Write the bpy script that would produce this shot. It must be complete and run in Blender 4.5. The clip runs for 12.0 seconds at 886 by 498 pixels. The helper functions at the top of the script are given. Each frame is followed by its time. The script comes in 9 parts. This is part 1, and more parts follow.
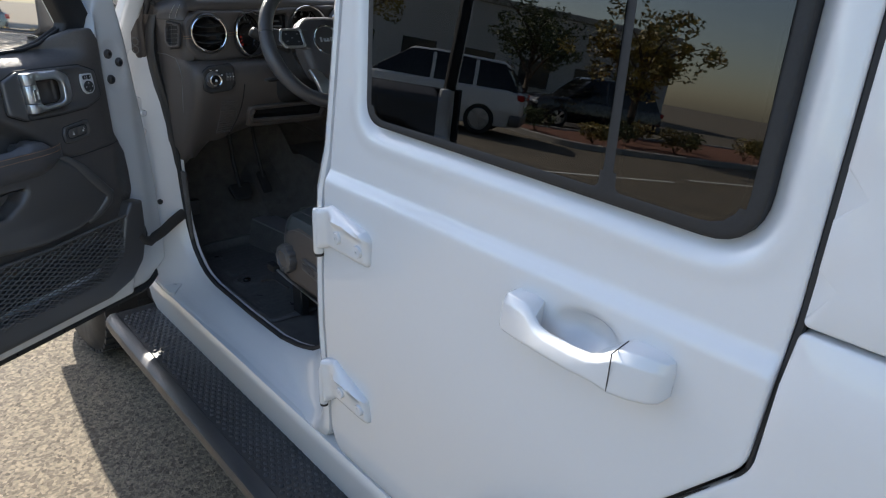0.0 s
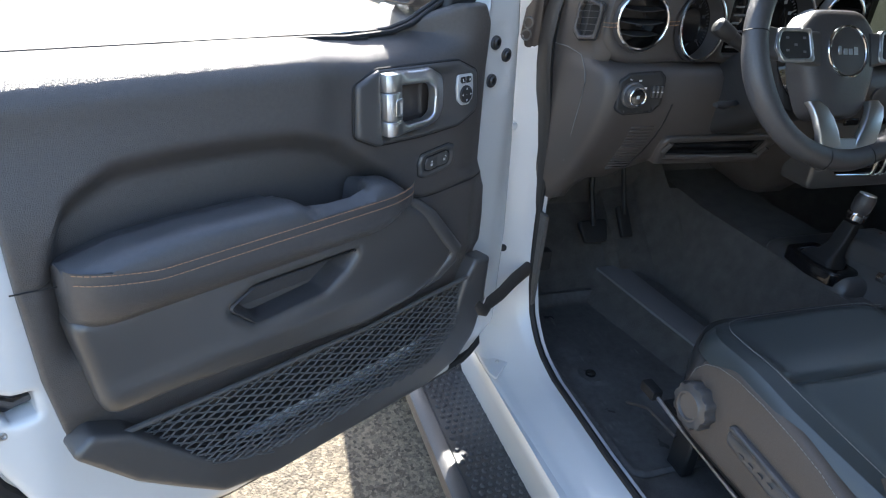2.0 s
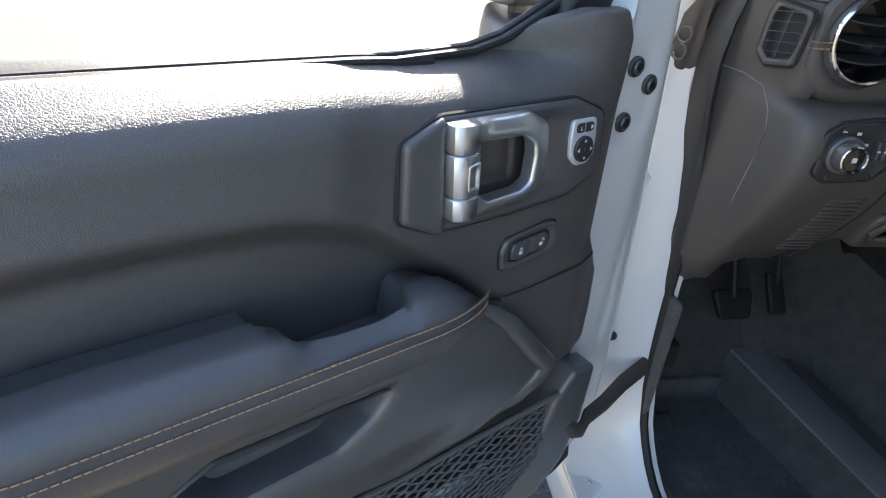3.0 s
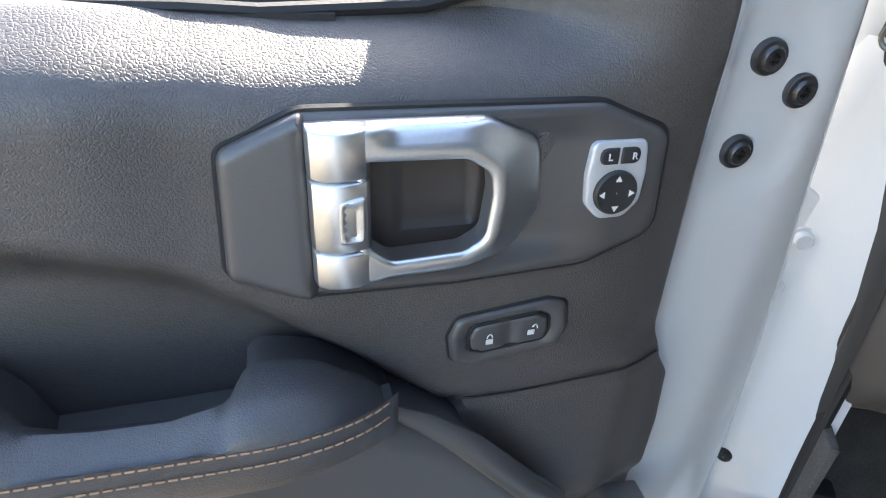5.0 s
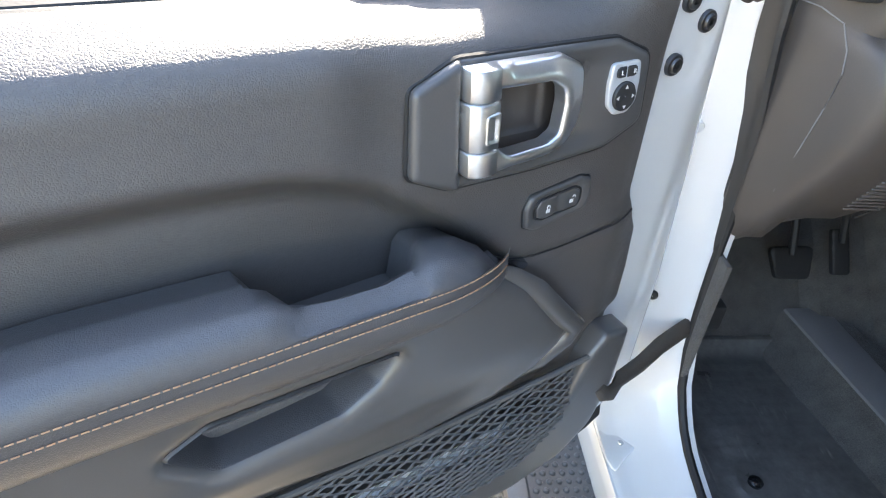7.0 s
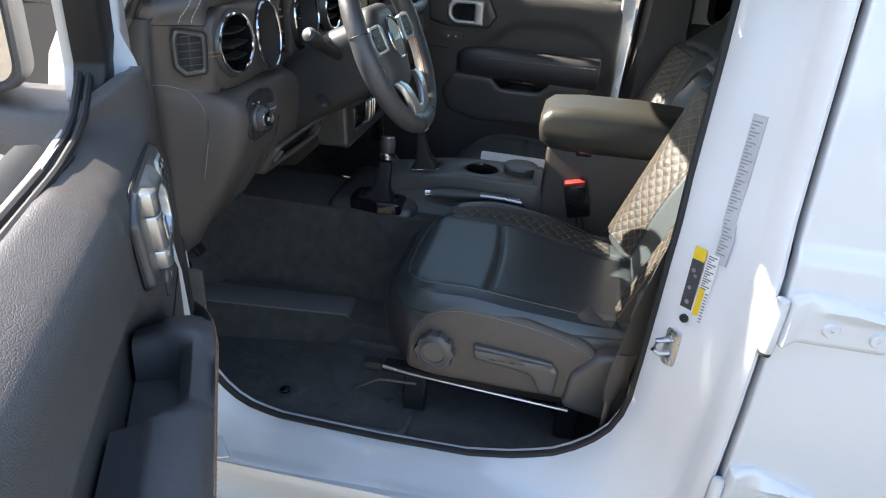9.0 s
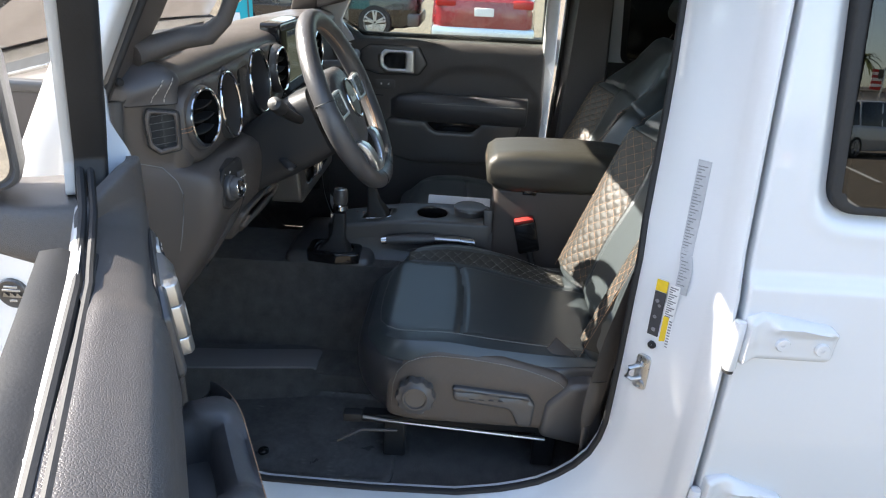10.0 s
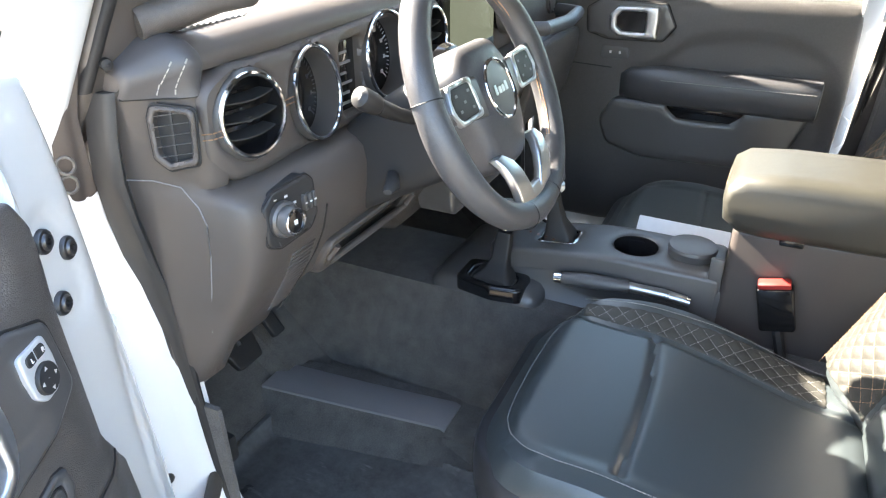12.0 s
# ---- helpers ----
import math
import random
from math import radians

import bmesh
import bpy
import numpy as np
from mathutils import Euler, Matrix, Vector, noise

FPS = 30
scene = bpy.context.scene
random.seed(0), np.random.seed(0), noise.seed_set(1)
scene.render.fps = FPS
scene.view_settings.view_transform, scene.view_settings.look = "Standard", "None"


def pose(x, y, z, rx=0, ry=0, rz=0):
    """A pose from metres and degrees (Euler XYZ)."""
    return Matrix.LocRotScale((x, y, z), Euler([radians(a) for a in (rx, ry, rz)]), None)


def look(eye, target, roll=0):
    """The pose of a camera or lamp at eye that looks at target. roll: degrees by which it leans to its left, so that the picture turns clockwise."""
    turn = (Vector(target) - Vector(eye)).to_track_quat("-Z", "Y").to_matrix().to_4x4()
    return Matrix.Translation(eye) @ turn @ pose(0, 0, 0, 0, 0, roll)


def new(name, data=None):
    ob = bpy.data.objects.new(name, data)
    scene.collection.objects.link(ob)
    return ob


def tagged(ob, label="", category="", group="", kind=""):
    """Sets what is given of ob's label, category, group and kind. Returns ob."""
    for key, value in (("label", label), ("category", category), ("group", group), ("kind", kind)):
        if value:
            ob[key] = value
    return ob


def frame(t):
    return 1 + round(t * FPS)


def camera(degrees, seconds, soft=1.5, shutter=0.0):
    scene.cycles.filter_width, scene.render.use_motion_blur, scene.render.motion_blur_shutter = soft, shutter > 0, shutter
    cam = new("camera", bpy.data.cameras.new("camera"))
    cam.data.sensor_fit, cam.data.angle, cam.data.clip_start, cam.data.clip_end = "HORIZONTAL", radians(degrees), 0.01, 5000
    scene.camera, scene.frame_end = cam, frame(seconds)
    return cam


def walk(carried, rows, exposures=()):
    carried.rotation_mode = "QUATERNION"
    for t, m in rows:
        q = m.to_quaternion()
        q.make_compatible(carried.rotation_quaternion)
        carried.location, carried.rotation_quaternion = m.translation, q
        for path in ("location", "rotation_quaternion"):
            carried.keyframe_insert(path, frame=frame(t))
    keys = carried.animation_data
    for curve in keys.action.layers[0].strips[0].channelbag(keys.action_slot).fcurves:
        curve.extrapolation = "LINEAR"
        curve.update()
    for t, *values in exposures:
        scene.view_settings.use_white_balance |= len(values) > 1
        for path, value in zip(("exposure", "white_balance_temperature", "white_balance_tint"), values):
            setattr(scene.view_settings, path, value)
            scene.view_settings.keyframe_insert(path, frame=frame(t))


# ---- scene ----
cam = camera(68.6, 12.0, soft=1.15)
PATH = [
    (0, (-0.619, -0.968, 1.533), (0.647, 0.368, 0.751), 2.7),
    (0.5, (-0.689, -0.786, 1.512), (0.452, 0.661, 0.734), 2.3),
    (1, (-0.67, -0.594, 1.496), (0.284, 0.951, 0.657), 2.7),
    (1.5, (-0.577, -0.35, 1.516), (0.135, 1.297, 0.632), 3.4),
    (2, (-0.531, -0.127, 1.499), (0.093, 1.529, 0.567), 5.2),
    (2.5, (-0.496, 0.089, 1.498), (0.032, 1.756, 0.529), 4.8),
    (3, (-0.41, 0.248, 1.471), (-0.06, 1.941, 0.465), 5.7),
    (3.2, (-0.373, 0.31, 1.462), (-0.091, 2.006, 0.44), 6.6),
    (4.8, (-0.177, 0.497, 1.418), (-0.49, 2.122, 0.295), 3.9),
    (5, (-0.175, 0.499, 1.416), (-0.504, 2.122, 0.293), 3.6),
    (5.5, (-0.179, 0.487, 1.415), (-0.516, 2.099, 0.281), 3.0),
    (6, (-0.202, 0.42, 1.434), (-0.482, 2.009, 0.252), 3.3),
    (6.5, (-0.239, 0.335, 1.456), (-0.446, 1.931, 0.268), 3.2),
    (7, (-0.368, 0.3, 1.464), (-0.178, 1.899, 0.278), 4.8),
    (7.5, (-0.545, 0.312, 1.454), (0.339, 1.673, 0.286), 6.2),
    (7.7, (-0.598, 0.295, 1.458), (0.523, 1.51, 0.332), 6.9),
    (9.3, (-0.894, 0.405, 1.587), (0.901, 0.573, 0.72), 3.7),
    (9.5, (-0.901, 0.434, 1.601), (0.911, 0.559, 0.764), 3.3),
    (10, (-0.916, 0.467, 1.618), (0.91, 0.511, 0.804), 2.9),
    (10.5, (-0.915, 0.469, 1.618), (0.914, 0.519, 0.81), 2.4),
    (11, (-0.801, 0.429, 1.597), (1.031, 0.523, 0.801), 2.4),
    (11.5, (-0.59, 0.317, 1.606), (1.163, 0.834, 0.792), 2.2),
    (12, (-0.376, 0.386, 1.572), (1.205, 1.159, 0.621), -0.3),
]
EXPOSURES = [(0, 1.40, 6600, 10), (1, 1.72, 6100, 10), (1.5, 1.97, 6000, 10), (2, 2.38, 6400, 10), (2.5, 2.57, 6500, 10), (3.2, 2.44, 6800, 10), (4.8, 3.07, 7000, 10), (5.5, 3.07, 7000, 10), (6, 3.14, 7100, 10), (6.5, 3.32, 7200, 10), (7, 3.47, 7100, 10), (7.7, 3.12, 7300, 10), (9.3, 2.20, 6700, 10), (10.5, 2.24, 6700, 10), (11, 2.27, 6700, 10), (11.5, 2.64, 6400, 10), (12, 3.86, 7050, 10)]
walk(cam, [(t, look(eye, target, roll)) for t, eye, target, roll in PATH], EXPOSURES)

# ---- world, sun ----
SUN_WAY = Vector((0.14, 1.30, 1.0)).normalized()
world = bpy.data.worlds.new("sky")
scene.world = world
world.use_nodes = True
wn = world.node_tree.nodes
sky = wn.new("ShaderNodeTexSky")
sky.sky_type = "NISHITA"
sky.sun_disc = False
sky.sun_elevation = math.asin(SUN_WAY.z)
sky.sun_rotation = math.atan2(SUN_WAY.x, SUN_WAY.y)
sky.air_density, sky.dust_density, sky.ozone_density = 1.0, 1.2, 1.0
world.node_tree.links.new(sky.outputs[0], wn["Background"].inputs[0])
wn["Background"].inputs[1].default_value = 0.125
sun = new("sun", bpy.data.lights.new("sun", "SUN"))
sun.data.energy, sun.data.angle, sun.data.color = 4.7, radians(0.6), (1.0, 0.95, 0.87)
sun.matrix_world = look(SUN_WAY * 30, (0, 0, 0))


# ---- materials ----
def surface(name, color, rough=0.5, metal=0.0, var=0.12, scale=6.0, bump=0.0, bump_scale=300.0, grain="noise", coat=0.0, spec=0.5, fine=0.06, rough_var=0.08, dist=0.001, sheen=0.0):
    m = bpy.data.materials.new(name)
    m.use_nodes = True
    nt = m.node_tree
    n, link = nt.nodes, nt.links
    b = n["Principled BSDF"]
    tc = n.new("ShaderNodeTexCoord")
    big = n.new("ShaderNodeTexNoise")
    big.inputs["Scale"].default_value, big.inputs["Detail"].default_value = scale, 5.0
    link.new(tc.outputs["Object"], big.inputs["Vector"])
    small = n.new("ShaderNodeTexNoise")
    small.inputs["Scale"].default_value, small.inputs["Detail"].default_value = bump_scale * 0.5, 3.0
    link.new(tc.outputs["Object"], small.inputs["Vector"])
    add = n.new("ShaderNodeMath")
    add.operation = "MULTIPLY_ADD"
    link.new(small.outputs[0], add.inputs[0])
    add.inputs[1].default_value = fine / max(var, 0.001)
    link.new(big.outputs[0], add.inputs[2])
    ramp = n.new("ShaderNodeMapRange")
    link.new(add.outputs[0], ramp.inputs["Value"])
    k = 0.5 * fine / max(var, 0.001)
    ramp.inputs["From Min"].default_value, ramp.inputs["From Max"].default_value = 0.25 + k, 0.75 + k
    ramp.inputs["To Min"].default_value, ramp.inputs["To Max"].default_value = 1 - var, 1 + var
    ramp.clamp = False
    mul = n.new("ShaderNodeVectorMath")
    mul.operation = "SCALE"
    mul.inputs[0].default_value = color[:3]
    link.new(ramp.outputs[0], mul.inputs["Scale"])
    link.new(mul.outputs[0], b.inputs["Base Color"])
    rr = n.new("ShaderNodeMapRange")
    link.new(big.outputs[0], rr.inputs["Value"])
    rr.inputs["From Min"].default_value, rr.inputs["From Max"].default_value = 0.3, 0.7
    rr.inputs["To Min"].default_value, rr.inputs["To Max"].default_value = max(rough - rough_var, 0.02), min(rough + rough_var, 1)
    link.new(rr.outputs[0], b.inputs["Roughness"])
    b.inputs["Metallic"].default_value = metal
    b.inputs["Coat Weight"].default_value = coat
    b.inputs["Coat Roughness"].default_value = 0.03
    b.inputs["Specular IOR Level"].default_value = spec
    if sheen:
        b.inputs["Sheen Weight"].default_value = sheen
    if bump:
        if grain == "leather":
            t = n.new("ShaderNodeTexVoronoi")
            t.feature = "DISTANCE_TO_EDGE"
            t.inputs["Scale"].default_value = bump_scale
            warp = n.new("ShaderNodeTexNoise")
            warp.inputs["Scale"].default_value = bump_scale * 0.35
            link.new(tc.outputs["Object"], warp.inputs["Vector"])
            wv = n.new("ShaderNodeVectorMath")
            wv.operation = "MULTIPLY_ADD"
            link.new(warp.outputs["Color"], wv.inputs[0])
            wv.inputs[1].default_value = (1.2 / bump_scale,) * 3
            link.new(tc.outputs["Object"], wv.inputs[2])
            link.new(wv.outputs[0], t.inputs["Vector"])
            sm = n.new("ShaderNodeMapRange")
            sm.interpolation_type = "SMOOTHSTEP"
            sm.inputs["From Max"].default_value = 0.22
            link.new(t.outputs["Distance"], sm.inputs["Value"])
            out = sm.outputs[0]
        else:
            t = n.new("ShaderNodeTexNoise")
            t.inputs["Scale"].default_value, t.inputs["Detail"].default_value = bump_scale, 4.0
            link.new(tc.outputs["Object"], t.inputs["Vector"])
            out = t.outputs[0]
        bp = n.new("ShaderNodeBump")
        bp.inputs["Strength"].default_value, bp.inputs["Distance"].default_value = bump, dist
        link.new(out, bp.inputs["Height"])
        link.new(bp.outputs[0], b.inputs["Normal"])
    return m


def glass(name, tint, ior=1.5):
    m = bpy.data.materials.new(name)
    m.use_nodes = True
    n, link = m.node_tree.nodes, m.node_tree.links
    n.remove(n["Principled BSDF"])
    tr, gl, fr, mix = n.new("ShaderNodeBsdfTransparent"), n.new("ShaderNodeBsdfGlossy"), n.new("ShaderNodeFresnel"), n.new("ShaderNodeMixShader")
    tr.inputs[0].default_value = (*tint, 1)
    gl.inputs["Roughness"].default_value = 0.0
    fr.inputs[0].default_value = ior
    link.new(fr.outputs[0], mix.inputs[0])
    link.new(tr.outputs[0], mix.inputs[1])
    link.new(gl.outputs[0], mix.inputs[2])
    link.new(mix.outputs[0], n["Material Output"].inputs[0])
    return m


def emitter(name, color, strength):
    m = bpy.data.materials.new(name)
    m.use_nodes = True
    b = m.node_tree.nodes["Principled BSDF"]
    b.inputs["Base Color"].default_value = (0.02, 0.02, 0.02, 1)
    b.inputs["Roughness"].default_value = 0.15
    b.inputs["Emission Color"].default_value = (*color, 1)
    b.inputs["Emission Strength"].default_value = strength
    return m


PAINT = surface("white_paint", (0.69, 0.70, 0.71), 0.30, var=0.008, scale=3, bump=0.01, bump_scale=250, coat=1.0, fine=0.004, rough_var=0.015, dist=0.0003)
TRIM = surface("grained_plastic", (0.083, 0.075, 0.071), 0.46, spec=0.75, var=0.1, scale=5, bump=0.42, bump_scale=430, grain="leather", fine=0.1, dist=0.0006)
TRIM_SMOOTH = surface("matt_plastic", (0.078, 0.075, 0.074), 0.36, spec=0.9, var=0.08, scale=8, bump=0.12, bump_scale=1500, fine=0.06, dist=0.0003)
VINYL = surface("leather_vinyl", (0.076, 0.074, 0.077), 0.37, spec=0.8, var=0.08, scale=6, bump=0.35, bump_scale=480, grain="leather", fine=0.08, dist=0.0004)
# black leather; the faint blue in its base stands for reflected sky
SEAT = surface("seat_leather", (0.052, 0.063, 0.066), 0.35, spec=0.9, var=0.06, scale=4, bump=0.07, bump_scale=900, grain="leather", fine=0.06, rough_var=0.03, dist=0.0003)
QUILT = surface("quilted_leather", (0.043, 0.041, 0.035), 0.46, var=0.1, scale=9, bump=0.35, bump_scale=700, grain="leather", fine=0.08, dist=0.0003)
SEATSIDE = surface("seat_side_vinyl", (0.115, 0.095, 0.080), 0.42, var=0.08, scale=7, bump=0.3, bump_scale=700, grain="leather", fine=0.08, dist=0.0004)
CONSOLE = surface("console_plastic", (0.080, 0.077, 0.076), 0.38, spec=0.8, var=0.08, scale=8, bump=0.12, bump_scale=1500, fine=0.06, dist=0.0003)
BROWN = surface("brown_black_plastic", (0.058, 0.048, 0.044), 0.46, spec=0.5, var=0.08, scale=8, bump=0.12, bump_scale=1500, fine=0.06, dist=0.0003)
DASH = surface("dash_plastic", (0.084, 0.073, 0.067), 0.42, spec=0.65, var=0.08, scale=7, bump=0.2, bump_scale=1300, grain="leather", fine=0.05, dist=0.0003)
PAD = surface("smooth_pad_leather", (0.068, 0.066, 0.070), 0.40, spec=0.7, var=0.06, scale=7, bump=0.12, bump_scale=1200, grain="leather", fine=0.05, dist=0.0003)
LIDV = surface("armrest_vinyl", (0.040, 0.038, 0.031), 0.44, spec=0.5, var=0.08, scale=6, bump=0.25, bump_scale=900, grain="leather", fine=0.06, dist=0.0003)
SILVER = surface("silver_lacquer", (0.66, 0.68, 0.70), 0.30, metal=0.35, var=0.03, scale=10, fine=0.02, rough_var=0.04)
THREAD_PALE = surface("pale_thread", (0.45, 0.43, 0.40), 0.8, var=0.15, scale=80)
SEATROLL = surface("seat_roll_leather", (0.040, 0.040, 0.043), 0.30, spec=0.9, var=0.06, scale=5, bump=0.07, bump_scale=900, grain="leather", fine=0.06, rough_var=0.03, dist=0.0003)
LEDGE_GREY = surface("ledge_plastic", (0.185, 0.176, 0.180), 0.5, var=0.08, scale=9, bump=0.12, bump_scale=1200, fine=0.06, dist=0.0003)
RUBBER = surface("black_rubber", (0.016, 0.016, 0.017), 0.6, var=0.2, scale=15, bump=0.2, bump_scale=400, fine=0.1)
MAT_RUBBER = surface("scuffed_rubber", (0.105, 0.103, 0.100), 0.40, var=0.3, scale=14, bump=0.4, bump_scale=160, fine=0.2, rough_var=0.15)


def scuffed(m, tint):
    """Pale streaks of dust and shoe marks over a material's colour."""
    n, link = m.node_tree.nodes, m.node_tree.links
    b = n["Principled BSDF"]
    old = b.inputs["Base Color"].links[0].from_socket
    tc = n["Texture Coordinate"]
    no = n.new("ShaderNodeTexNoise")
    no.inputs["Scale"].default_value, no.inputs["Detail"].default_value, no.inputs["Distortion"].default_value = 9.0, 6.0, 2.2
    link.new(tc.outputs["Object"], no.inputs["Vector"])
    streak = n.new("ShaderNodeTexNoise")
    streak.inputs["Scale"].default_value, streak.inputs["Detail"].default_value = 120.0, 3.0
    mp = n.new("ShaderNodeMapping")
    mp.inputs["Rotation"].default_value = (0, 0, 0.7)
    mp.inputs["Scale"].default_value = (1.0, 0.12, 1.0)
    link.new(tc.outputs["Object"], mp.inputs["Vector"])
    link.new(mp.outputs[0], streak.inputs["Vector"])
    a, c = n.new("ShaderNodeMapRange"), n.new("ShaderNodeMapRange")
    link.new(no.outputs[0], a.inputs["Value"])
    a.inputs["From Min"].default_value, a.inputs["From Max"].default_value = 0.54, 0.68
    link.new(streak.outputs[0], c.inputs["Value"])
    c.inputs["From Min"].default_value, c.inputs["From Max"].default_value = 0.52, 0.66
    mu = n.new("ShaderNodeMath")
    mu.operation = "MULTIPLY"
    link.new(a.outputs[0], mu.inputs[0])
    link.new(c.outputs[0], mu.inputs[1])
    mx = n.new("ShaderNodeMix")
    mx.data_type = "RGBA"
    link.new(mu.outputs[0], mx.inputs[0])
    link.new(old, mx.inputs[6])
    mx.inputs[7].default_value = (*tint, 1)
    link.new(mx.outputs[2], b.inputs["Base Color"])


scuffed(MAT_RUBBER, (0.22, 0.21, 0.20))
BOARD = surface("step_plastic", (0.038, 0.038, 0.040), 0.42, var=0.2, scale=9, bump=0.3, bump_scale=700, fine=0.15, rough_var=0.12)
CARPET = surface("carpet", (0.104, 0.096, 0.089), 0.95, var=0.3, scale=30, bump=0.9, bump_scale=900, fine=0.3, dist=0.003, sheen=0.1)
SATIN = surface("satin_silver", (0.74, 0.76, 0.78), 0.36, metal=1.0, var=0.04, scale=10, bump=0.03, bump_scale=900, fine=0.03, rough_var=0.05)
CHROME = surface("chrome", (0.75, 0.76, 0.78), 0.09, metal=1.0, var=0.03, scale=10, fine=0.02, rough_var=0.03)
STEEL = surface("dark_steel", (0.12, 0.12, 0.125), 0.4, metal=0.9, var=0.15, scale=40, fine=0.1)
BARE = surface("zinc_steel", (0.55, 0.56, 0.57), 0.32, metal=1.0, var=0.12, scale=30, fine=0.08)
GLOSS = surface("gloss_black", (0.012, 0.012, 0.013), 0.1, var=0.08, scale=10, fine=0.02, rough_var=0.03)
THREAD_TAN = surface("tan_thread", (0.42, 0.25, 0.15), 0.8, var=0.2, scale=80)
THREAD_GREY = surface("grey_thread", (0.30, 0.29, 0.27), 0.8, var=0.2, scale=80)
WINTRIM = surface("window_plastic", (0.030, 0.030, 0.031), 0.5, var=0.08, scale=8, bump=0.12, bump_scale=1500, fine=0.06, dist=0.0003)
NET = surface("net_cord", (0.105, 0.102, 0.10), 0.75, var=0.15, scale=60, bump=0.3, bump_scale=1500)
WEB = surface("belt_webbing", (0.062, 0.053, 0.046), 0.6, var=0.12, scale=40, bump=0.5, bump_scale=1400, dist=0.0005)
WHITE_PRINT = surface("white_print", (0.75, 0.75, 0.74), 0.6, var=0.05, scale=40)
LABEL = surface("grey_label", (0.42, 0.43, 0.45), 0.5, var=0.08, scale=40)
GREY_PRINT = surface("grey_print", (0.22, 0.22, 0.23), 0.6, var=0.1, scale=60)
DARK_PRINT = surface("dark_print", (0.05, 0.05, 0.055), 0.5, var=0.1, scale=60)
YELLOW = surface("yellow_print", (0.75, 0.52, 0.03), 0.5, var=0.06, scale=60)
PAPER = surface("white_paper", (0.72, 0.73, 0.74), 0.85, var=0.03, scale=10, bump=0.1, bump_scale=60)
RED = surface("red_plastic", (0.34, 0.03, 0.025), 0.4, var=0.06, scale=50)
HEADLINER = surface("headliner", (0.17, 0.17, 0.165), 0.95, var=0.08, scale=20, bump=0.3, bump_scale=900)
TINT = glass("privacy_glass", (0.10, 0.105, 0.10), 1.75)
CLEAR = glass("clear_glass", (0.86, 0.90, 0.87), 1.45)
MIRROR = surface("mirror_glass", (0.85, 0.87, 0.88), 0.02, metal=1.0, var=0.0, fine=0.0, rough_var=0.0)
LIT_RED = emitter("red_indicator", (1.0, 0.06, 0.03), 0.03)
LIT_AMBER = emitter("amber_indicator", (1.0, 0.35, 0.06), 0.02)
SCREEN = emitter("screen_map", (0.55, 0.62, 0.45), 0.03)
SCREEN_DARK = emitter("screen_bar", (0.10, 0.16, 0.22), 0.03)


# ---- mesh helpers ----
W = {}


def thing(name, m, label, category, group="", kind=""):
    ob = new(name)
    ob.empty_display_size = 0.05
    ob.matrix_basis = m
    W[ob] = m
    return tagged(ob, label, category, group, kind)


def shade(me, angle=38):
    me.polygons.foreach_set("use_smooth", [True] * len(me.polygons))
    me.set_sharp_from_angle(angle=radians(angle))


def mesh_of(name, bm, mat, angle=38):
    bmesh.ops.recalc_face_normals(bm, faces=bm.faces[:])
    me = bpy.data.meshes.new(name)
    bm.to_mesh(me)
    bm.free()
    shade(me, angle)
    me.materials.append(mat)
    return me


def part(name, bm, mat, parent, label="", local=False, angle=38):
    """One mesh under a thing or a part. Vertices are in world metres unless local."""
    me = mesh_of(name, bm, mat, angle)
    if not local:
        me.transform(W[parent].inverted())
    ob = new(name, me)
    ob.parent = parent
    W[ob] = W[parent]
    return tagged(ob, label)


def solo(name, bm, mat, label, category, group="", kind="", angle=38):
    ob = new(name, mesh_of(name, bm, mat, angle))
    W[ob] = Matrix()
    return tagged(ob, label, category, group, kind)


def rounded(pts, r=0.01, n=4):
    """A polygon's corners rounded; a point may carry its own radius."""
    out, k = [], len(pts)
    for i in range(k):
        p = Vector(pts[i][:2])
        rr = pts[i][2] if len(pts[i]) > 2 else r
        a, b = Vector(pts[i - 1][:2]) - p, Vector(pts[(i + 1) % k][:2]) - p
        la, lb = a.length, b.length
        if rr <= 0 or la < 1e-6 or lb < 1e-6:
            out.append((p.x, p.y))
            continue
        a, b = a / la, b / lb
        half = math.acos(max(-1, min(1, a.dot(b)))) / 2
        d = min(rr / max(math.tan(half), 1e-3), 0.48 * la, 0.48 * lb)
        for j in range(n + 1):
            t = j / n
            q = (p + a * d) * (1 - t) ** 2 + p * 2 * t * (1 - t) + (p + b * d) * t * t
            out.append((q.x, q.y))
    return out


def inside(px, py, poly):
    poly = np.asarray(poly)
    x0, y0 = poly[:, 0], poly[:, 1]
    x1, y1 = np.roll(x0, -1), np.roll(y0, -1)
    px, py = px[:, None], py[:, None]
    c = ((y0 > py) != (y1 > py)) & (px < (x1 - x0) * (py - y0) / np.where(y1 == y0, 1e-12, y1 - y0) + x0)
    return c.sum(1) % 2 == 1


def edge_dist(px, py, loops):
    best = np.full(len(px), 1e9)
    for poly in loops:
        p = np.asarray(poly)
        q = np.roll(p, -1, 0)
        d = q - p
        l2 = np.maximum((d ** 2).sum(1), 1e-12)
        ax, ay = px[:, None] - p[:, 0], py[:, None] - p[:, 1]
        t = np.clip((ax * d[:, 0] + ay * d[:, 1]) / l2, 0, 1)
        best = np.minimum(best, np.sqrt((ax - t * d[:, 0]) ** 2 + (ay - t * d[:, 1]) ** 2).min(1))
    return best


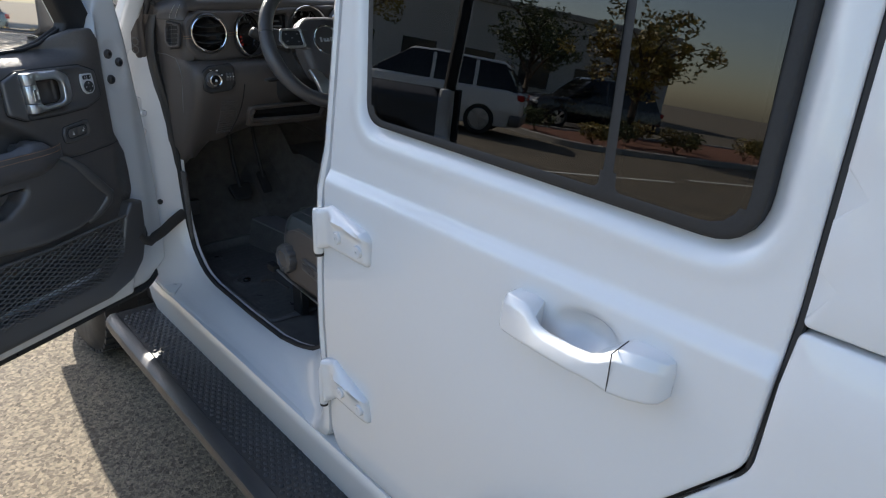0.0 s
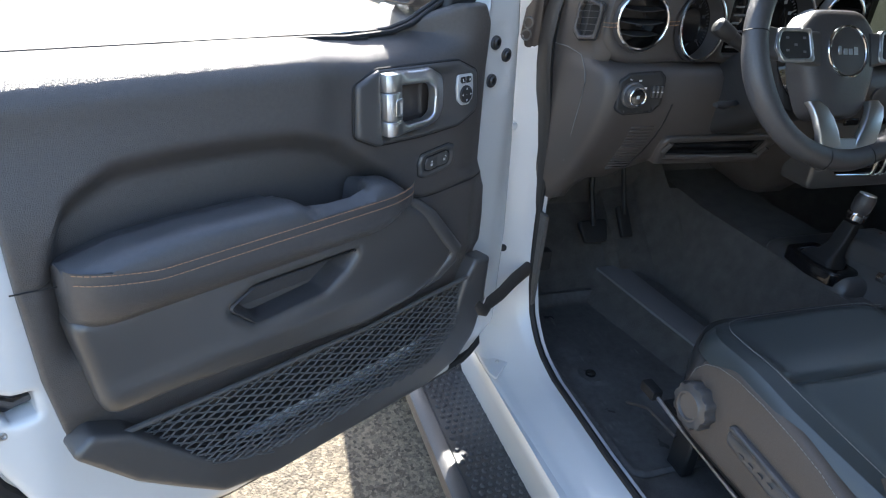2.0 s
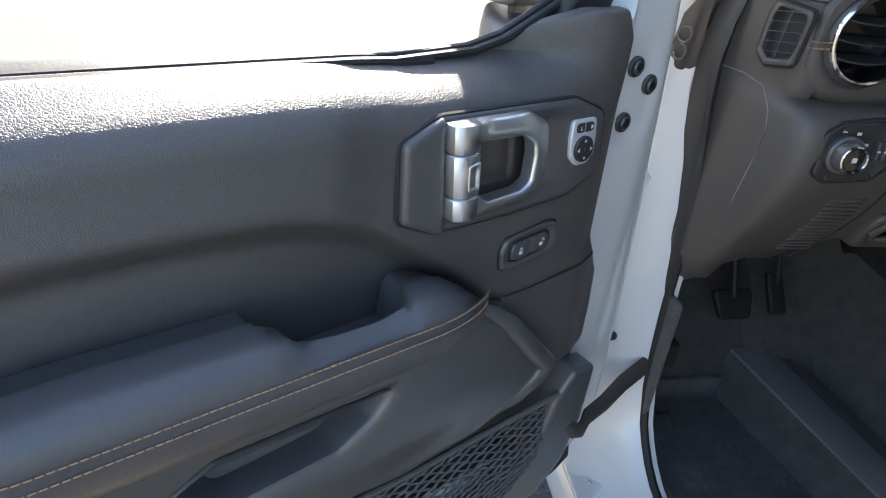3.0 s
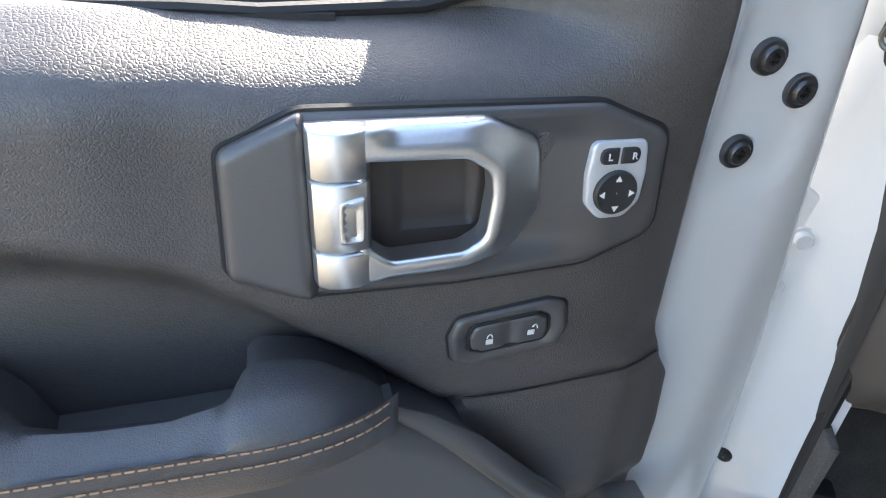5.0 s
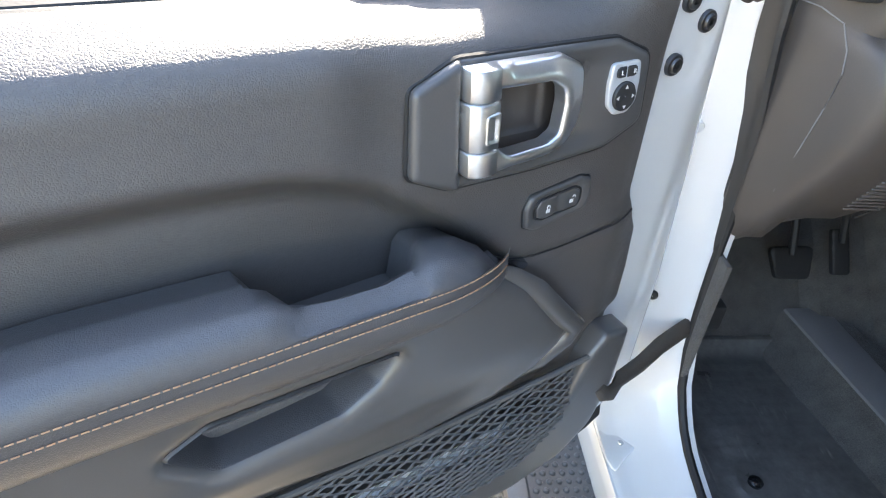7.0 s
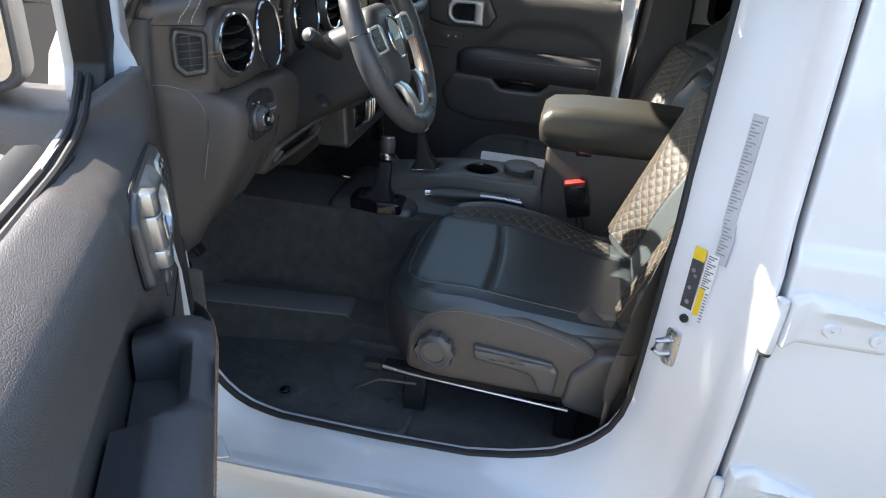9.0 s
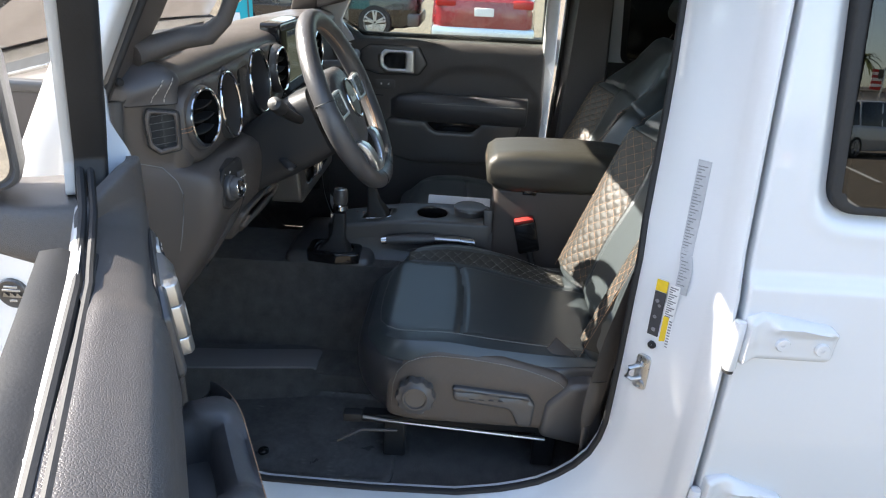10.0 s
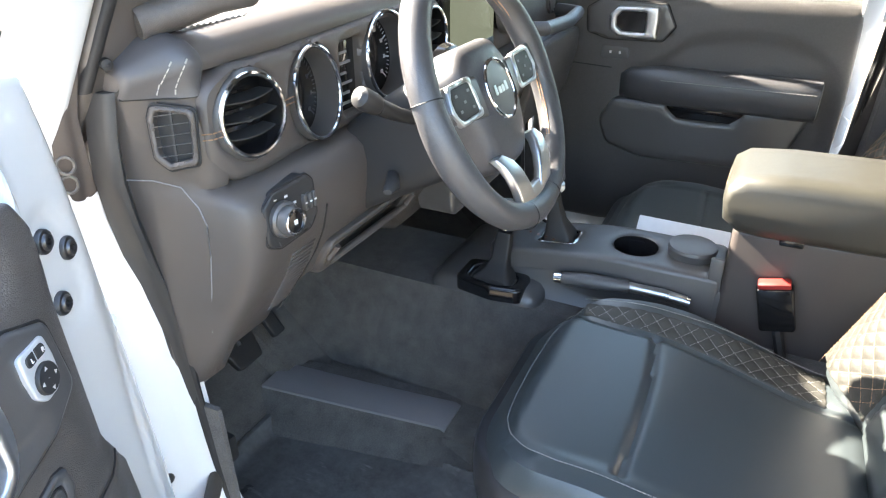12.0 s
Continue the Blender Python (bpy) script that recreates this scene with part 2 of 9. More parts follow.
def densify(poly, step):
    out = []
    for i, p in enumerate(poly):
        q = poly[(i + 1) % len(poly)]
        k = max(1, int(math.hypot(q[0] - p[0], q[1] - p[1]) / step + 0.5))
        out += [(p[0] + (q[0] - p[0]) * j / k, p[1] + (q[1] - p[1]) * j / k) for j in range(k)]
    return out


def add_sheet(bm, outline, place, top=None, thick=0.01, step=0.03, holes=(), rim=0.004, back=True, follow=False):
    """A slab on an outline with holes, with rounded rims; top gives its relief, place lays it into space."""
    from mathutils.geometry import delaunay_2d_cdt
    loops = [densify(list(o), step) for o in (outline, *holes)]
    pts, edges = [], []
    for lp in loops:
        s = len(pts)
        pts += lp
        edges += [(s + i, s + (i + 1) % len(lp)) for i in range(len(lp))]
    extra = []
    if rim > 0:
        for li, lp in enumerate(loops):
            a = np.asarray(lp)
            t = np.roll(a, -1, 0) - np.roll(a, 1, 0)
            nn = np.stack([-t[:, 1], t[:, 0]], 1)
            nn /= np.maximum(np.linalg.norm(nn, axis=1, keepdims=True), 1e-9)
            area = np.sum(a[:, 0] * np.roll(a[:, 1], -1) - np.roll(a[:, 0], -1) * a[:, 1])
            sg = (1 if area > 0 else -1) * (1 if li == 0 else -1)
            for f in (0.12, 0.42, 1.0):
                extra.append(a + nn * sg * rim * f)
    lo, hi = np.min(loops[0], 0), np.max(loops[0], 0)
    gx, gy = np.arange(lo[0], hi[0], step), np.arange(lo[1], hi[1], step * 0.87)
    g = np.array([(x + (j % 2) * step / 2, y) for j, y in enumerate(gy) for x in gx]) if len(gx) and len(gy) else np.zeros((0, 2))
    cand = [(e, rim * f * 0.85) for e, f in zip(extra, (0.12, 0.42, 1.0) * len(loops))] + [(g, max(rim * 1.2, step * 0.4))]
    for c, dmin in cand:
        if not len(c):
            continue
        ok = inside(c[:, 0], c[:, 1], loops[0])
        for h in loops[1:]:
            ok &= ~inside(c[:, 0], c[:, 1], h)
        c = c[ok]
        if len(c):
            pts += [tuple(q) for q in c[edge_dist(c[:, 0], c[:, 1], loops) > dmin * 0.95]]
    v, _, f, *_ = delaunay_2d_cdt([Vector(p) for p in pts], edges, [], 0, 1e-6)
    va = np.array([(p.x, p.y) for p in v])
    fa = np.array(f)
    cen = va[fa].mean(1)
    keep = inside(cen[:, 0], cen[:, 1], loops[0])
    for h in loops[1:]:
        keep &= ~inside(cen[:, 0], cen[:, 1], h)
    fa = fa[keep]
    d = edge_dist(va[:, 0], va[:, 1], loops)
    drop = np.where(d < rim, rim - np.sqrt(np.maximum(rim * rim - (rim - np.minimum(d, rim)) ** 2, 0)), 0) if rim > 0 else np.zeros(len(va))
    used = sorted(set(fa.ravel().tolist()))
    up, down = {}, {}
    for i in used:
        a, b = va[i]
        h = (top(a, b) if top else 0.0) - drop[i]
        up[i] = bm.verts.new(place(a, b, h))
    count = {}
    for t in fa:
        t = [int(q) for q in t]
        bm.faces.new([up[q] for q in t])
        for j in range(3):
            k = (t[j], t[(j + 1) % 3])
            if (k[1], k[0]) in count:
                count.pop((k[1], k[0]))
            else:
                count[k] = 1
    if thick:
        for a, b in count:
            for q in (a, b):
                if q not in down:
                    down[q] = bm.verts.new(place(va[q][0], va[q][1], (top(va[q][0], va[q][1]) if follow else 0.0) - thick))
            bm.faces.new([up[b], up[a], down[a], down[b]])
        if back:
            for i in used:
                if i not in down:
                    down[i] = bm.verts.new(place(va[i][0], va[i][1], (top(va[i][0], va[i][1]) if follow else 0.0) - thick))
            for t in fa:
                bm.faces.new([down[int(q)] for q in reversed(t)])
    return bm


def add_loft(bm, rings, caps=True, closed=True):
    rows = [[bm.verts.new(p) for p in r] for r in rings]
    k = len(rows[0])
    for a, b in zip(rows, rows[1:]):
        for i in range(k if closed else k - 1):
            j = (i + 1) % k
            bm.faces.new((a[i], a[j], b[j], b[i]))
    if caps and closed:
        bm.faces.new(rows[0])
        bm.faces.new(rows[-1][::-1])
    return bm


def add_tube(bm, pts, r, seg=8, closed=False, flat=1.0, up=(0, 0, 1), caps=True):
    """A tube along points; r a number or one a point; flat squashes it across."""
    pts = [Vector(p) for p in pts]
    k = len(pts)
    rings = []
    ref = Vector(up)
    for i, p in enumerate(pts):
        a = pts[(i - 1) % k] if closed or i else p
        b = pts[(i + 1) % k] if closed or i < k - 1 else p
        t = (b - a).normalized()
        s = t.cross(ref)
        if s.length < 1e-4:
            s = t.cross(Vector((1, 0, 0.1)))
        s.normalize()
        n2 = s.cross(t)
        rr = r[i] if isinstance(r, (list, tuple)) else r
        rings.append([p + s * rr * math.cos(x) + n2 * rr * flat * math.sin(x) for x in [2 * math.pi * j / seg for j in range(seg)]])
    if closed:
        rows = [[bm.verts.new(q) for q in rg] for rg in rings]
        for i in range(k):
            a, b = rows[i], rows[(i + 1) % k]
            for j in range(seg):
                bm.faces.new((a[j], a[(j + 1) % seg], b[(j + 1) % seg], b[j]))
    else:
        add_loft(bm, rings, caps)
    return bm


def add_lathe(bm, profile, m=Matrix(), seg=24):
    """A turned shape: profile of (radius, height) about the z axis of m."""
    rings = [[m @ Vector((max(r, 1e-4) * math.cos(2 * math.pi * j / seg), max(r, 1e-4) * math.sin(2 * math.pi * j / seg), h)) for j in range(seg)] for r, h in profile]
    return add_loft(bm, rings, caps=False)


def add_box(bm, lo, hi, r=0.004, seg=2, m=Matrix()):
    g = bmesh.ops.create_cube(bm, size=1.0)["verts"]
    for v in g:
        v.co = Vector([lo[i] + (v.co[i] + 0.5) * (hi[i] - lo[i]) for i in range(3)])
    if r > 0:
        es = list({e for v in g for e in v.link_edges})
        res = bmesh.ops.bevel(bm, geom=es, offset=r, segments=seg, affect="EDGES", profile=0.5)
        g = list({v for f in res["faces"] for v in f.verts} | {v for v in g if v.is_valid})
    for v in g:
        v.co = m @ v.co
    return bm


def add_plate(bm, outline, m, thick=0.006, rim=0.002, step=0.02, holes=(), top=None):
    """A plate whose outline lies in the xy plane of m; its face looks along m's z."""
    return add_sheet(bm, outline, lambda a, b, h: m @ Vector((a, b, h)), top, thick, step, holes, rim)


def ellipse(rx, ry, n=28, cx=0.0, cy=0.0):
    return [(cx + rx * math.cos(2 * math.pi * i / n), cy + ry * math.sin(2 * math.pi * i / n)) for i in range(n)]


def along(pts, gap):
    """Points at even gaps along a line."""
    pts = [Vector(p) for p in pts]
    out, carry = [], 0.0
    for a, b in zip(pts, pts[1:]):
        l = (b - a).length
        s = carry
        while s < l:
            out.append((a + (b - a) * (s / l), (b - a).normalized()))
            s += gap
        carry = s - l
    return out


def add_stitches(bm, pts, gap=0.006, length=0.0042, r=0.0006, lift=(0, 0, 0)):
    lift = Vector(lift)
    for p, t in along(pts, gap):
        a, b = p + lift, p + t * length + lift
        s = t.cross(Vector((0.3, 0.2, 1))).normalized() * r
        n2 = s.cross(t).normalized() * r
        q = [bm.verts.new(x) for x in (a + s, a + n2, a - s, a - n2, b + s, b + n2, b - s, b - n2)]
        for i in range(4):
            j = (i + 1) % 4
            bm.faces.new((q[i], q[j], q[4 + j], q[4 + i]))
        bm.faces.new(q[:4])
        bm.faces.new(q[4:][::-1])
    return bm


def smooth(x, a, b):
    t = max(0.0, min(1.0, (x - a) / (b - a)))
    return t * t * (3 - 2 * t)


def curve(x, knots):
    """A smooth line through (x, y) knots in rising x."""
    if x <= knots[0][0]:
        return knots[0][1]
    for (a, ya), (b, yb) in zip(knots, knots[1:]):
        if x <= b:
            return ya + (yb - ya) * smooth(x, a, b)
    return knots[-1][1]


def seg_dist(x, y, pts):
    best = 9.0
    for (a, b), (c, d) in zip(pts, pts[1:]):
        l2 = (c - a) ** 2 + (d - b) ** 2 or 1e-12
        t = max(0, min(1, ((x - a) * (c - a) + (y - b) * (d - b)) / l2))
        best = min(best, math.hypot(x - a - t * (c - a), y - b - t * (d - b)))
    return best


def add_text(bm, text, size, m, depth=0.0004):
    cu = bpy.data.curves.new("t", "FONT")
    cu.body, cu.size, cu.extrude, cu.align_x, cu.align_y = text, size, depth, "CENTER", "CENTER"
    ob = bpy.data.objects.new("t", cu)
    scene.collection.objects.link(ob)
    me = bpy.data.meshes.new_from_object(ob.evaluated_get(bpy.context.evaluated_depsgraph_get()))
    me.transform(m)
    bm.from_mesh(me)
    bpy.data.objects.remove(ob)
    bpy.data.curves.remove(cu)
    bpy.data.meshes.remove(me)
    return bm


def B():
    return bmesh.new()

# ---- ground ----
XC = 0.815  # the car's middle plane


def asphalt():
    m = surface("asphalt", (0.140, 0.114, 0.080), 0.85, var=0.25, scale=1.3, bump=1.0, bump_scale=130, fine=0.3, dist=0.010)
    n, link = m.node_tree.nodes, m.node_tree.links
    b = n["Principled BSDF"]
    old = b.inputs["Base Color"].links[0].from_socket
    tc = n["Texture Coordinate"]
    vo = n.new("ShaderNodeTexVoronoi")
    vo.inputs["Scale"].default_value = 95
    link.new(tc.outputs["Object"], vo.inputs["Vector"])
    mr = n.new("ShaderNodeMapRange")
    link.new(vo.outputs["Color"], mr.inputs["Value"])
    mr.inputs["To Min"].default_value, mr.inputs["To Max"].default_value = 0.35, 1.85
    sc = n.new("ShaderNodeVectorMath")
    sc.operation = "SCALE"
    link.new(old, sc.inputs[0])
    link.new(mr.outputs[0], sc.inputs["Scale"])
    link.new(sc.outputs[0], b.inputs["Base Color"])
    return m


ASPHALT = asphalt()
g = B()
rows = []
steps = [-900, -200, -60, -25, -12, -6, -3, -1.5, 0, 1.5, 3, 6, 12, 25, 60, 200, 900]
gv = [[g.verts.new((x, y, 0)) for y in steps] for x in steps]
for i in range(len(steps) - 1):
    for j in range(len(steps) - 1):
        g.faces.new((gv[i][j], gv[i + 1][j], gv[i + 1][j + 1], gv[i][j + 1]))
solo("ground", g, ASPHALT, "worn light grey asphalt with exposed stones", "ground", kind="structure")


# ---- the car's shell ----
def skin(z):
    """How far the side lies inward at a height: upright below the shoulder, leaning in above it."""
    s = (z - 1.185) * 0.115
    return 0.012 * smooth(z, 1.172, 1.200) + 0.5 * (s + math.sqrt(s * s + 0.000016)) - 0.010 * math.exp(-((z - 0.92) / 0.2) ** 2) + 0.02 * smooth(-z, -0.6, -0.5)


def glassx(z):
    return 0.018 + (z - 1.30) * 0.09


car = thing("car_body", Matrix.Translation((XC, 0, 0)), "white four-door off-road car standing with its driver door open", "car")
MIRX = Matrix.Translation((2 * XC, 0, 0)) @ Matrix.Diagonal((-1, 1, 1, 1))


def pair(name, bm, mat, parent, label="", angle=38):
    """The same part on the near and on the far side."""
    o = part(name, bm, mat, parent, label, angle=angle)
    me = o.data.copy()
    me.transform(W[parent].inverted() @ MIRX @ W[parent])
    me.flip_normals()
    o2 = new(name, me)
    o2.parent = parent
    W[o2] = W[parent]
    tagged(o2, label)
    return o


def side(a, b, h):
    """A side panel: a runs along the car, b is the height, h proud of the skin."""
    return Vector((skin(b) - h, a, b))


# door surround: from the B pillar's top round the sill to the A pillar
def resample(pts, n):
    d = [0.0]
    for p, q in zip(pts, pts[1:]):
        d.append(d[-1] + math.dist(p, q))
    out, k = [], 0
    for i in range(n):
        s = d[-1] * i / (n - 1)
        while k < len(pts) - 2 and d[k + 1] < s:
            k += 1
        t = (s - d[k]) / max(d[k + 1] - d[k], 1e-9)
        out.append((pts[k][0] + (pts[k + 1][0] - pts[k][0]) * t, pts[k][1] + (pts[k + 1][1] - pts[k][1]) * t))
    return out


def legs(corners):
    """Five stretches of a surround: pillar, corner, sill, corner, pillar, sampled alike."""
    out = []
    for pts, n in zip(corners, (14, 12, 10, 10, 12)):
        out += resample(pts, n)[:-1]
    return out + [corners[-1][-1]]


IN = legs([
    [(0.140, 1.74), (0.138, 1.45), (0.150, 1.1), (0.155, 0.90)],
    [(0.155, 0.90), (0.158, 0.79), (0.175, 0.735), (0.215, 0.68), (0.27, 0.643), (0.34, 0.617), (0.44, 0.598)],
    [(0.44, 0.598), (0.62, 0.594), (0.84, 0.600)],
    [(0.84, 0.600), (0.90, 0.612), (0.95, 0.640), (0.985, 0.685), (1.005, 0.75), (1.012, 0.82)],
    [(1.012, 0.82), (1.022, 1.0), (1.034, 1.15), (1.03, 1.29)],
])
OUT = legs([
    [(0.024, 1.74), (0.022, 1.45), (0.020, 1.1), (0.020, 0.78)],
    [(0.020, 0.78), (0.020, 0.64), (0.022, 0.600), (0.040, 0.572), (0.10, 0.560)],
    [(0.10, 0.560), (0.5, 0.560), (0.93, 0.562)],
    [(0.93, 0.562), (1.01, 0.568), (1.05, 0.60), (1.065, 0.66)],
    [(1.065, 0.66), (1.075, 0.95), (1.078, 1.15), (1.07, 1.29)],
])
PROFILE = [(-0.012, 0.140), (0.0, 0.120), (0.05, 0.112), (0.10, 0.100), (0.2, 0.089), (0.3, 0.078), (0.4, 0.067), (0.5, 0.056), (0.6, 0.045), (0.70, 0.034), (0.74, 0.027), (0.80, 0.014), (0.88, 0.003), (0.95, 0.0), (1.0, 0.004), (1.02, 0.03)]
rings = []
for s, x in PROFILE:
    rings.append([(x + skin(i[1] * (1 - s) + o[1] * s) * (1.0 if s > 0.3 else 0.9), i[0] + (o[0] - i[0]) * s, i[1] + (o[1] - i[1]) * s) for i, o in zip(IN, OUT)])
b = B()
add_loft(b, rings, closed=False)
pair("door_surround", b, PAINT, car, "glossy white painted door opening with rounded sill corners")
b = B()
add_tube(b, [(0.124 + skin(z) * 0.9, y, z) for y, z in IN], 0.0075, 8, up=(1, 0, 0))
pair("door_seal", b, RUBBER, car, "black rubber weatherstrip round the opening")

# rocker under the sill and a dark underside
b = B()
ROCK = [(0.03, 0.40), (0.012, 0.47), (0.004, 0.53), (0.0, 0.552), (0.004, 0.566), (0.06, 0.57), (0.12, 0.56), (0.12, 0.40)]
add_loft(b, [[(x, y, z) for x, z in ROCK] for y in (-0.74, -0.3, 0.2, 0.7, 1.12)])
pair("rocker", b, PAINT, car)
b = B()
add_box(b, (0.08, -1.9, 0.33), (2 * XC - 0.08, 2.3, 0.54), 0.02)
part("chassis", b, RUBBER, car, "black underbody")

# quarter panel behind the rear door, hard top above it
b = B()
add_sheet(b, rounded([(-0.805, 1.227), (-0.804, 1.064, 0.055), (-0.7055, 0.936, 0.1), (-0.566, 0.737, 0.15), (-0.428, 0.566, 0.05), (-0.32, 0.566, 0), (-0.32, 0.561, 0), (-0.47, 0.558, 0), (-0.60, 0.68), (-0.86, 0.93), (-1.20, 0.98), (-1.50, 0.80), (-1.75, 0.60), (-1.75, 1.227)], 0.01, 6), lambda a, b_, h: side(a, b_, h), thick=0.02, step=0.05, rim=0.004, back=False)
pair("quarter_panel", b, PAINT, car)
# black strip set inside the rear door's gap to deepen its shade
b = B()
add_tube(b, [side(a, c, -0.008) for a, c in ((-0.785, 1.70), (-0.803, 1.233), (-0.8015, 1.064), (-0.785, 1.030), (-0.703, 0.934), (-0.563, 0.735), (-0.428, 0.572))], 0.0052, 6)
pair("door_gap_shade", b, RUBBER, car, "dark strip added to shade the gap behind the rear door")
b = B()
add_sheet(b, rounded([(-0.8055, 1.233), (-0.787, 1.74), (-1.75, 1.74), (-1.75, 1.236)], 0.008), lambda a, b_, h: side(a, b_, h), thick=0.02, step=0.05, rim=0.004, holes=[rounded([(-1.10, 1.32), (-1.09, 1.64), (-1.66, 1.64), (-1.66, 1.32)], 0.05)], back=False)
pair("hard_top_side", b, PAINT, car, "white hard top side panel")
b = B()
add_sheet(b, rounded([(-1.07, 1.29), (-1.06, 1.67), (-1.69, 1.67), (-1.69, 1.29)], 0.05), lambda a, b_, h: Vector((glassx(b_) + 0.02, a, b_)), thick=0.004, step=0.3, rim=0)
pair("rear_side_glass", b, TINT, car, "dark privacy glass")
b = B()
add_box(b, (0.10, -0.9, 0.60), (0.16, -0.80, 1.73), 0.02)
pair("rear_pillar", b, RUBBER, car)

# roof, header, tail
b = B()
R = [(0.045, 1.735), (0.05, 1.765), (0.09, 1.805), (0.2, 1.835), (0.5, 1.85), (XC, 1.855)]
R2 = R + [(2 * XC - x, z) for x, z in R[-2::-1]]
add_loft(b, [[(x, y, z - dz) for x, z in R2] + [(x, y, z - dz - 0.02) for x, z in R2[::-1]] for y, dz in ((-1.75, 0.02), (-1.2, 0.0), (0.2, 0.0), (0.72, 0.012), (0.80, 0.03))])
part("roof", b, PAINT, car, "white hard top roof")
b = B()
add_loft(b, [[(x, y, z - dz - 0.045) for x, z in R2[1:-1]] + [(x, y, z - dz - 0.06) for x, z in R2[1:-1][::-1]] for y, dz in ((-1.72, 0.02), (-1.2, 0.0), (0.2, 0.0), (0.70, 0.012), (0.78, 0.03))])
part("headliner", b, HEADLINER, car, "dark grey headliner")
b = B()
add_box(b, (0.10, 0.755, 1.70), (2 * XC - 0.10, 0.835, 1.80), 0.02)
part("windshield_header", b, TRIM_SMOOTH, car)
b = B()
add_box(b, (0.06, -1.78, 0.5), (2 * XC - 0.06, -1.72, 1.25), 0.02)
part("tailgate", b, PAINT, car)
b = B()
add_box(b, (0.15, -1.775, 1.26), (2 * XC - 0.15, -1.765, 1.72), 0)
part("rear_window", b, TINT, car)

# A pillars: painted outer post, trim inside
def post(xz, w, d, mat, name, lean, label=""):
    bm = B()
    rg = []
    for x, y, z, k in xz:
        ring = rounded([(-w * k, -d), (w * k, -d), (w * k, d), (-w * k, d)], 0.012, 3)
        rg.append([(x + p, y + q, z - lean * q) for p, q in ring])
    add_loft(bm, rg)
    return pair(name, bm, mat, car, label)


post([(0.020, 1.105, 1.26, 1), (0.028, 1.092, 1.34, 1), (0.061, 1.042, 1.46, 1), (0.098, 0.985, 1.60, 1), (0.128, 0.905, 1.76, 1)], 0.026, 0.036, PAINT, "a_pillar", 0, "white windshield pillar")
post([(0.098, 1.150, 1.30, 1), (0.100, 1.092, 1.36, 1.05), (0.113, 1.060, 1.42, 1.4), (0.123, 1.053, 1.44, 1.65), (0.156, 1.022, 1.515, 2.05), (0.180, 0.985, 1.60, 2.05), (0.202, 0.900, 1.75, 1.9)], 0.026, 0.045, DASH, "pillar_trim", 0, "dark brown-black pillar trim")
post([(0.077, 1.034, 1.39, 1), (0.093, 1.008, 1.45, 1), (0.112, 0.980, 1.515, 1), (0.134, 0.941, 1.60, 1), (0.164, 0.857, 1.755, 1)], 0.007, 0.008, RUBBER, "pillar_seal", 0)
# dark cover of the hinge post, at the dash end's height
b = B()
add_sheet(b, rounded([(0.020, 1.275, 0.01), (0.064, 1.265, 0.006), (0.074, 1.275, 0.004), (0.071, 1.315, 0.01), (0.068, 1.365, 0.02), (0.073, 1.400, 0.006), (0.077, 1.426, 0.003), (0.060, 1.404, 0.012), (0.046, 1.403, 0.012), (0.034, 1.392, 0.010), (0.022, 1.36, 0.02)], 0.006), lambda a, c, h: Vector((a, 1.271 - 0.60 * a - 0.143 * c - h, c)), lambda a, c: -0.005 * smooth(a, 0.052, 0.064), thick=0.03, step=0.004, rim=0.003)
cover = pair("pillar_cover", b, BROWN, car, "dark moulded cover at the windshield hinge")
for zz in (1.292, 1.315):
    bb = B()
    add_tube(bb, [Vector((0.046 + 0.0075 * math.cos(q), 1.269 - 0.60 * (0.046 + 0.0075 * math.cos(q)) - 0.143 * zz, zz + 0.010 * math.sin(q))) for q in [2 * math.pi * i / 16 for i in range(16)]], 0.002, 6, True, up=(0, 1, 0))
    part("cover_ring", bb, TRIM_SMOOTH, cover)
for xx, yy, zz in ((0.094, 1.010, 1.419), (0.106, 1.008, 1.462)):
    bb = B()
    add_lathe(bb, [(0.001, 0.004), (0.006, 0.003), (0.007, 0.0), (0.007, -0.004)], pose(xx, yy, zz, 90, 0, -20), 12)
    part("trim_clip", bb, RUBBER, car)

# windshield and cowl
b = B()
add_sheet(b, rounded([(0.10, 0), (2 * XC - 0.10, 0), (2 * XC - 0.14, 1), (0.14, 1)], 0), lambda a, t, h: Vector((a, 1.42 - 0.585 * t + 0.03 * (1 - ((a - XC) / XC) ** 2), 1.355 + 0.40 * t)), thick=0, step=0.25, rim=0)
shield = part("windshield", b, CLEAR, car, "clear windshield with a dusty reflection")
shield.visible_shadow = False
b = B()
add_loft(b, [[(0.02, y, z), (0.02, y + 0.07, z - 0.05), (2 * XC - 0.02, y + 0.07, z - 0.05), (2 * XC - 0.02, y, z)] for y, z in ((1.41, 1.34), (1.52, 1.30))])
part("cowl", b, RUBBER, car)
for i in range(2):
    b = B()
    x0 = 0.35 + i * 0.62
    add_tube(b, [(x0, 1.47, 1.355), (x0 + 0.25, 1.45, 1.372), (x0 + 0.52, 1.44, 1.378)], 0.008, 6)
    part("wiper", b, RUBBER, car)

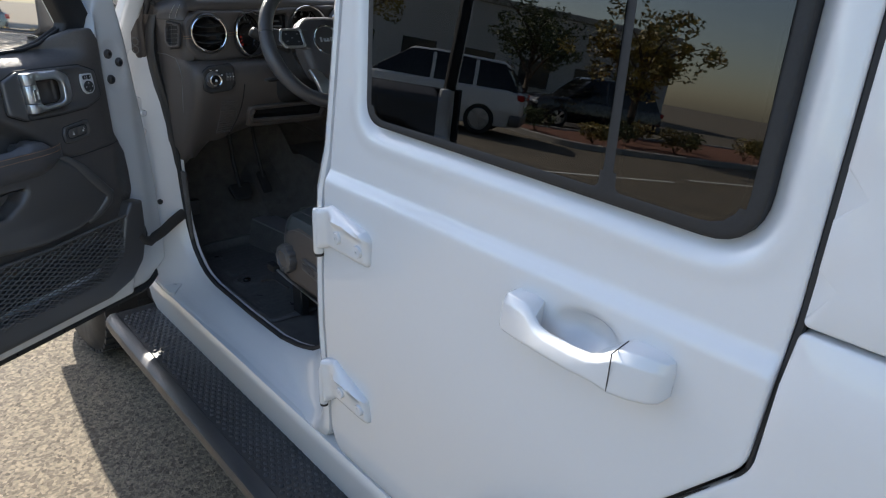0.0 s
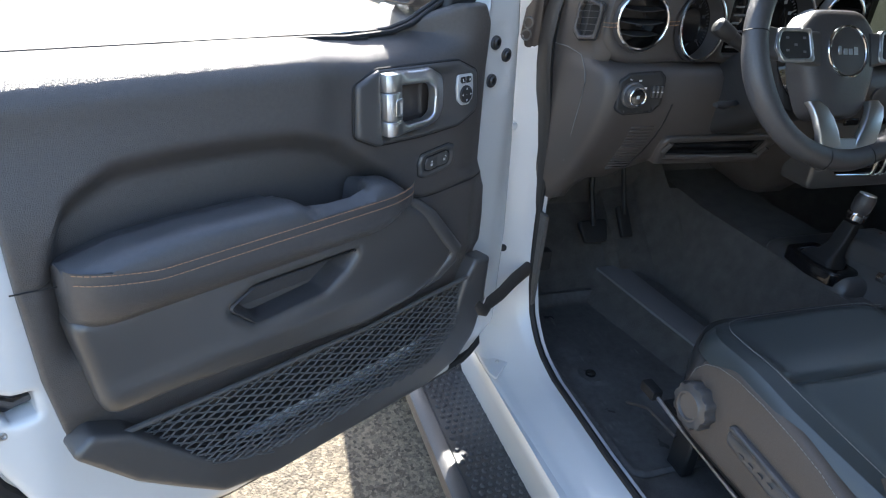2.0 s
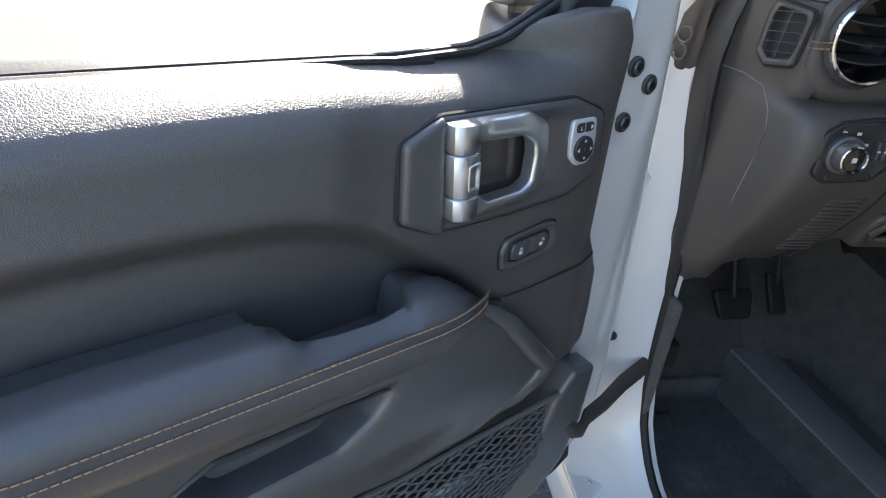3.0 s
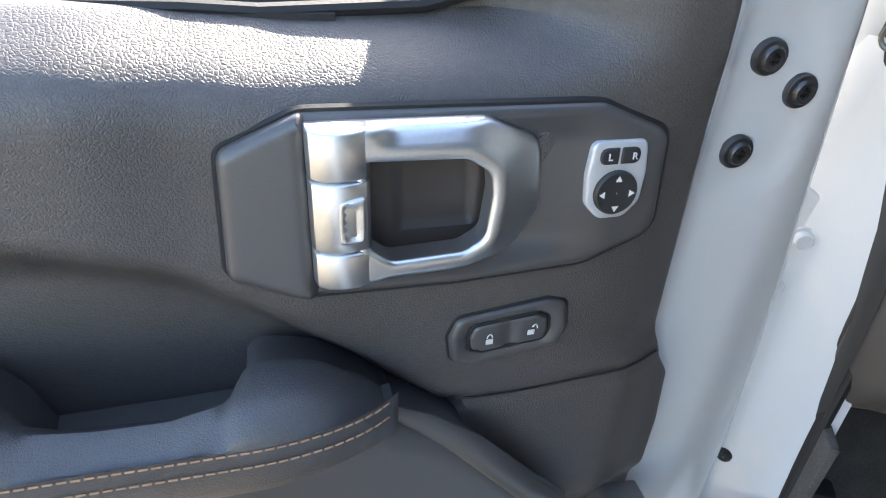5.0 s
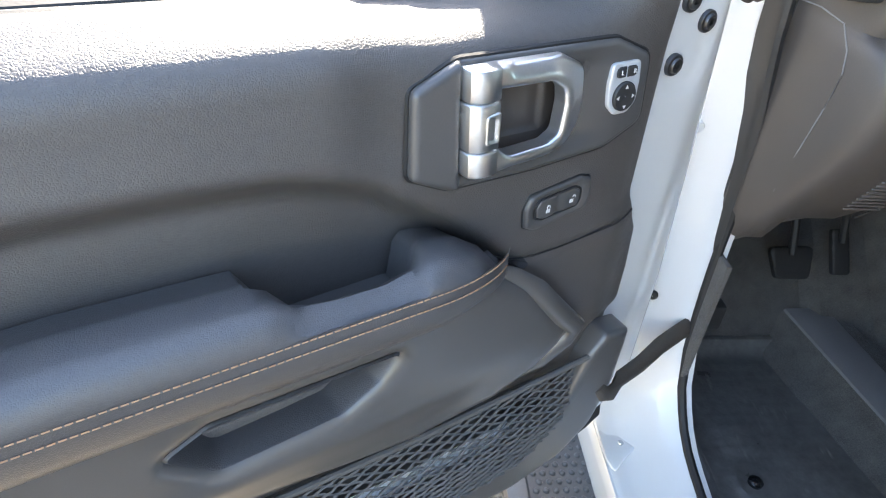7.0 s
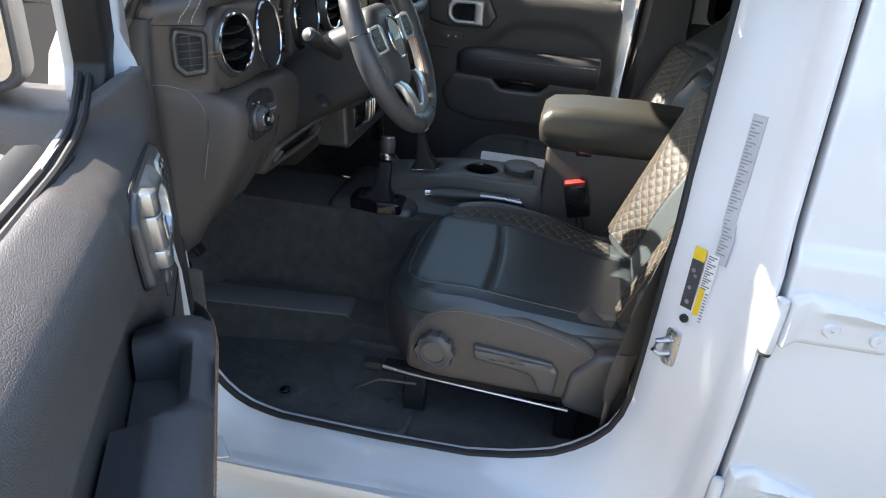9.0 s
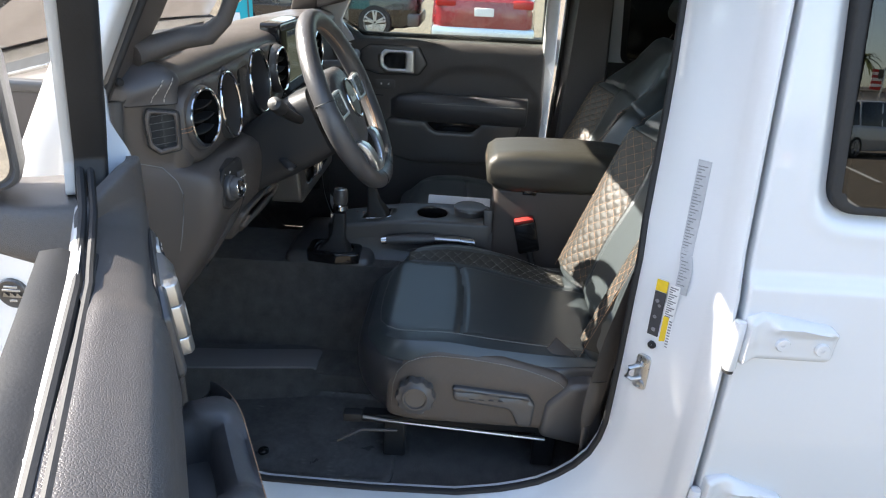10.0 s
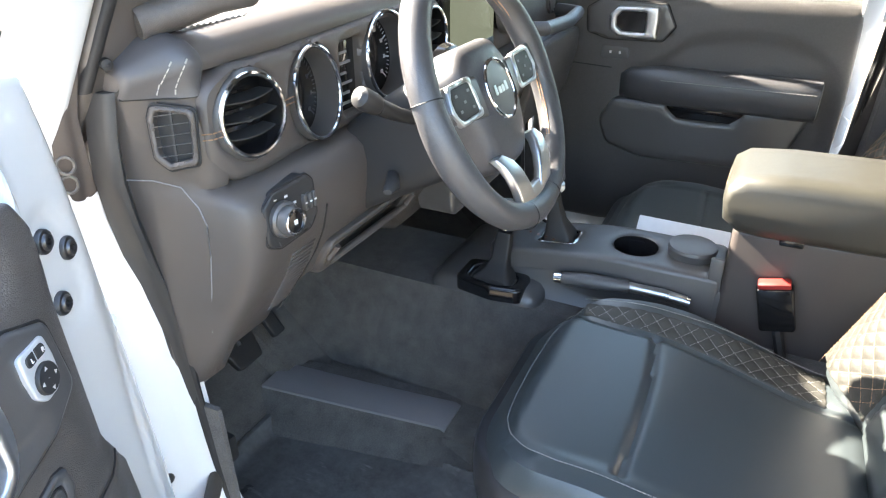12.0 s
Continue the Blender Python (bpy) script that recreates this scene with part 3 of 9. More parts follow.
# front fender, hood
b = B()
add_sheet(b, rounded([(1.085, 0.62), (1.085, 1.20), (1.40, 1.215), (2.35, 1.17), (2.35, 1.02), (2.15, 1.00), (1.45, 1.00), (1.33, 0.92), (1.24, 0.62)], 0.03), lambda a, c, h: Vector((0.0 + 0.06 * smooth(a, 1.2, 2.3) - h, a, c)), thick=0.02, step=0.06, rim=0.012, back=False)
pair("fender", b, PAINT, car, "white front fender side")
b = B()
HX = [(0.03, -0.02), (0.05, 0.012), (0.12, 0.022), (0.3, 0.03), (XC, 0.045)]
H2 = HX + [(2 * XC - x, z) for x, z in HX[-2::-1]]
add_loft(b, [[(XC + (x - XC) * k, y, 1.215 + z + dz) for x, z in H2] for y, dz, k in ((1.12, 0.01, 1.0), (1.35, 0.02, 1.0), (1.55, 0.015, 1.0), (2.0, -0.03, 0.96), (2.35, -0.07, 0.92))], closed=False)
part("hood", b, PAINT, car, "white hood")
b = B()
for f in (0,):
    add_lathe(b, [(0.001, 0.003), (0.020, 0.003), (0.024, 0.004), (0.0265, 0.002), (0.0265, -0.004)], pose(-0.003, 1.19, 1.085, 0, -90, 0), 28)
badge = part("round_badge", b, STEEL, car, "round dark pewter badge with a mountain relief")
b = B()
for i, (w, z) in enumerate(((0.022, 0.011), (0.030, 0.005), (0.012, -0.014))):
    add_box(b, (-0.0080, 1.19 - w / 2, 1.085 + z), (-0.0055, 1.19 + w / 2, 1.085 + z + 0.004), 0.0005, 1)
for i in range(3):
    x0 = 1.179 + i * 0.011
    v = [b.verts.new(p) for p in ((-0.0055, x0 - 0.008, 1.077), (-0.0055, x0 + 0.008, 1.077), (-0.0095, x0, 1.077 + 0.012))]
    b.faces.new(v)
part("badge_relief", b, BARE, badge)
# fender flare and front wheel
for y0, y1, zz in ((1.30, 2.36, 0.98), (-1.75, -0.70, 0.98)):
    b = B()
    yc = (y0 + y1) / 2
    rg = []
    for q in [radians(t) for t in range(10, 175, 11)]:
        yy, z_ = yc + 0.50 * math.cos(q) * (1 if y0 > 0 else 1.0), 0.44 + 0.52 * min(1, 1.25 * math.sin(q))
        rg.append([(0.06, yy, z_), (-0.11, yy, z_ - 0.0), (-0.14, yy, z_ - 0.025), (-0.14, yy, z_ - 0.06), (-0.10, yy, z_ - 0.05), (0.06, yy, z_ - 0.03)])
    add_loft(b, rg)
    pair("fender_flare", b, TRIM, car, "black plastic fender flare")


def wheel(owner, m, r=0.40, w=0.255, rim_mat=None, spokes=5):
    """A tyre with tread blocks, a rim with spokes, under one wheel part."""
    bm = B()
    prof = [(0.24, -w / 2 + 0.02), (0.27, -w / 2), (0.34, -w / 2 - 0.004), (r - 0.03, -w / 2 + 0.008), (r - 0.008, -w / 2 + 0.03), (r - 0.006, 0), (r - 0.008, w / 2 - 0.03), (r - 0.03, w / 2 - 0.008), (0.34, w / 2 + 0.004), (0.27, w / 2), (0.24, w / 2 - 0.02)]
    k = r / 0.40
    add_lathe(bm, [(a * (k if a < 0.35 else 1), h) for a, h in prof], m, 40)
    for row, off in ((-0.085, 0), (-0.035, 0.5), (0.035, 0), (0.085, 0.5)):
        for i in range(44):
            q = 2 * math.pi * (i + off) / 44
            add_box(bm, (r - 0.012, -0.019, row - 0.02), (r + 0.002, 0.019, row + 0.02), 0, 1, m @ Matrix.Rotation(q, 4, "Z"))
    t = part("tyre", bm, RUBBER, owner, "black off-road tyre with blocky tread")
    bm = B()
    add_lathe(bm, [(0.235 * k, w / 2 - 0.03), (0.25 * k, w / 2 - 0.005), (0.24 * k, w / 2 - 0.012), (0.215 * k, w / 2 - 0.05), (0.20 * k, -w / 4), (0.03, -w / 4)], m, 32)
    for i in range(spokes):
        for dq in (-0.13, 0.13):
            q = 2 * math.pi * i / spokes + dq
            add_box(bm, (0.02, -0.018, w / 2 - 0.06), (0.225 * k, 0.018, w / 2 - 0.025), 0.006, 1, m @ Matrix.Rotation(q, 4, "Z"))
    add_lathe(bm, [(0.05, w / 2 - 0.07), (0.05, w / 2 - 0.02), (0.03, w / 2 - 0.015), (0.001, w / 2 - 0.015)], m, 20)
    part("rim", bm, rim_mat or SATIN, t, "silver alloy rim")


for x_, sg in ((0.03, -1), (2 * XC - 0.03, 1)):
    for y_ in (1.80, -1.23):
        wheel(car, pose(x_, y_, 0.40, 0, 90 * sg, 0))

# ---- running board ----
RB = thing("running_board", Matrix.Translation((-0.04, 0.2, 0.40)), "black moulded plastic running board with raised grip dots", "step")
b = B()
PB = [(0.058, 0.36), (0.058, 0.432), (0.050, 0.437), (0.044, 0.430), (-0.095, 0.428), (-0.100, 0.432), (-0.120, 0.431), (-0.134, 0.420), (-0.138, 0.402), (-0.132, 0.380), (-0.11, 0.365)]
ends = [(-1.15, 0.9, -0.01), (-1.12, 1, 0), (0.0, 1, 0), (1.12, 1, 0), (1.17, 0.97, -0.004), (1.20, 0.9, -0.015)]
add_loft(b, [[(x * k, y, z + dz) for x, z in PB] for y, k, dz in ends])
part("step_bar", b, BOARD, RB)
b = B()
for iy in range(118):
    y = -1.0 + iy * 0.0182
    for ix in range(7):
        x = -0.083 + ix * 0.0185 + (0.0092 if iy % 2 else 0)
        if x > 0.038:
            continue
        add_lathe(b, [(0.0068, -0.001), (0.0060, 0.0022), (0.0038, 0.0042), (0.0005, 0.0045)], Matrix.Translation((x, y, 0.4285)), 7)
tagged(part("grip_dots", b, BOARD, RB, "raised grip dots"), kind="stuff")
for y in (-0.9, 0.0, 0.95):
    b = B()
    add_box(b, (0.0, y, 0.34), (0.35, y + 0.05, 0.385), 0.006)
    part("bracket", b, RUBBER, RB)

# ---- rear doors (the near one and its twin) ----
def rear_door(name, label, mirror, grid):
    m = MIRX if mirror else Matrix()
    d = thing(name, Matrix.Translation(m @ Vector((0, -0.4, 0.58))), label, "car door")

    def put(nm, bm, mat, parent, lab=""):
        if mirror:
            bmesh.ops.transform(bm, matrix=m, verts=bm.verts[:])
        return part(nm, bm, mat, parent, lab)

    bm = B()
    outline = rounded([(0.012, 1.73), (0.010, 1.19, 0.3), (0.008, 0.62, 0.03), (-0.02, 0.572, 0.03), (-0.42, 0.572, 0.05), (-0.56, 0.74, 0.15), (-0.70, 0.940, 0.1), (-0.7975, 1.066, 0.055), (-0.799, 1.25), (-0.780, 1.73)], 0.01, 6)
    win = rounded([(-0.088, 1.297, 0.045), (-0.050, 1.67, 0.04), (-0.728, 1.67, 0.06), (-0.744, 1.288, 0.055)], 0.05, 7)

    def relief(a, c):
        k = seg_dist(a, c, win + win[:1])
        h = 0.0022 * math.exp(-((k - 0.034) / 0.012) ** 2) - 0.014 * (1 - smooth(k, 0.003, 0.024))
        cup = ((a + 0.583) / 0.058) ** 2 + ((c - 1.128) / 0.034) ** 2
        h -= 0.024 * (1 - smooth(math.sqrt(cup), 0.25, 1.0))
        return h

    add_sheet(bm, outline, side, relief, 0.03, grid, [win], 0.005)
    body = put("door_skin", bm, PAINT, d, "glossy white door skin with a soft shoulder crease")
    bm = B()
    bar = (-0.534, -0.566)
    panes = [
        rounded([(-0.109, 1.311, 0.03), (-0.078, 1.655, 0.03), (bar[0] + 0.008, 1.655, 0.006), (bar[0] - 0.014, 1.309, 0.006)], 0.01, 5),
        rounded([(bar[1] - 0.012, 1.309, 0.006), (bar[1] + 0.012, 1.655, 0.006), (-0.706, 1.655, 0.04), (-0.720, 1.307, 0.04)], 0.01, 5),
    ]
    seal = rounded([(-0.087, 1.296, 0.045), (-0.049, 1.671, 0.04), (-0.729, 1.671, 0.06), (-0.745, 1.287, 0.055)], 0.05, 7)
    add_sheet(bm, seal, lambda a, c, h: Vector((0.5 * (glassx(c) + skin(c)) + 0.002 - h, a, c)), None, 0.03, 0.008, panes, 0.004)
    fr = put("window_frame", bm, RUBBER, d, "matt black window surround with a divider bar")
    for p in panes:
        bm = B()
        big = [(a + (0.008 if a > sum(q[0] for q in p) / len(p) else -0.008), c + (0.008 if c > 1.48 else -0.008)) for a, c in p]
        add_sheet(bm, big, lambda a, c, h: Vector((glassx(c) + 0.006 - h, a, c)), None, 0.004, 0.4, (), 0)
        put("pane", bm, TINT, fr, "dark privacy glass")
    # hinges: a wrapped strap with a knuckle and two screws
    for z0, lo in ((1.085, False), (0.752, True)):
        bm = B()
        yb = 0.006
        plate = rounded([(yb, z0 + 0.040, 0.008), (-0.02, z0 + 0.052, 0.01), (-0.128, z0 + 0.034, 0.016), (-0.142, z0 + 0.022, 0.016), (-0.142, z0 - 0.030, 0.016), (-0.115, z0 - 0.030, 0.02), (-0.02, z0 - 0.030, 0.02), (yb, z0 - 0.040, 0.006)], 0.01, 4) if not lo else rounded([(yb, z0 + 0.052, 0.008), (-0.03, z0 + 0.062, 0.012), (-0.07, z0 + 0.044, 0.02), (-0.135, z0 + 0.022, 0.016), (-0.142, z0 - 0.032, 0.016), (-0.11, z0 - 0.034, 0.02), (-0.03, z0 - 0.030, 0.02), (yb, z0 - 0.058, 0.006)], 0.01, 4)

        def rise(a, c, z0=z0):
            k = smooth(a, -0.02, 0.004)
            r_ = 0.012 + 0.010 * k
            ridge = 0.009 * math.exp(-((c - (z0 + 0.030 + 0.10 * (a + 0.08) * 0.35)) / 0.009) ** 2) * smooth(-a, 0.02, 0.05)
            return r_ + ridge - 0.002 * smooth(z0 - c, -0.01, 0.01)

        add_sheet(bm, plate, lambda a, c, h: Vector((skin(c) - h, a, c)), rise, 0.004, 0.008, (), 0.010, False)
        add_lathe(bm, [(0.001, -0.052), (0.009, -0.052), (0.0105, -0.048), (0.0105, 0.030), (0.009, 0.036), (0.001, 0.038)], Matrix.Translation((-0.011, 0.016, z0 + (0.0 if not lo else -0.012))), 16)
        hg = put("hinge", bm, PAINT, d, "white painted exposed door hinge")
        bm = B()
        add_lathe(bm, [(0.001, -0.058), (0.0085, -0.058), (0.0085, -0.050), (0.001, -0.049)], Matrix.Translation((-0.011, 0.016, z0 + (0.0 if not lo else -0.012))), 14)
        put("hinge_pin", bm, RUBBER, hg)
        for a, dz in ((-0.055, 0.002), (-0.118, -0.003)):
            bm = B()
            mm = pose(skin(z0) - 0.0122, a, z0 + dz, 0, -90, 0)
            add_lathe(bm, [(0.0005, 0.0025), (0.0035, 0.0025), (0.004, 0.004), (0.010, 0.0042), (0.0115, 0.002), (0.0115, -0.002)], mm, 18)
            for i in range(6):
                add_box(bm, (0.0015, -0.0012, 0.002), (0.0055, 0.0012, 0.0046), 0, 1, mm @ Matrix.Rotation(i * math.pi / 3, 4, "Z"))
            put("screw", bm, PAINT, hg, "white painted star-drive screw")
    # pull handle: a squared bar between two blocks, flat on top
    bm = B()
    hx = [(-0.4600, 0.004, 0.016, 1.118), (-0.4605, 0.020, 0.021, 1.119), (-0.4640, 0.028, 0.0245, 1.120), (-0.4720, 0.033, 0.0265, 1.121), (-0.5000, 0.038, 0.0270, 1.122), (-0.5130, 0.040, 0.0250, 1.121), (-0.5230, 0.042, 0.0200, 1.117), (-0.5330, 0.044, 0.0160, 1.114), (-0.5500, 0.046, 0.0145, 1.113), (-0.5900, 0.049, 0.0145, 1.114), (-0.6150, 0.049, 0.0150, 1.116), (-0.6300, 0.048, 0.0185, 1.119), (-0.6400, 0.047, 0.0240, 1.122), (-0.6500, 0.046, 0.0275, 1.124), (-0.6700, 0.041, 0.0285, 1.125), (-0.6900, 0.033, 0.0270, 1.125), (-0.7000, 0.024, 0.0240, 1.124), (-0.7040, 0.004, 0.0190, 1.123)]
    rg = []
    for y, out, hz, zc in hx:
        o = -out
        i_ = o + (0.016 if -0.628 < y < -0.522 else out + 0.004)
        rg.append([(skin(zc) + p, y, zc + q) for p, q in rounded([(o, -hz, 0.006), (o + 0.004, hz * 0.55, 0.009), (o + 0.012, hz, 0.005), (i_, hz, 0.003), (i_, -hz, 0.003)], 0.005, 4)])
    add_loft(bm, rg)
    hd = put("pull_handle", bm, PAINT, d, "white bar door handle")
    bm = B()
    ring = [(skin(1.12) - 0.045, -0.6475, 1.126 - 0.026), (skin(1.12) - 0.045, -0.6475, 1.126 + 0.024), (skin(1.12) - 0.012, -0.6475, 1.126 + 0.028)]
    add_tube(bm, ring, 0.0008, 5, up=(0, 1, 0))
    put("handle_seam", bm, RUBBER, hd)
    # trim behind the glass
    bm = B()
    add_sheet(bm, rounded([(0.0, 0.62), (0.0, 1.30), (-0.78, 1.30), (-0.78, 1.05), (-0.5, 0.62)], 0.05), lambda a, c, h: Vector((0.075 + h, a, c)), None, 0.02, 0.08, (), 0.01)
    put("inner_trim", bm, TRIM, d, "dark inner door trim")
    return d


rear_door("rear_door", "closed white rear door with a dark tinted window", False, 0.0068)
rear_door("rear_door", "closed white rear door on the far side", True, 0.025)
# inner pillars behind the front doors
b = B()
add_loft(b, [[(x0 + skin(z), y0, z), (x0 + skin(z), y1, z), (x0 + 0.07 + skin(z), y1 - 0.02, z), (x0 + 0.07 + skin(z), y0 + 0.02, z)] for z, x0, y0, y1 in ((0.6, 0.126, -0.10, 0.145), (1.1, 0.122, -0.04, 0.142), (1.73, 0.122, 0.0, 0.13))])
pair("inner_pillar", b, TRIM, car, "black centre pillar trim")

# ---- the open driver door, built in its own frame: x from the hinge to the latch, y into the cabin, z up ----
OPEN = 27.5
HINGE = Vector((-0.01, 1.04, 0.0))
ca, sa = math.cos(radians(OPEN)), math.sin(radians(OPEN))
DM = Matrix(((-ca, sa, 0, HINGE.x), (-sa, -ca, 0, HINGE.y), (0, 0, 1, 0), (0, 0, 0, 1)))
door = thing("driver_door", DM, "open white driver door with a black trim panel and net pocket", "car door")


def on_door(v):
    return lambda a, c, h: Vector((a, v + h, c))


def face(u, v, z):
    """A plate on the door's inner side: x to the right as seen from the cabin, y up."""
    return Matrix(((-1, 0, 0, u), (0, 0, 1, v), (0, 1, 0, z), (0, 0, 0, 1)))


def dpart(name, bm, mat, parent=None, label="", angle=38):
    return part(name, bm, mat, parent or door, label, True, angle)


def shear(u):
    """How far the door's belt line runs outward towards the latch."""
    return -0.055 * max(0.0, u - 0.42)


# outer skin with its hem
OUTL = [(0.0, 0.60, 0.03), (0.02, 0.568, 0.03), (0.70, 0.585, 0.1), (0.86, 0.625, 0.1), (0.955, 0.735, 0.12), (0.985, 0.85, 0.08), (0.975, 1.10, 0.1), (0.955, 1.327), (0.0, 1.327)]
b = B()
add_sheet(b, rounded(OUTL, 0.02, 6), lambda a, c, h: Vector((a, -0.004 + skin(c) - h - 0.016 * smooth(c, 1.2, 1.33) + 0.8 * shear(a) * smooth(c, 1.15, 1.3), c)), None, 0.012, 0.05, (), 0.006)
dpart("outer_skin", b, PAINT, None, "glossy white outer door skin")
# inner shell
SHELL = rounded([(-0.030, 0.66, 0.03), (0.03, 0.606, 0.05), (0.66, 0.622, 0.12), (0.815, 0.672, 0.12), (0.905, 0.775, 0.12), (0.945, 0.89, 0.08), (0.944, 1.10, 0.1), (0.93, 1.335), (0.892, 1.335), (0.888, 1.305), (0.20, 1.305), (0.155, 1.340), (0.10, 1.45), (0.045, 1.44), (0.022, 1.33, 0.05), (0.008, 1.24, 0.1), (-0.012, 1.10, 0.1), (-0.028, 0.90, 0.1)], 0.01, 6)
LATCH = rounded([(0.942, 0.985, 0.004), (0.905, 0.968, 0.004), (0.884, 0.968, 0.003), (0.884, 0.934, 0.004), (0.912, 0.930, 0.003), (0.920, 0.944, 0.004)], 0.003, 2)
b = B()


def shell_relief(u, z):
    h = -0.023 * smooth(-u, -0.145, -0.112) - 0.010 * smooth(-u, -0.045, 0.01)
    h -= 0.016 * smooth(u, 0.885, 0.945)
    h -= 0.010 * smooth(-z, -0.66, -0.62)
    ux = u - 0.078 - 0.25 * (z - 1.26) * 0.4
    k = 1 - (ux / 0.036) ** 2 - ((z - 1.262) / 0.066) ** 4
    h -= 0.034 * smooth(u, 0.165, 0.20) * smooth(-u, -0.868, -0.840) * smooth(z, 0.70 + 0.25 * smooth(u, 0.66, 0.84), 0.74 + 0.25 * smooth(u, 0.66, 0.84))
    h -= 0.034 * smooth(z, 1.10, 1.25) * smooth(u, 0.835, 0.870)
    return h - 0.0035 * smooth(k, 0, 0.35)


add_sheet(b, SHELL, on_door(0.082), shell_relief, 0.07, 0.010, [LATCH], 0.010)
shell = dpart("inner_shell", b, PAINT, None, "white painted inner door shell")
b = B()
add_box(b, (0.880, 0.02, 0.925), (0.945, 0.045, 0.99), 0.003)
add_tube(b, [(0.935, 0.055, 0.972), (0.905, 0.060, 0.950), (0.886, 0.055, 0.948)], 0.006, 8)
dpart("latch", b, STEEL, shell, "dark steel door latch in its opening")
for u, z in ((0.9235, 0.994), (0.938, 1.018), (0.922, 0.918)):
    b = B()
    add_lathe(b, [(0.0005, 0.001), (0.002, 0.001), (0.003, 0.0025), (0.0055, 0.002), (0.006, 0)], face(u, 0.0705, z) @ Matrix(), 12)
    dpart("latch_screw", b, BARE, shell)
# rubber seal on the hem
b = B()
path = [(0.010, 0.70), (0.012, 0.655), (0.03, 0.614), (0.08, 0.596), (0.40, 0.603), (0.66, 0.612), (0.76, 0.636), (0.83, 0.670), (0.90, 0.745), (0.945, 0.83), (0.963, 0.90), (0.966, 0.985), (0.962, 1.12), (0.945, 1.34)]
pp = [(u, 0.030 if u < 0.02 else 0.045, z) for u, z in resample(path, 60)]
add_tube(b, pp, 0.0125, 8, flat=1.0, up=(0, 1, 0))
seal = dpart("door_edge_seal", b, RUBBER, None, "thick black rubber door seal with push pins")
for k in range(6, 58, 5):
    b = B()
    add_lathe(b, [(0.0005, 0.001), (0.0022, 0.001), (0.0026, -0.002)], Matrix.Translation(Vector(pp[k]) + Vector((0, 0.0125, 0))) @ Matrix.Rotation(radians(-90), 4, "X"), 8)
    dpart("seal_pin", b, GLOSS, seal)

# trim panel
TRIMO = rounded([(0.878, 1.331, 0.01), (0.50, 1.327, 0.1), (0.42, 1.3215, 0.05), (0.31, 1.321, 0.05), (0.245, 1.345, 0.05), (0.20, 1.366, 0.02), (0.158, 1.368, 0.012), (0.143, 1.340, 0.02), (0.135, 1.25, 0.1), (0.129, 1.14, 0.1), (0.126, 1.088, 0.02), (0.118, 1.064, 0.015), (0.103, 1.040, 0.015), (0.097, 0.98, 0.03), (0.096, 0.86, 0.05), (0.102, 0.78, 0.05), (0.130, 0.725, 0.05), (0.175, 0.688, 0.04), (0.25, 0.670, 0.03), (0.60, 0.672, 0.05), (0.67, 0.685, 0.04), (0.77, 0.772, 0.05), (0.862, 0.880, 0.02), (0.874, 0.98, 0.03), (0.878, 1.10, 0.05)], 0.01, 5)
ZB = [(0.30, 1.072), (0.367, 1.132), (0.455, 1.198), (0.50, 1.214), (0.53, 1.2215), (0.611, 1.2265), (0.697, 1.2285), (0.76, 1.2247), (0.80, 1.205), (0.817, 1.1926), (0.838, 1.1525), (0.86, 1.11)]
SEAM1, SEAM2 = [(0.126, 1.0745), (0.245, 1.066), (0.345, 1.066)], [(0.885, 1.107), (0.83, 1.100)]


def lin(x, knots):
    if x <= knots[0][0]:
        return knots[0][1]
    for (a, ya), (c, yc) in zip(knots, knots[1:]):
        if x <= c:
            return ya + (yc - ya) * (x - a) / (c - a)
    return knots[-1][1]


def roll(z, low=0.0):
    """The padded top edge: a tight shoulder, then a nearly level ledge out to the glass; low lets it begin further down."""
    d = min(max(z - 1.280 + low, 0.0), 0.0325)
    return min(0.036 - math.sqrt(0.036 ** 2 - d * d) + max(0.0, z - 1.3125 + low) * 2.15, 0.060)


def trim_relief(u, z):
    h = 0.0
    h -= roll(z, 0.011 * smooth(-u, -0.50, -0.38)) * smooth(u, 0.17, 0.28)
    h += shear(u) * smooth(z, 1.15, 1.28)
    h -= 0.009 * smooth(z, 1.07, 1.10) * smooth(-u, -0.50, -0.44) * (1 - 0.8 * smooth(-z, -1.25, -1.15) * smooth(u, 0.14, 0.20))
    h -= 0.018 * smooth(-u, -0.165, -0.10) * smooth(-z, -1.34, -1.25)
    if 0.29 < u < 0.87:
        h -= 0.032 * smooth(lin(u, ZB) - z, -0.004, 0.038) * smooth(z, 0.98, 1.03) * smooth(-u, -0.862, -0.815)
    h -= 0.012 * smooth(-z, -0.93, -0.89)
    h -= 0.030 * smooth(-z, -0.866, -0.790) * smooth(z, 0.70, 0.73) * smooth(u, 0.17, 0.20) * smooth(-u, -0.80 + 0.9 * max(0.0, 0.87 - z), -0.76 + 0.9 * max(0.0, 0.87 - z))
    d = min(u - 0.256, 0.366 - u, z - 1.186, 1.274 - z)
    h -= 0.050 * smooth(d, -0.003, 0.006)
    k = min(seg_dist(u, z, SEAM1), seg_dist(u, z, SEAM2))
    h -= 0.004 * math.exp(-(k / 0.003) ** 2)
    return h


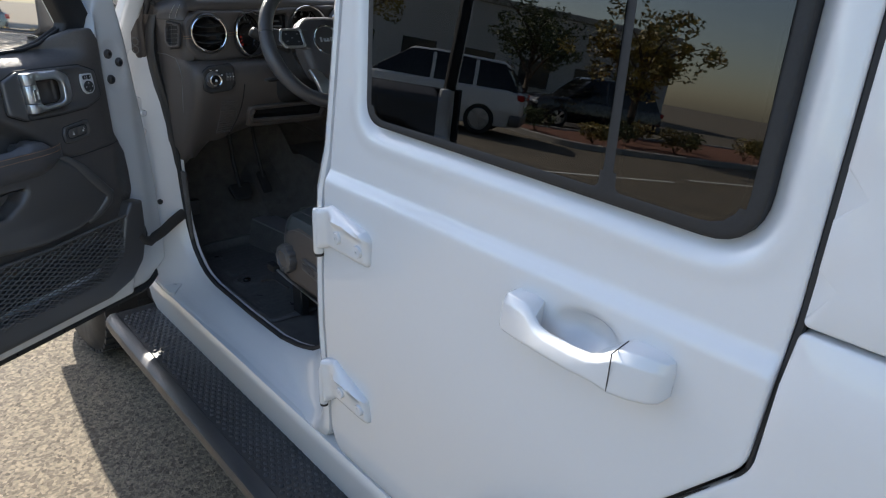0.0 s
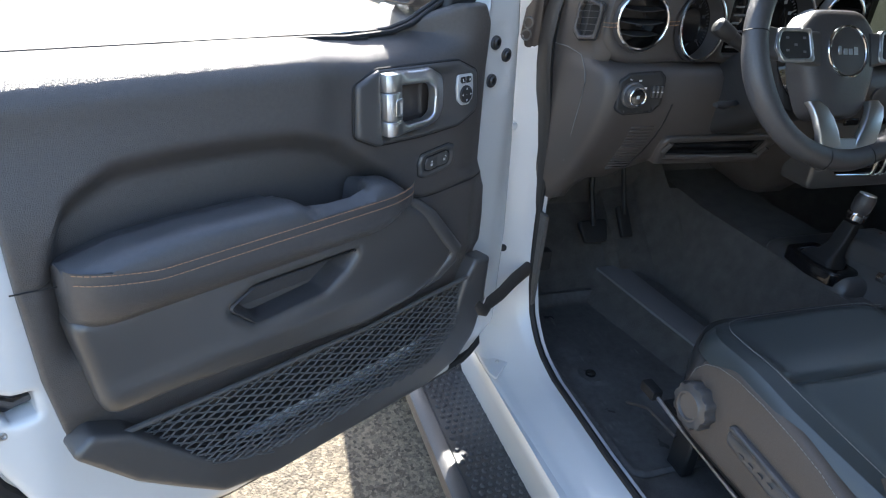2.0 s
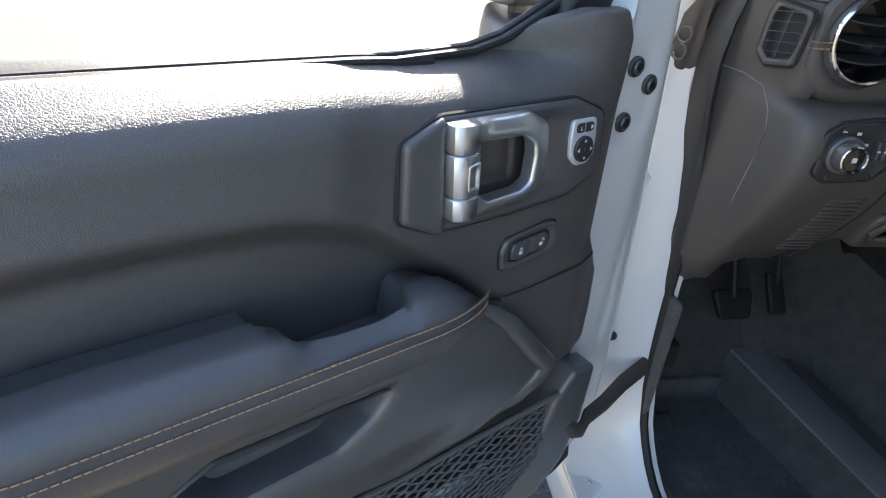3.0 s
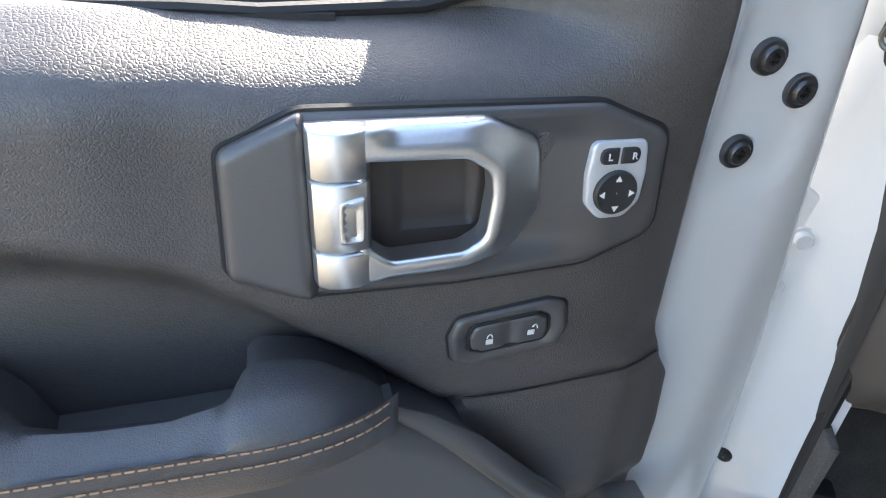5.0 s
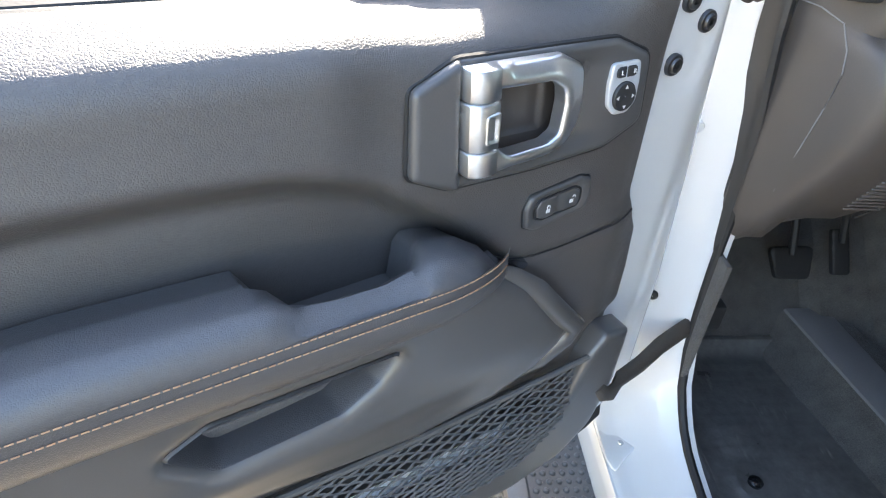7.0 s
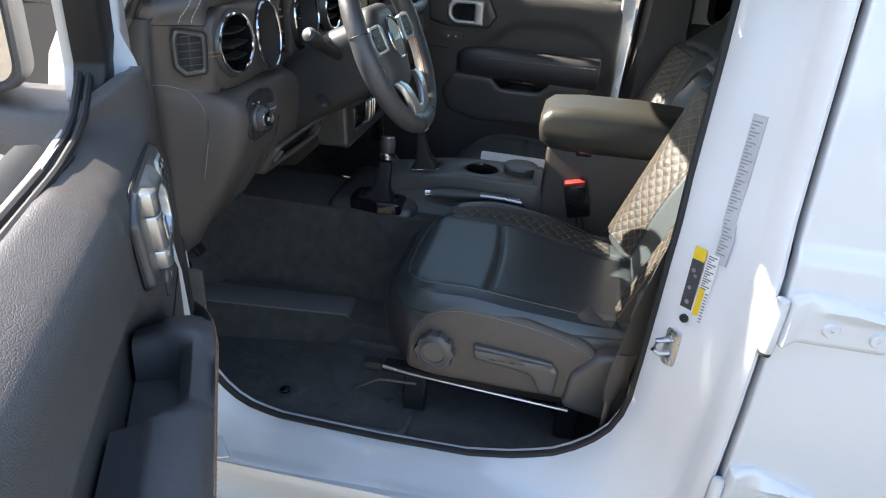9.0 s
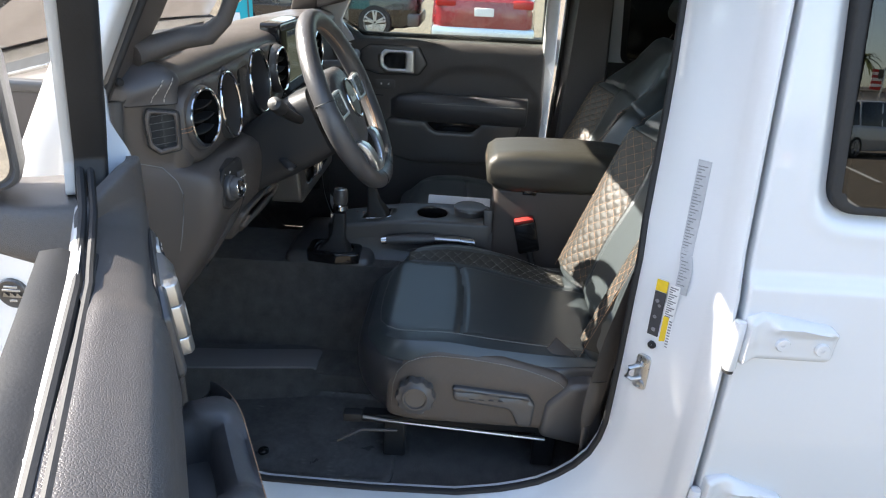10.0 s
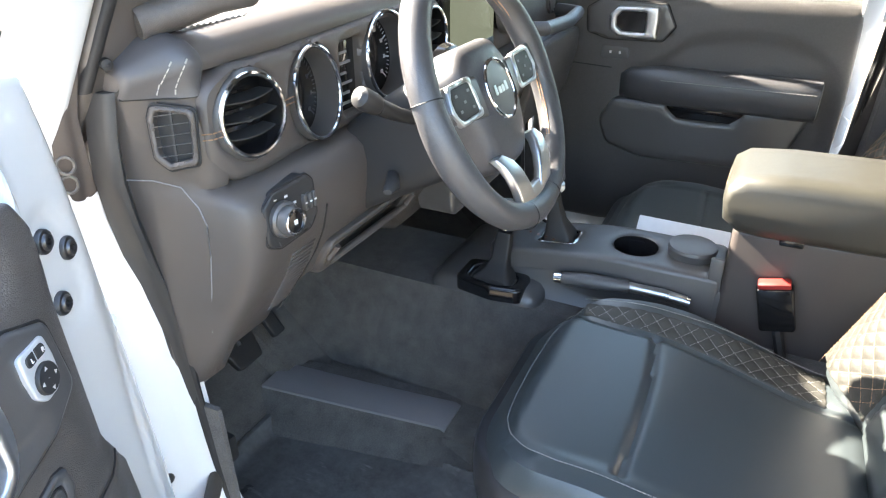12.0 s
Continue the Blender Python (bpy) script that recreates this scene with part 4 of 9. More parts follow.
b = B()
add_sheet(b, TRIMO, on_door(0.097), trim_relief, 0.016, 0.0072, (), 0.005, follow=True)
dpart("trim_panel", b, TRIM, None, "black grained door trim panel")
b = B()
add_tube(b, [(u, 0.0974 + trim_relief(u, z) + 0.003, z) for u, z in resample(SEAM1, 14)], 0.0010, 6)
dpart("panel_seam", b, RUBBER, None)
b = B()
add_tube(b, [(u, 0.0966, z) for u, z in SEAM2], 0.0009, 6)
dpart("panel_seam", b, RUBBER, None)
b = B()
for z0, v0, r0 in ((1.326, 0.032, 0.0045), (1.327, 0.021, 0.005)):
    add_tube(b, [(0.93, v0 - 0.028, z0 + 0.002), (0.60, v0 - 0.010, z0 - 0.001), (0.44, v0 - 0.002, z0 - 0.003), (0.40, v0 - 0.003, z0 - 0.006), (0.31, v0 - 0.002, z0 - 0.003), (0.27, v0, z0 + 0.007), (0.245, v0, z0 + 0.019), (0.20, v0, z0 + 0.040), (0.185, v0, z0 + 0.060)], r0, 8)
for u0, u1 in ((0.93, 0.60), (0.60, 0.36)):
    k0, k1 = -0.085 * max(0.0, u0 - 0.36) * 0.58, -0.085 * max(0.0, u1 - 0.36) * 0.58
    add_loft(b, [[(u, k - 0.016, 1.312), (u, k - 0.016, 1.3305), (u, k + 0.004, 1.3315), (u, k + 0.012, 1.326), (u, k + 0.036, 1.320), (u, k + 0.036, 1.309)] for u, k in ((u0, k0), (u1, k1))])
dpart("belt_seal", b, RUBBER, None, "black window belt weatherstrip")

# armrest: a padded bar with a grab notch
TOPZ = [(0.345, 1.108), (0.362, 1.126), (0.385, 1.142), (0.41, 1.149), (0.430, 1.150), (0.446, 1.145), (0.47, 1.139), (0.51, 1.140), (0.540, 1.144), (0.566, 1.158), (0.635, 1.160), (0.70, 1.162), (0.78, 1.159), (0.82, 1.150), (0.838, 1.144)]
ARM_W, ARM_Z = 0.067, 1.113
rg = []
us = [0.340, 0.346, 0.356, 0.370, 0.385, 0.40, 0.412, 0.422, 0.429, 0.434, 0.438, 0.442, 0.447, 0.455, 0.47, 0.49, 0.51, 0.53, 0.545, 0.56, 0.575, 0.59, 0.605, 0.63, 0.66, 0.70, 0.74, 0.78, 0.80, 0.818, 0.829, 0.836, 0.840]
for u in us:
    zt = curve(u, TOPZ) - 0.012
    e = min(1.0, math.sqrt(max(0.0, 1 - max(0.0, (u - 0.795) / 0.046) ** 2))) if u > 0.795 else 1.0
    f = math.sqrt(max(0.02, 1 - max(0.0, (0.43 - u) / 0.098) ** 2)) if u < 0.43 else 1.0
    nt = smooth(u, 0.426, 0.441) * (1 - smooth(u, 0.535, 0.575))
    w = ARM_W * (0.35 + 0.65 * f) * (0.45 + 0.55 * e)
    v0 = 0.090
    zl = 1.05 + 0.010 * (1 - e) + 0.045 * (1 - f)
    zs = ARM_Z + 0.014 * smooth(u, 0.74, 0.83)
    cs = [(v0 - 0.02, zl), (v0 - 0.02, zt - 0.012 - 0.075 * nt), (v0 + w * 0.12, zt - 0.006 - 0.075 * nt), (v0 + w * (0.22 + 0.1 * nt), zt - 0.070 * nt), (v0 + w * (0.30 + 0.18 * nt), zt - 0.010 * nt), (v0 + w * 0.66, zt), (v0 + w * 0.82, zt - 0.0035), (v0 + w * 0.94, zt - 0.011), (v0 + w * 0.995, zs + 0.008), (v0 + w * 0.985, zs), (v0 + w * 1.0, zs - 0.007), (v0 + w * 0.985, zs - 0.025), (v0 + w * 0.90, zl + 0.025), (v0 + w * 0.70, zl + 0.008), (v0 + w * 0.35, zl)]
    rg.append([(u, v, z) for v, z in cs])
b = B()
add_loft(b, rg)
arm = dpart("armrest", b, VINYL, None, "padded black armrest with a grab notch", 50)
b = B()
SEAMP = [(u, 0.090 + ARM_W * (0.35 + 0.65 * (math.sqrt(max(0.02, 1 - max(0.0, (0.43 - u) / 0.098) ** 2)) if u < 0.43 else 1)) * (0.45 + 0.55 * (math.sqrt(max(0.0, 1 - max(0.0, (u - 0.795) / 0.046) ** 2)) if u > 0.795 else 1.0)), ARM_Z + 0.014 * smooth(u, 0.74, 0.83)) for u in [0.347 + i * 0.006 for i in range(82)]]
add_stitches(b, [(p[0], p[1] + 0.0006, p[2] + 0.0060) for p in SEAMP], 0.0065, 0.0048, 0.0007)
add_stitches(b, [(p[0], p[1] + 0.0012, p[2] - 0.0055) for p in SEAMP], 0.0065, 0.0048, 0.0007)
tagged(dpart("stitching", b, THREAD_TAN, arm, "double row of tan stitching"), kind="stuff")

# lower bulge with the pull pocket
POCK = rounded([(0.660, 1.013, 0.006), (0.620, 1.034, 0.01), (0.448, 1.034, 0.004), (0.470, 1.008, 0.02), (0.508, 0.984, 0.02), (0.622, 0.976, 0.02)], 0.01, 4)
BULG = rounded([(0.345, 1.082, 0.01), (0.290, 1.048, 0.03), (0.238, 0.988, 0.03), (0.214, 0.957, 0.012), (0.226, 0.934, 0.02), (0.262, 0.904, 0.03), (0.315, 0.884, 0.04), (0.42, 0.880, 0.05), (0.73, 0.918, 0.1), (0.825, 0.920, 0.03), (0.845, 1.07, 0.02)], 0.02, 6)
b = B()


def bulge_relief(u, z):
    h = 0.014 * smooth(u, 0.21, 0.42) * smooth(z, 0.90, 0.98)
    zz = 0.955 + 0.02 * (u - 0.3)
    h += 0.006 * smooth(zz - z, -0.012, 0.012) * smooth(u, 0.3, 0.5)
    return h


add_sheet(b, BULG, on_door(0.118), bulge_relief, 0.05, 0.012, [POCK], 0.014)
bulge = dpart("map_pocket", b, TRIM_SMOOTH, None, "smooth black lower door moulding")
b = B()
ring0 = densify(POCK, 0.01)
cx = sum(p[0] for p in ring0) / len(ring0)
cz = sum(p[1] for p in ring0) / len(ring0)
add_loft(b, [[(cx + (u - cx) * k, v, cz + (z - cz) * k) for u, z in ring0] for k, v in ((1.03, 0.126), (1.0, 0.129), (0.97, 0.126), (0.93, 0.105), (0.90, 0.094))], caps=False)
bottom = [b.verts.new((cx + (u - cx) * 0.9, 0.094, cz + (z - cz) * 0.9)) for u, z in ring0]
b.faces.new(bottom)
dpart("pull_pocket", b, VINYL, bulge, "recessed pull pocket")
b = B()
add_tube(b, [(0.350, 0.112, 1.088), (0.318, 0.116, 1.070), (0.284, 0.118, 1.040), (0.236, 0.118, 0.983), (0.208, 0.115, 0.953), (0.214, 0.112, 0.933), (0.246, 0.108, 0.908), (0.275, 0.100, 0.890)], [0.005, 0.009, 0.012, 0.013, 0.013, 0.013, 0.012, 0.008], 12, flat=0.6, up=(0, 1, 0))
dpart("pocket_rim", b, TRIM_SMOOTH, bulge)

# net pocket
NETO = [(0.805, 0.872), (0.699, 0.755), (0.610, 0.720), (0.32, 0.716), (0.247, 0.722), (0.185, 0.775), (0.158, 0.862)]
b = B()
ringo = rounded([(0.098, 0.900, 0.008), (0.100, 0.80, 0.03), (0.122, 0.725, 0.05), (0.168, 0.680, 0.04), (0.250, 0.658, 0.03), (0.60, 0.662, 0.05), (0.688, 0.688, 0.04), (0.805, 0.798, 0.04), (0.872, 0.884, 0.012), (0.845, 0.905, 0.012), (0.800, 0.880, 0.01), (0.695, 0.762, 0.04), (0.608, 0.728, 0.04), (0.32, 0.722, 0.05), (0.255, 0.728, 0.04), (0.192, 0.780, 0.04), (0.165, 0.87, 0.02), (0.140, 0.905, 0.01)], 0.01, 4)
add_sheet(b, ringo, on_door(0.110), lambda u, z: 0.004 + 0.008 * smooth(u, 0.62, 0.78), 0.03, 0.012, (), 0.008)
frame_ = dpart("net_frame", b, TRIM_SMOOTH, None, "black moulded frame of the net pocket")
b = B()
npoly = np.array(NETO)
# dark sheet added behind the net, so the shallow pocket looks deep and shaded
add_sheet(b, [(u, min(z + 0.003, 0.862)) for u, z in NETO], on_door(0.0575), None, 0.003, 0.03, (), 0)
dpart("net_shade_sheet", b, WINTRIM, frame_, "dark sheet added behind the net for the pocket's shade")
b = B()


def clip_line(p, q, n=60):
    t = np.linspace(0, 1, n)
    x, y = p[0] + (q[0] - p[0]) * t, p[1] + (q[1] - p[1]) * t
    ok = inside(x, y, npoly)
    runs, cur = [], []
    for i in range(n):
        if ok[i]:
            cur.append((x[i], y[i]))
        elif cur:
            runs.append(cur)
            cur = []
    if cur:
        runs.append(cur)
    return [r_ for r_ in runs if len(r_) > 1]


for fam, slope in ((0, 0.40), (1, -0.40)):
    for k in range(-34, 80):
        c = 0.66 + k * 0.0108
        p, q = (0.14, c + (0.14 - 0.48) * slope), (0.82, c + (0.82 - 0.48) * slope)
        for r_ in clip_line(p, q, 70):
            pts = []
            for i, (u, z) in enumerate(r_):
                sag = 0.006 * math.sin(math.pi * max(0, min(1, (u - 0.15) / 0.65)))
                pts.append((u, 0.116 - 0.018 * smooth(z, 0.78, 0.866) + sag + 0.0009 * math.sin(i * 1.7 + fam * 3.1), z + 0.0011 * math.sin(u * 370 + fam * 3.1 + k)))
            add_tube(b, pts, 0.0017, 4, up=(0, 1, 0), caps=False)
tagged(dpart("net", b, NET, frame_, "stretchy dark storage net of diamond meshes"), kind="stuff")
b = B()
add_tube(b, [(0.812, 0.110, 0.880), (0.6, 0.107, 0.867), (0.4, 0.107, 0.862), (0.155, 0.108, 0.872)], 0.0042, 8)
dpart("net_band", b, NET, frame_, "elastic top band of the net")

# inside handle on its plate: this part of the panel leans in towards its foot
def lean(z):
    return 0.10 * (1.264 - z)


def on_lean(v):
    return lambda a, c, h: Vector((a, v + lean(c) + h, c))


def leaning(u, v, z):
    """A plate on the leaning part: x to the right as seen from the cabin, y up."""
    return face(u, v + lean(z), z) @ Matrix.Rotation(radians(-5.7), 4, "X")


PLATE = rounded([(0.4280, 1.2680, 0.010), (0.3860, 1.2862, 0.020), (0.2150, 1.2838, 0.020), (0.1705, 1.2650, 0.014), (0.1690, 1.1990, 0.018), (0.2150, 1.1795, 0.040), (0.300, 1.1752, 0.060), (0.391, 1.1765, 0.020), (0.4310, 1.1950, 0.010)], 0.01, 6)
CUP = rounded([(0.356, 1.2730, 0.006), (0.300, 1.2725, 0.014), (0.268, 1.2600, 0.014), (0.264, 1.2100, 0.014), (0.284, 1.1940, 0.014), (0.356, 1.1900, 0.006)], 0.008, 5)
b = B()


def plate_relief(u, z):
    d = seg_dist(u, z, PLATE + PLATE[:1])
    h = 0.004 * smooth(u, 0.3835, 0.3870)
    h -= 0.014 * smooth(d, 0.005, 0.024) * smooth(-u, -0.384, -0.380) * smooth(u, 0.200, 0.300)
    return h


add_sheet(b, PLATE, on_lean(0.093), plate_relief, 0.020, 0.0042, [CUP], 0.0055, follow=True)
plate = dpart("handle_plate", b, TRIM_SMOOTH, None, "smooth black plate round the inside handle")
b = B()
ring0 = densify(CUP, 0.006)
cx, cz = 0.311, 1.232
add_loft(b, [[(cx + (u - cx) * k, v + lean(z), cz + (z - cz) * k) for u, z in ring0] for k, v in ((1.01, 0.080), (1.0, 0.0835), (0.985, 0.081), (0.95, 0.060))], caps=False)
b.faces.new([b.verts.new((cx + (u - cx) * 0.95, 0.060 + lean(z), cz + (z - cz) * 0.95)) for u, z in ring0])
dpart("handle_cup", b, RUBBER, plate, "dark recess behind the handle")
b = B()
LINER = rounded([(0.3530, 1.2690, 0.004), (0.2830, 1.2680, 0.012), (0.2690, 1.2560, 0.010), (0.2660, 1.2060, 0.012), (0.2800, 1.1940, 0.012), (0.3530, 1.1920, 0.004)], 0.006, 5)
add_sheet(b, LINER, on_lean(0.0765), lambda u, z: -0.0035 * smooth(min(0.024 - abs(u - 0.310), 0.024 - abs(z - 1.231)), -0.001, 0.003), 0.012, 0.0032, (), 0.003)
dpart("cup_liner", b, BROWN, plate, "smooth dark liner of the recess")
b = B()
add_tube(b, [(u, 0.0875 + lean(z), z) for u, z in densify(PLATE, 0.006)], 0.0026, 6, True, up=(0, 1, 0))
dpart("plate_gasket", b, RUBBER, plate, "dark gap round the plate")

HOUT = rounded([(0.3600, 1.2818, 0.002), (0.2860, 1.2808, 0.016), (0.2520, 1.2640, 0.016), (0.2480, 1.2160, 0.016), (0.2700, 1.2000, 0.022), (0.3100, 1.1938, 0.03), (0.3600, 1.1922, 0.002)], 0.006, 7)
HIN = rounded([(0.3540, 1.2640, 0.002), (0.3000, 1.2625, 0.012), (0.2860, 1.2535, 0.010), (0.2845, 1.2400, 0.010), (0.2875, 1.2140, 0.010), (0.3000, 1.2065, 0.012), (0.3420, 1.2045, 0.012), (0.3540, 1.2140, 0.010)], 0.006, 6)


def handle_relief(u, z):
    """Flat round the opening, then a broad slope back to the plate at the free end and the top."""
    d = seg_dist(u, z, HIN + HIN[:1])
    side_ = smooth(-u, -0.352, -0.335)
    return -0.62 * max(0.0, d - 0.0075) * side_


b = B()
add_sheet(b, HOUT, on_lean(0.1075), handle_relief, 0.016, 0.0030, [HIN], 0.0030, follow=True)
hand = dpart("inside_handle", b, SATIN, None, "satin silver inside door handle")
for z0, z1 in ((1.1922, 1.2138), (1.2148, 1.2548), (1.2558, 1.2818)):
    b = B()
    prof = [(0.3520, 0.084), (0.3520, 0.1030), (0.3545, 0.1075), (0.3610, 0.1098), (0.3690, 0.1105), (0.3770, 0.1092), (0.3825, 0.1055), (0.3842, 0.0990), (0.3842, 0.084)]
    rows_ = []
    for zz, k in ((z0, 0.0012), (z0 + 0.0007, 0.0003), (z0 + 0.0016, 0.0), (z1 - 0.0016, 0.0), (z1 - 0.0007, 0.0003), (z1, 0.0012)):
        rows_.append([(0.368 + (u - 0.368) * (1 - k * 40), v + lean(zz) - k, zz) for u, v in prof])
    add_loft(b, rows_)
    dpart("handle_knuckle", b, SATIN, hand)
b = B()
add_plate(b, rounded([(-0.0070, -0.0130, 0.003), (0.0065, -0.0115, 0.002), (0.0075, 0.0145, 0.002), (-0.0065, 0.0120, 0.003)], 0.002), leaning(0.3630, 0.1115, 1.2335), 0.004, 0.0012, 0.0025, top=lambda a, c: -0.0018 * smooth(0.0046 - max(abs(a), abs(c) * 0.42), 0, 0.0012))
dpart("handle_button", b, SATIN, hand)

# mirror switch
b = B()
SW = rounded([(-0.0175, 0.0248, 0.006), (0.0175, 0.0248, 0.006), (0.0195, 0.004, 0.010), (0.0180, -0.0150, 0.010), (0.0085, -0.0250, 0.009), (-0.0085, -0.0250, 0.009), (-0.0180, -0.0150, 0.010), (-0.0195, 0.004, 0.010)], 0.006, 5)
SU, SZ = 0.2037, 1.2378
SELS = [rounded([(s_ * 0.0006, -0.0052, 0.001), (s_ * 0.0128, -0.0052, 0.005), (s_ * 0.0130, 0.0052, 0.005), (s_ * 0.0006, 0.0052, 0.001)], 0.004, 5) for s_ in (1, -1)]
add_plate(b, SW, leaning(SU, 0.0955, SZ), 0.008, 0.0018, 0.004)
sw = dpart("mirror_switch", b, SILVER, None, "silver-framed mirror adjuster")
b = B()
add_lathe(b, [(0.0005, 0.0022), (0.009, 0.0024), (0.0128, 0.0028), (0.0140, 0.0015), (0.0142, -0.002)], leaning(SU, 0.0960, SZ) @ Matrix.Translation((0, -0.0072, 0)), 36)
dpart("adjuster_pad", b, WINTRIM, sw, "round black four-way pad")
for out_ in SELS:
    b = B()
    add_plate(b, out_, leaning(SU, 0.0972, SZ) @ Matrix.Translation((0, 0.0158, 0)), 0.004, 0.0014, 0.003, top=lambda a, c: -0.0007 * math.cos(a * 110))
    dpart("side_selector", b, WINTRIM, sw, "black selector button")
b = B()
for dx, dz, q in ((0, 0.0095, 0), (0, -0.0095, 180), (-0.0095, 0, 90), (0.0095, 0, -90)):
    mm = leaning(SU, 0.0987, SZ) @ Matrix.Translation((dx, dz - 0.0072, 0.0001)) @ Matrix.Rotation(radians(q), 4, "Z")
    vs = [b.verts.new(mm @ Vector(p)) for p in ((-0.0023, -0.0016, 0), (0.0023, -0.0016, 0), (0, 0.0022, 0))]
    b.faces.new(vs)
add_text(b, "L", 0.0060, leaning(SU, 0.0977, SZ) @ Matrix.Translation((-0.0072, 0.0158, 0)))
add_text(b, "R", 0.0060, leaning(SU, 0.0977, SZ) @ Matrix.Translation((0.0085, 0.0158, 0)))
dpart("switch_marks", b, WHITE_PRINT, sw, "white arrows with letters L and R")

# lock switch
b = B()
LK = rounded([(-0.0425, 0.0020, 0.008), (-0.0370, 0.0165, 0.008), (0.0250, 0.0248, 0.010), (0.0390, 0.0205, 0.006), (0.0425, -0.0010, 0.008), (0.0375, -0.0160, 0.008), (-0.0270, -0.0248, 0.010), (-0.0395, -0.0190, 0.006)], 0.008, 5)
LI = rounded([(-0.0292, 0.0008, 0.005), (-0.0255, 0.0098, 0.005), (0.0190, 0.0145, 0.007), (0.0272, 0.0105, 0.004), (0.0285, -0.0010, 0.005), (0.0255, -0.0085, 0.005), (-0.0190, -0.0138, 0.007), (-0.0275, -0.0105, 0.004)], 0.006, 4)
LKU, LKZ = 0.2585, 1.1265
add_plate(b, LK, face(LKU, 0.1005, LKZ), 0.012, 0.004, 0.005, [LI], top=lambda a, c: -0.0018 * smooth(0.010 - seg_dist(a, c, LI + LI[:1]), 0, 0.008))
lk = dpart("lock_switch", b, TRIM_SMOOTH, None, "black door lock rocker with white padlock marks")
b = B()
add_plate(b, [(x * 0.955, y * 0.94) for x, y in LI], face(LKU, 0.1000, LKZ), 0.006, 0.002, 0.004, top=lambda a, c: -0.0020 * math.exp(-(a / 0.0045) ** 2))
dpart("rocker", b, TRIM_SMOOTH, lk)
b = B()
add_tube(b, [face(LKU, 0.0948, LKZ) @ Vector((x, y, 0)) for x, y in densify(LK, 0.006)], 0.0018, 6, True, up=(0, 1, 0))
dpart("switch_gasket", b, RUBBER, lk)
b = B()
add_tube(b, [face(LKU, 0.0978, LKZ) @ Vector((x, y, 0)) for x, y in densify(LI, 0.005)], 0.0014, 6, True, up=(0, 1, 0))
dpart("rocker_gap", b, RUBBER, lk)
b = B()
for dx, op in ((-0.0145, 0), (0.0145, 1)):
    mm = face(LKU, 0.1009, LKZ) @ Matrix.Translation((dx, 0.004 * (op - 0.3), 0))
    add_box(b, (-0.0025, -0.0042, 0), (0.0025, 0.0002, 0.0003), 0.0002, 1, mm)
    off = 0.0024 if op else 0.0
    add_tube(b, [mm @ Vector((off + 0.0018 * math.cos(q), 0.0012 + 0.0032 * math.sin(q), 0.0002)) for q in [math.pi * (i / 8) for i in range(9 if not op else 8)]], 0.0005, 4)
    add_box(b, (-0.0005, -0.0030, 0.0003), (0.0005, -0.0012, 0.0004), 0, 1, mm)
dpart("padlock_marks", b, WHITE_PRINT, lk)

# bolts on the hinge edge, check strap bolt
BOLT = None
for u, v, z in ((0.089, 0.0578, 1.296), (0.0555, 0.0572, 1.272), (0.0905, 0.0580, 1.230)):
    mm = face(u, v, z)
    if BOLT is None:
        b = B()
        add_lathe(b, [(0.0005, 0.0015), (0.0040, 0.0015), (0.0046, 0.0060), (0.0078, 0.0066), (0.0092, 0.0052), (0.0098, 0.0034), (0.0128, 0.0030), (0.0138, 0.0012), (0.0138, -0.006)], Matrix(), 32)
        for i in range(6):
            add_box(b, (0.0030, -0.0008, 0.002), (0.0050, 0.0008, 0.0056), 0, 1, Matrix.Rotation(i * math.pi / 3, 4, "Z"))
        me = mesh_of("hinge_bolt", b, STEEL)
        BOLT = me
    o = new("hinge_bolt", BOLT)
    o.parent = door
    o.matrix_basis = mm @ Matrix.Scale(0.88, 4)
    W[o] = DM
    tagged(o, "black star-drive hinge bolt")
b = B()
add_lathe(b, [(0.0005, 0.016), (0.005, 0.016), (0.0065, 0.013), (0.0065, 0.009), (0.0038, 0.008), (0.0038, -0.002)], face(0.088, 0.080, 0.812) @ Matrix.Rotation(radians(20), 4, "X"), 12)
add_tube(b, [(0.088, 0.092, 0.806), (0.087, 0.096, 0.79), (0.092, 0.095, 0.772)], 0.0055, 8)
dpart("strap_bolt", b, STEEL, None, "dark bolt holding the check strap")

# window frame: uprights and top rail
b = B()
outerw = [(0.060, 1.32), (0.060, 1.44), (0.190, 1.725), (0.225, 1.745), (0.93, 1.745), (0.955, 1.72), (0.955, 1.33)]
innerw = [(0.195, 1.33), (0.190, 1.372), (0.335, 1.675), (0.36, 1.69), (0.90, 1.69), (0.918, 1.675), (0.918, 1.33)]
add_sheet(b, rounded(outerw + innerw[::-1], 0.01, 3), lambda a, c, h: Vector((a, 0.014 + (c - 1.335) * 0.10 + h + 0.7 * shear(a), c)), None, 0.014, 0.05, (), 0.005)
dpart("window_frame_outer", b, PAINT, None, "white painted window frame")
b = B()
add_sheet(b, rounded([(0.135, 1.33), (0.125, 1.40), (0.285, 1.70), (0.33, 1.715), (0.92, 1.715), (0.940, 1.70), (0.942, 1.33), (0.908, 1.33), (0.908, 1.67), (0.895, 1.682), (0.362, 1.682), (0.342, 1.668), (0.200, 1.378), (0.215, 1.345), (0.215, 1.33)], 0.008, 3), lambda a, c, h: Vector((a, 0.048 + (c - 1.335) * 0.10 + h + 0.7 * shear(a), c)), None, 0.036, 0.05, (), 0.008)
dpart("window_channel", b, RUBBER, None, "black rubber window channel")

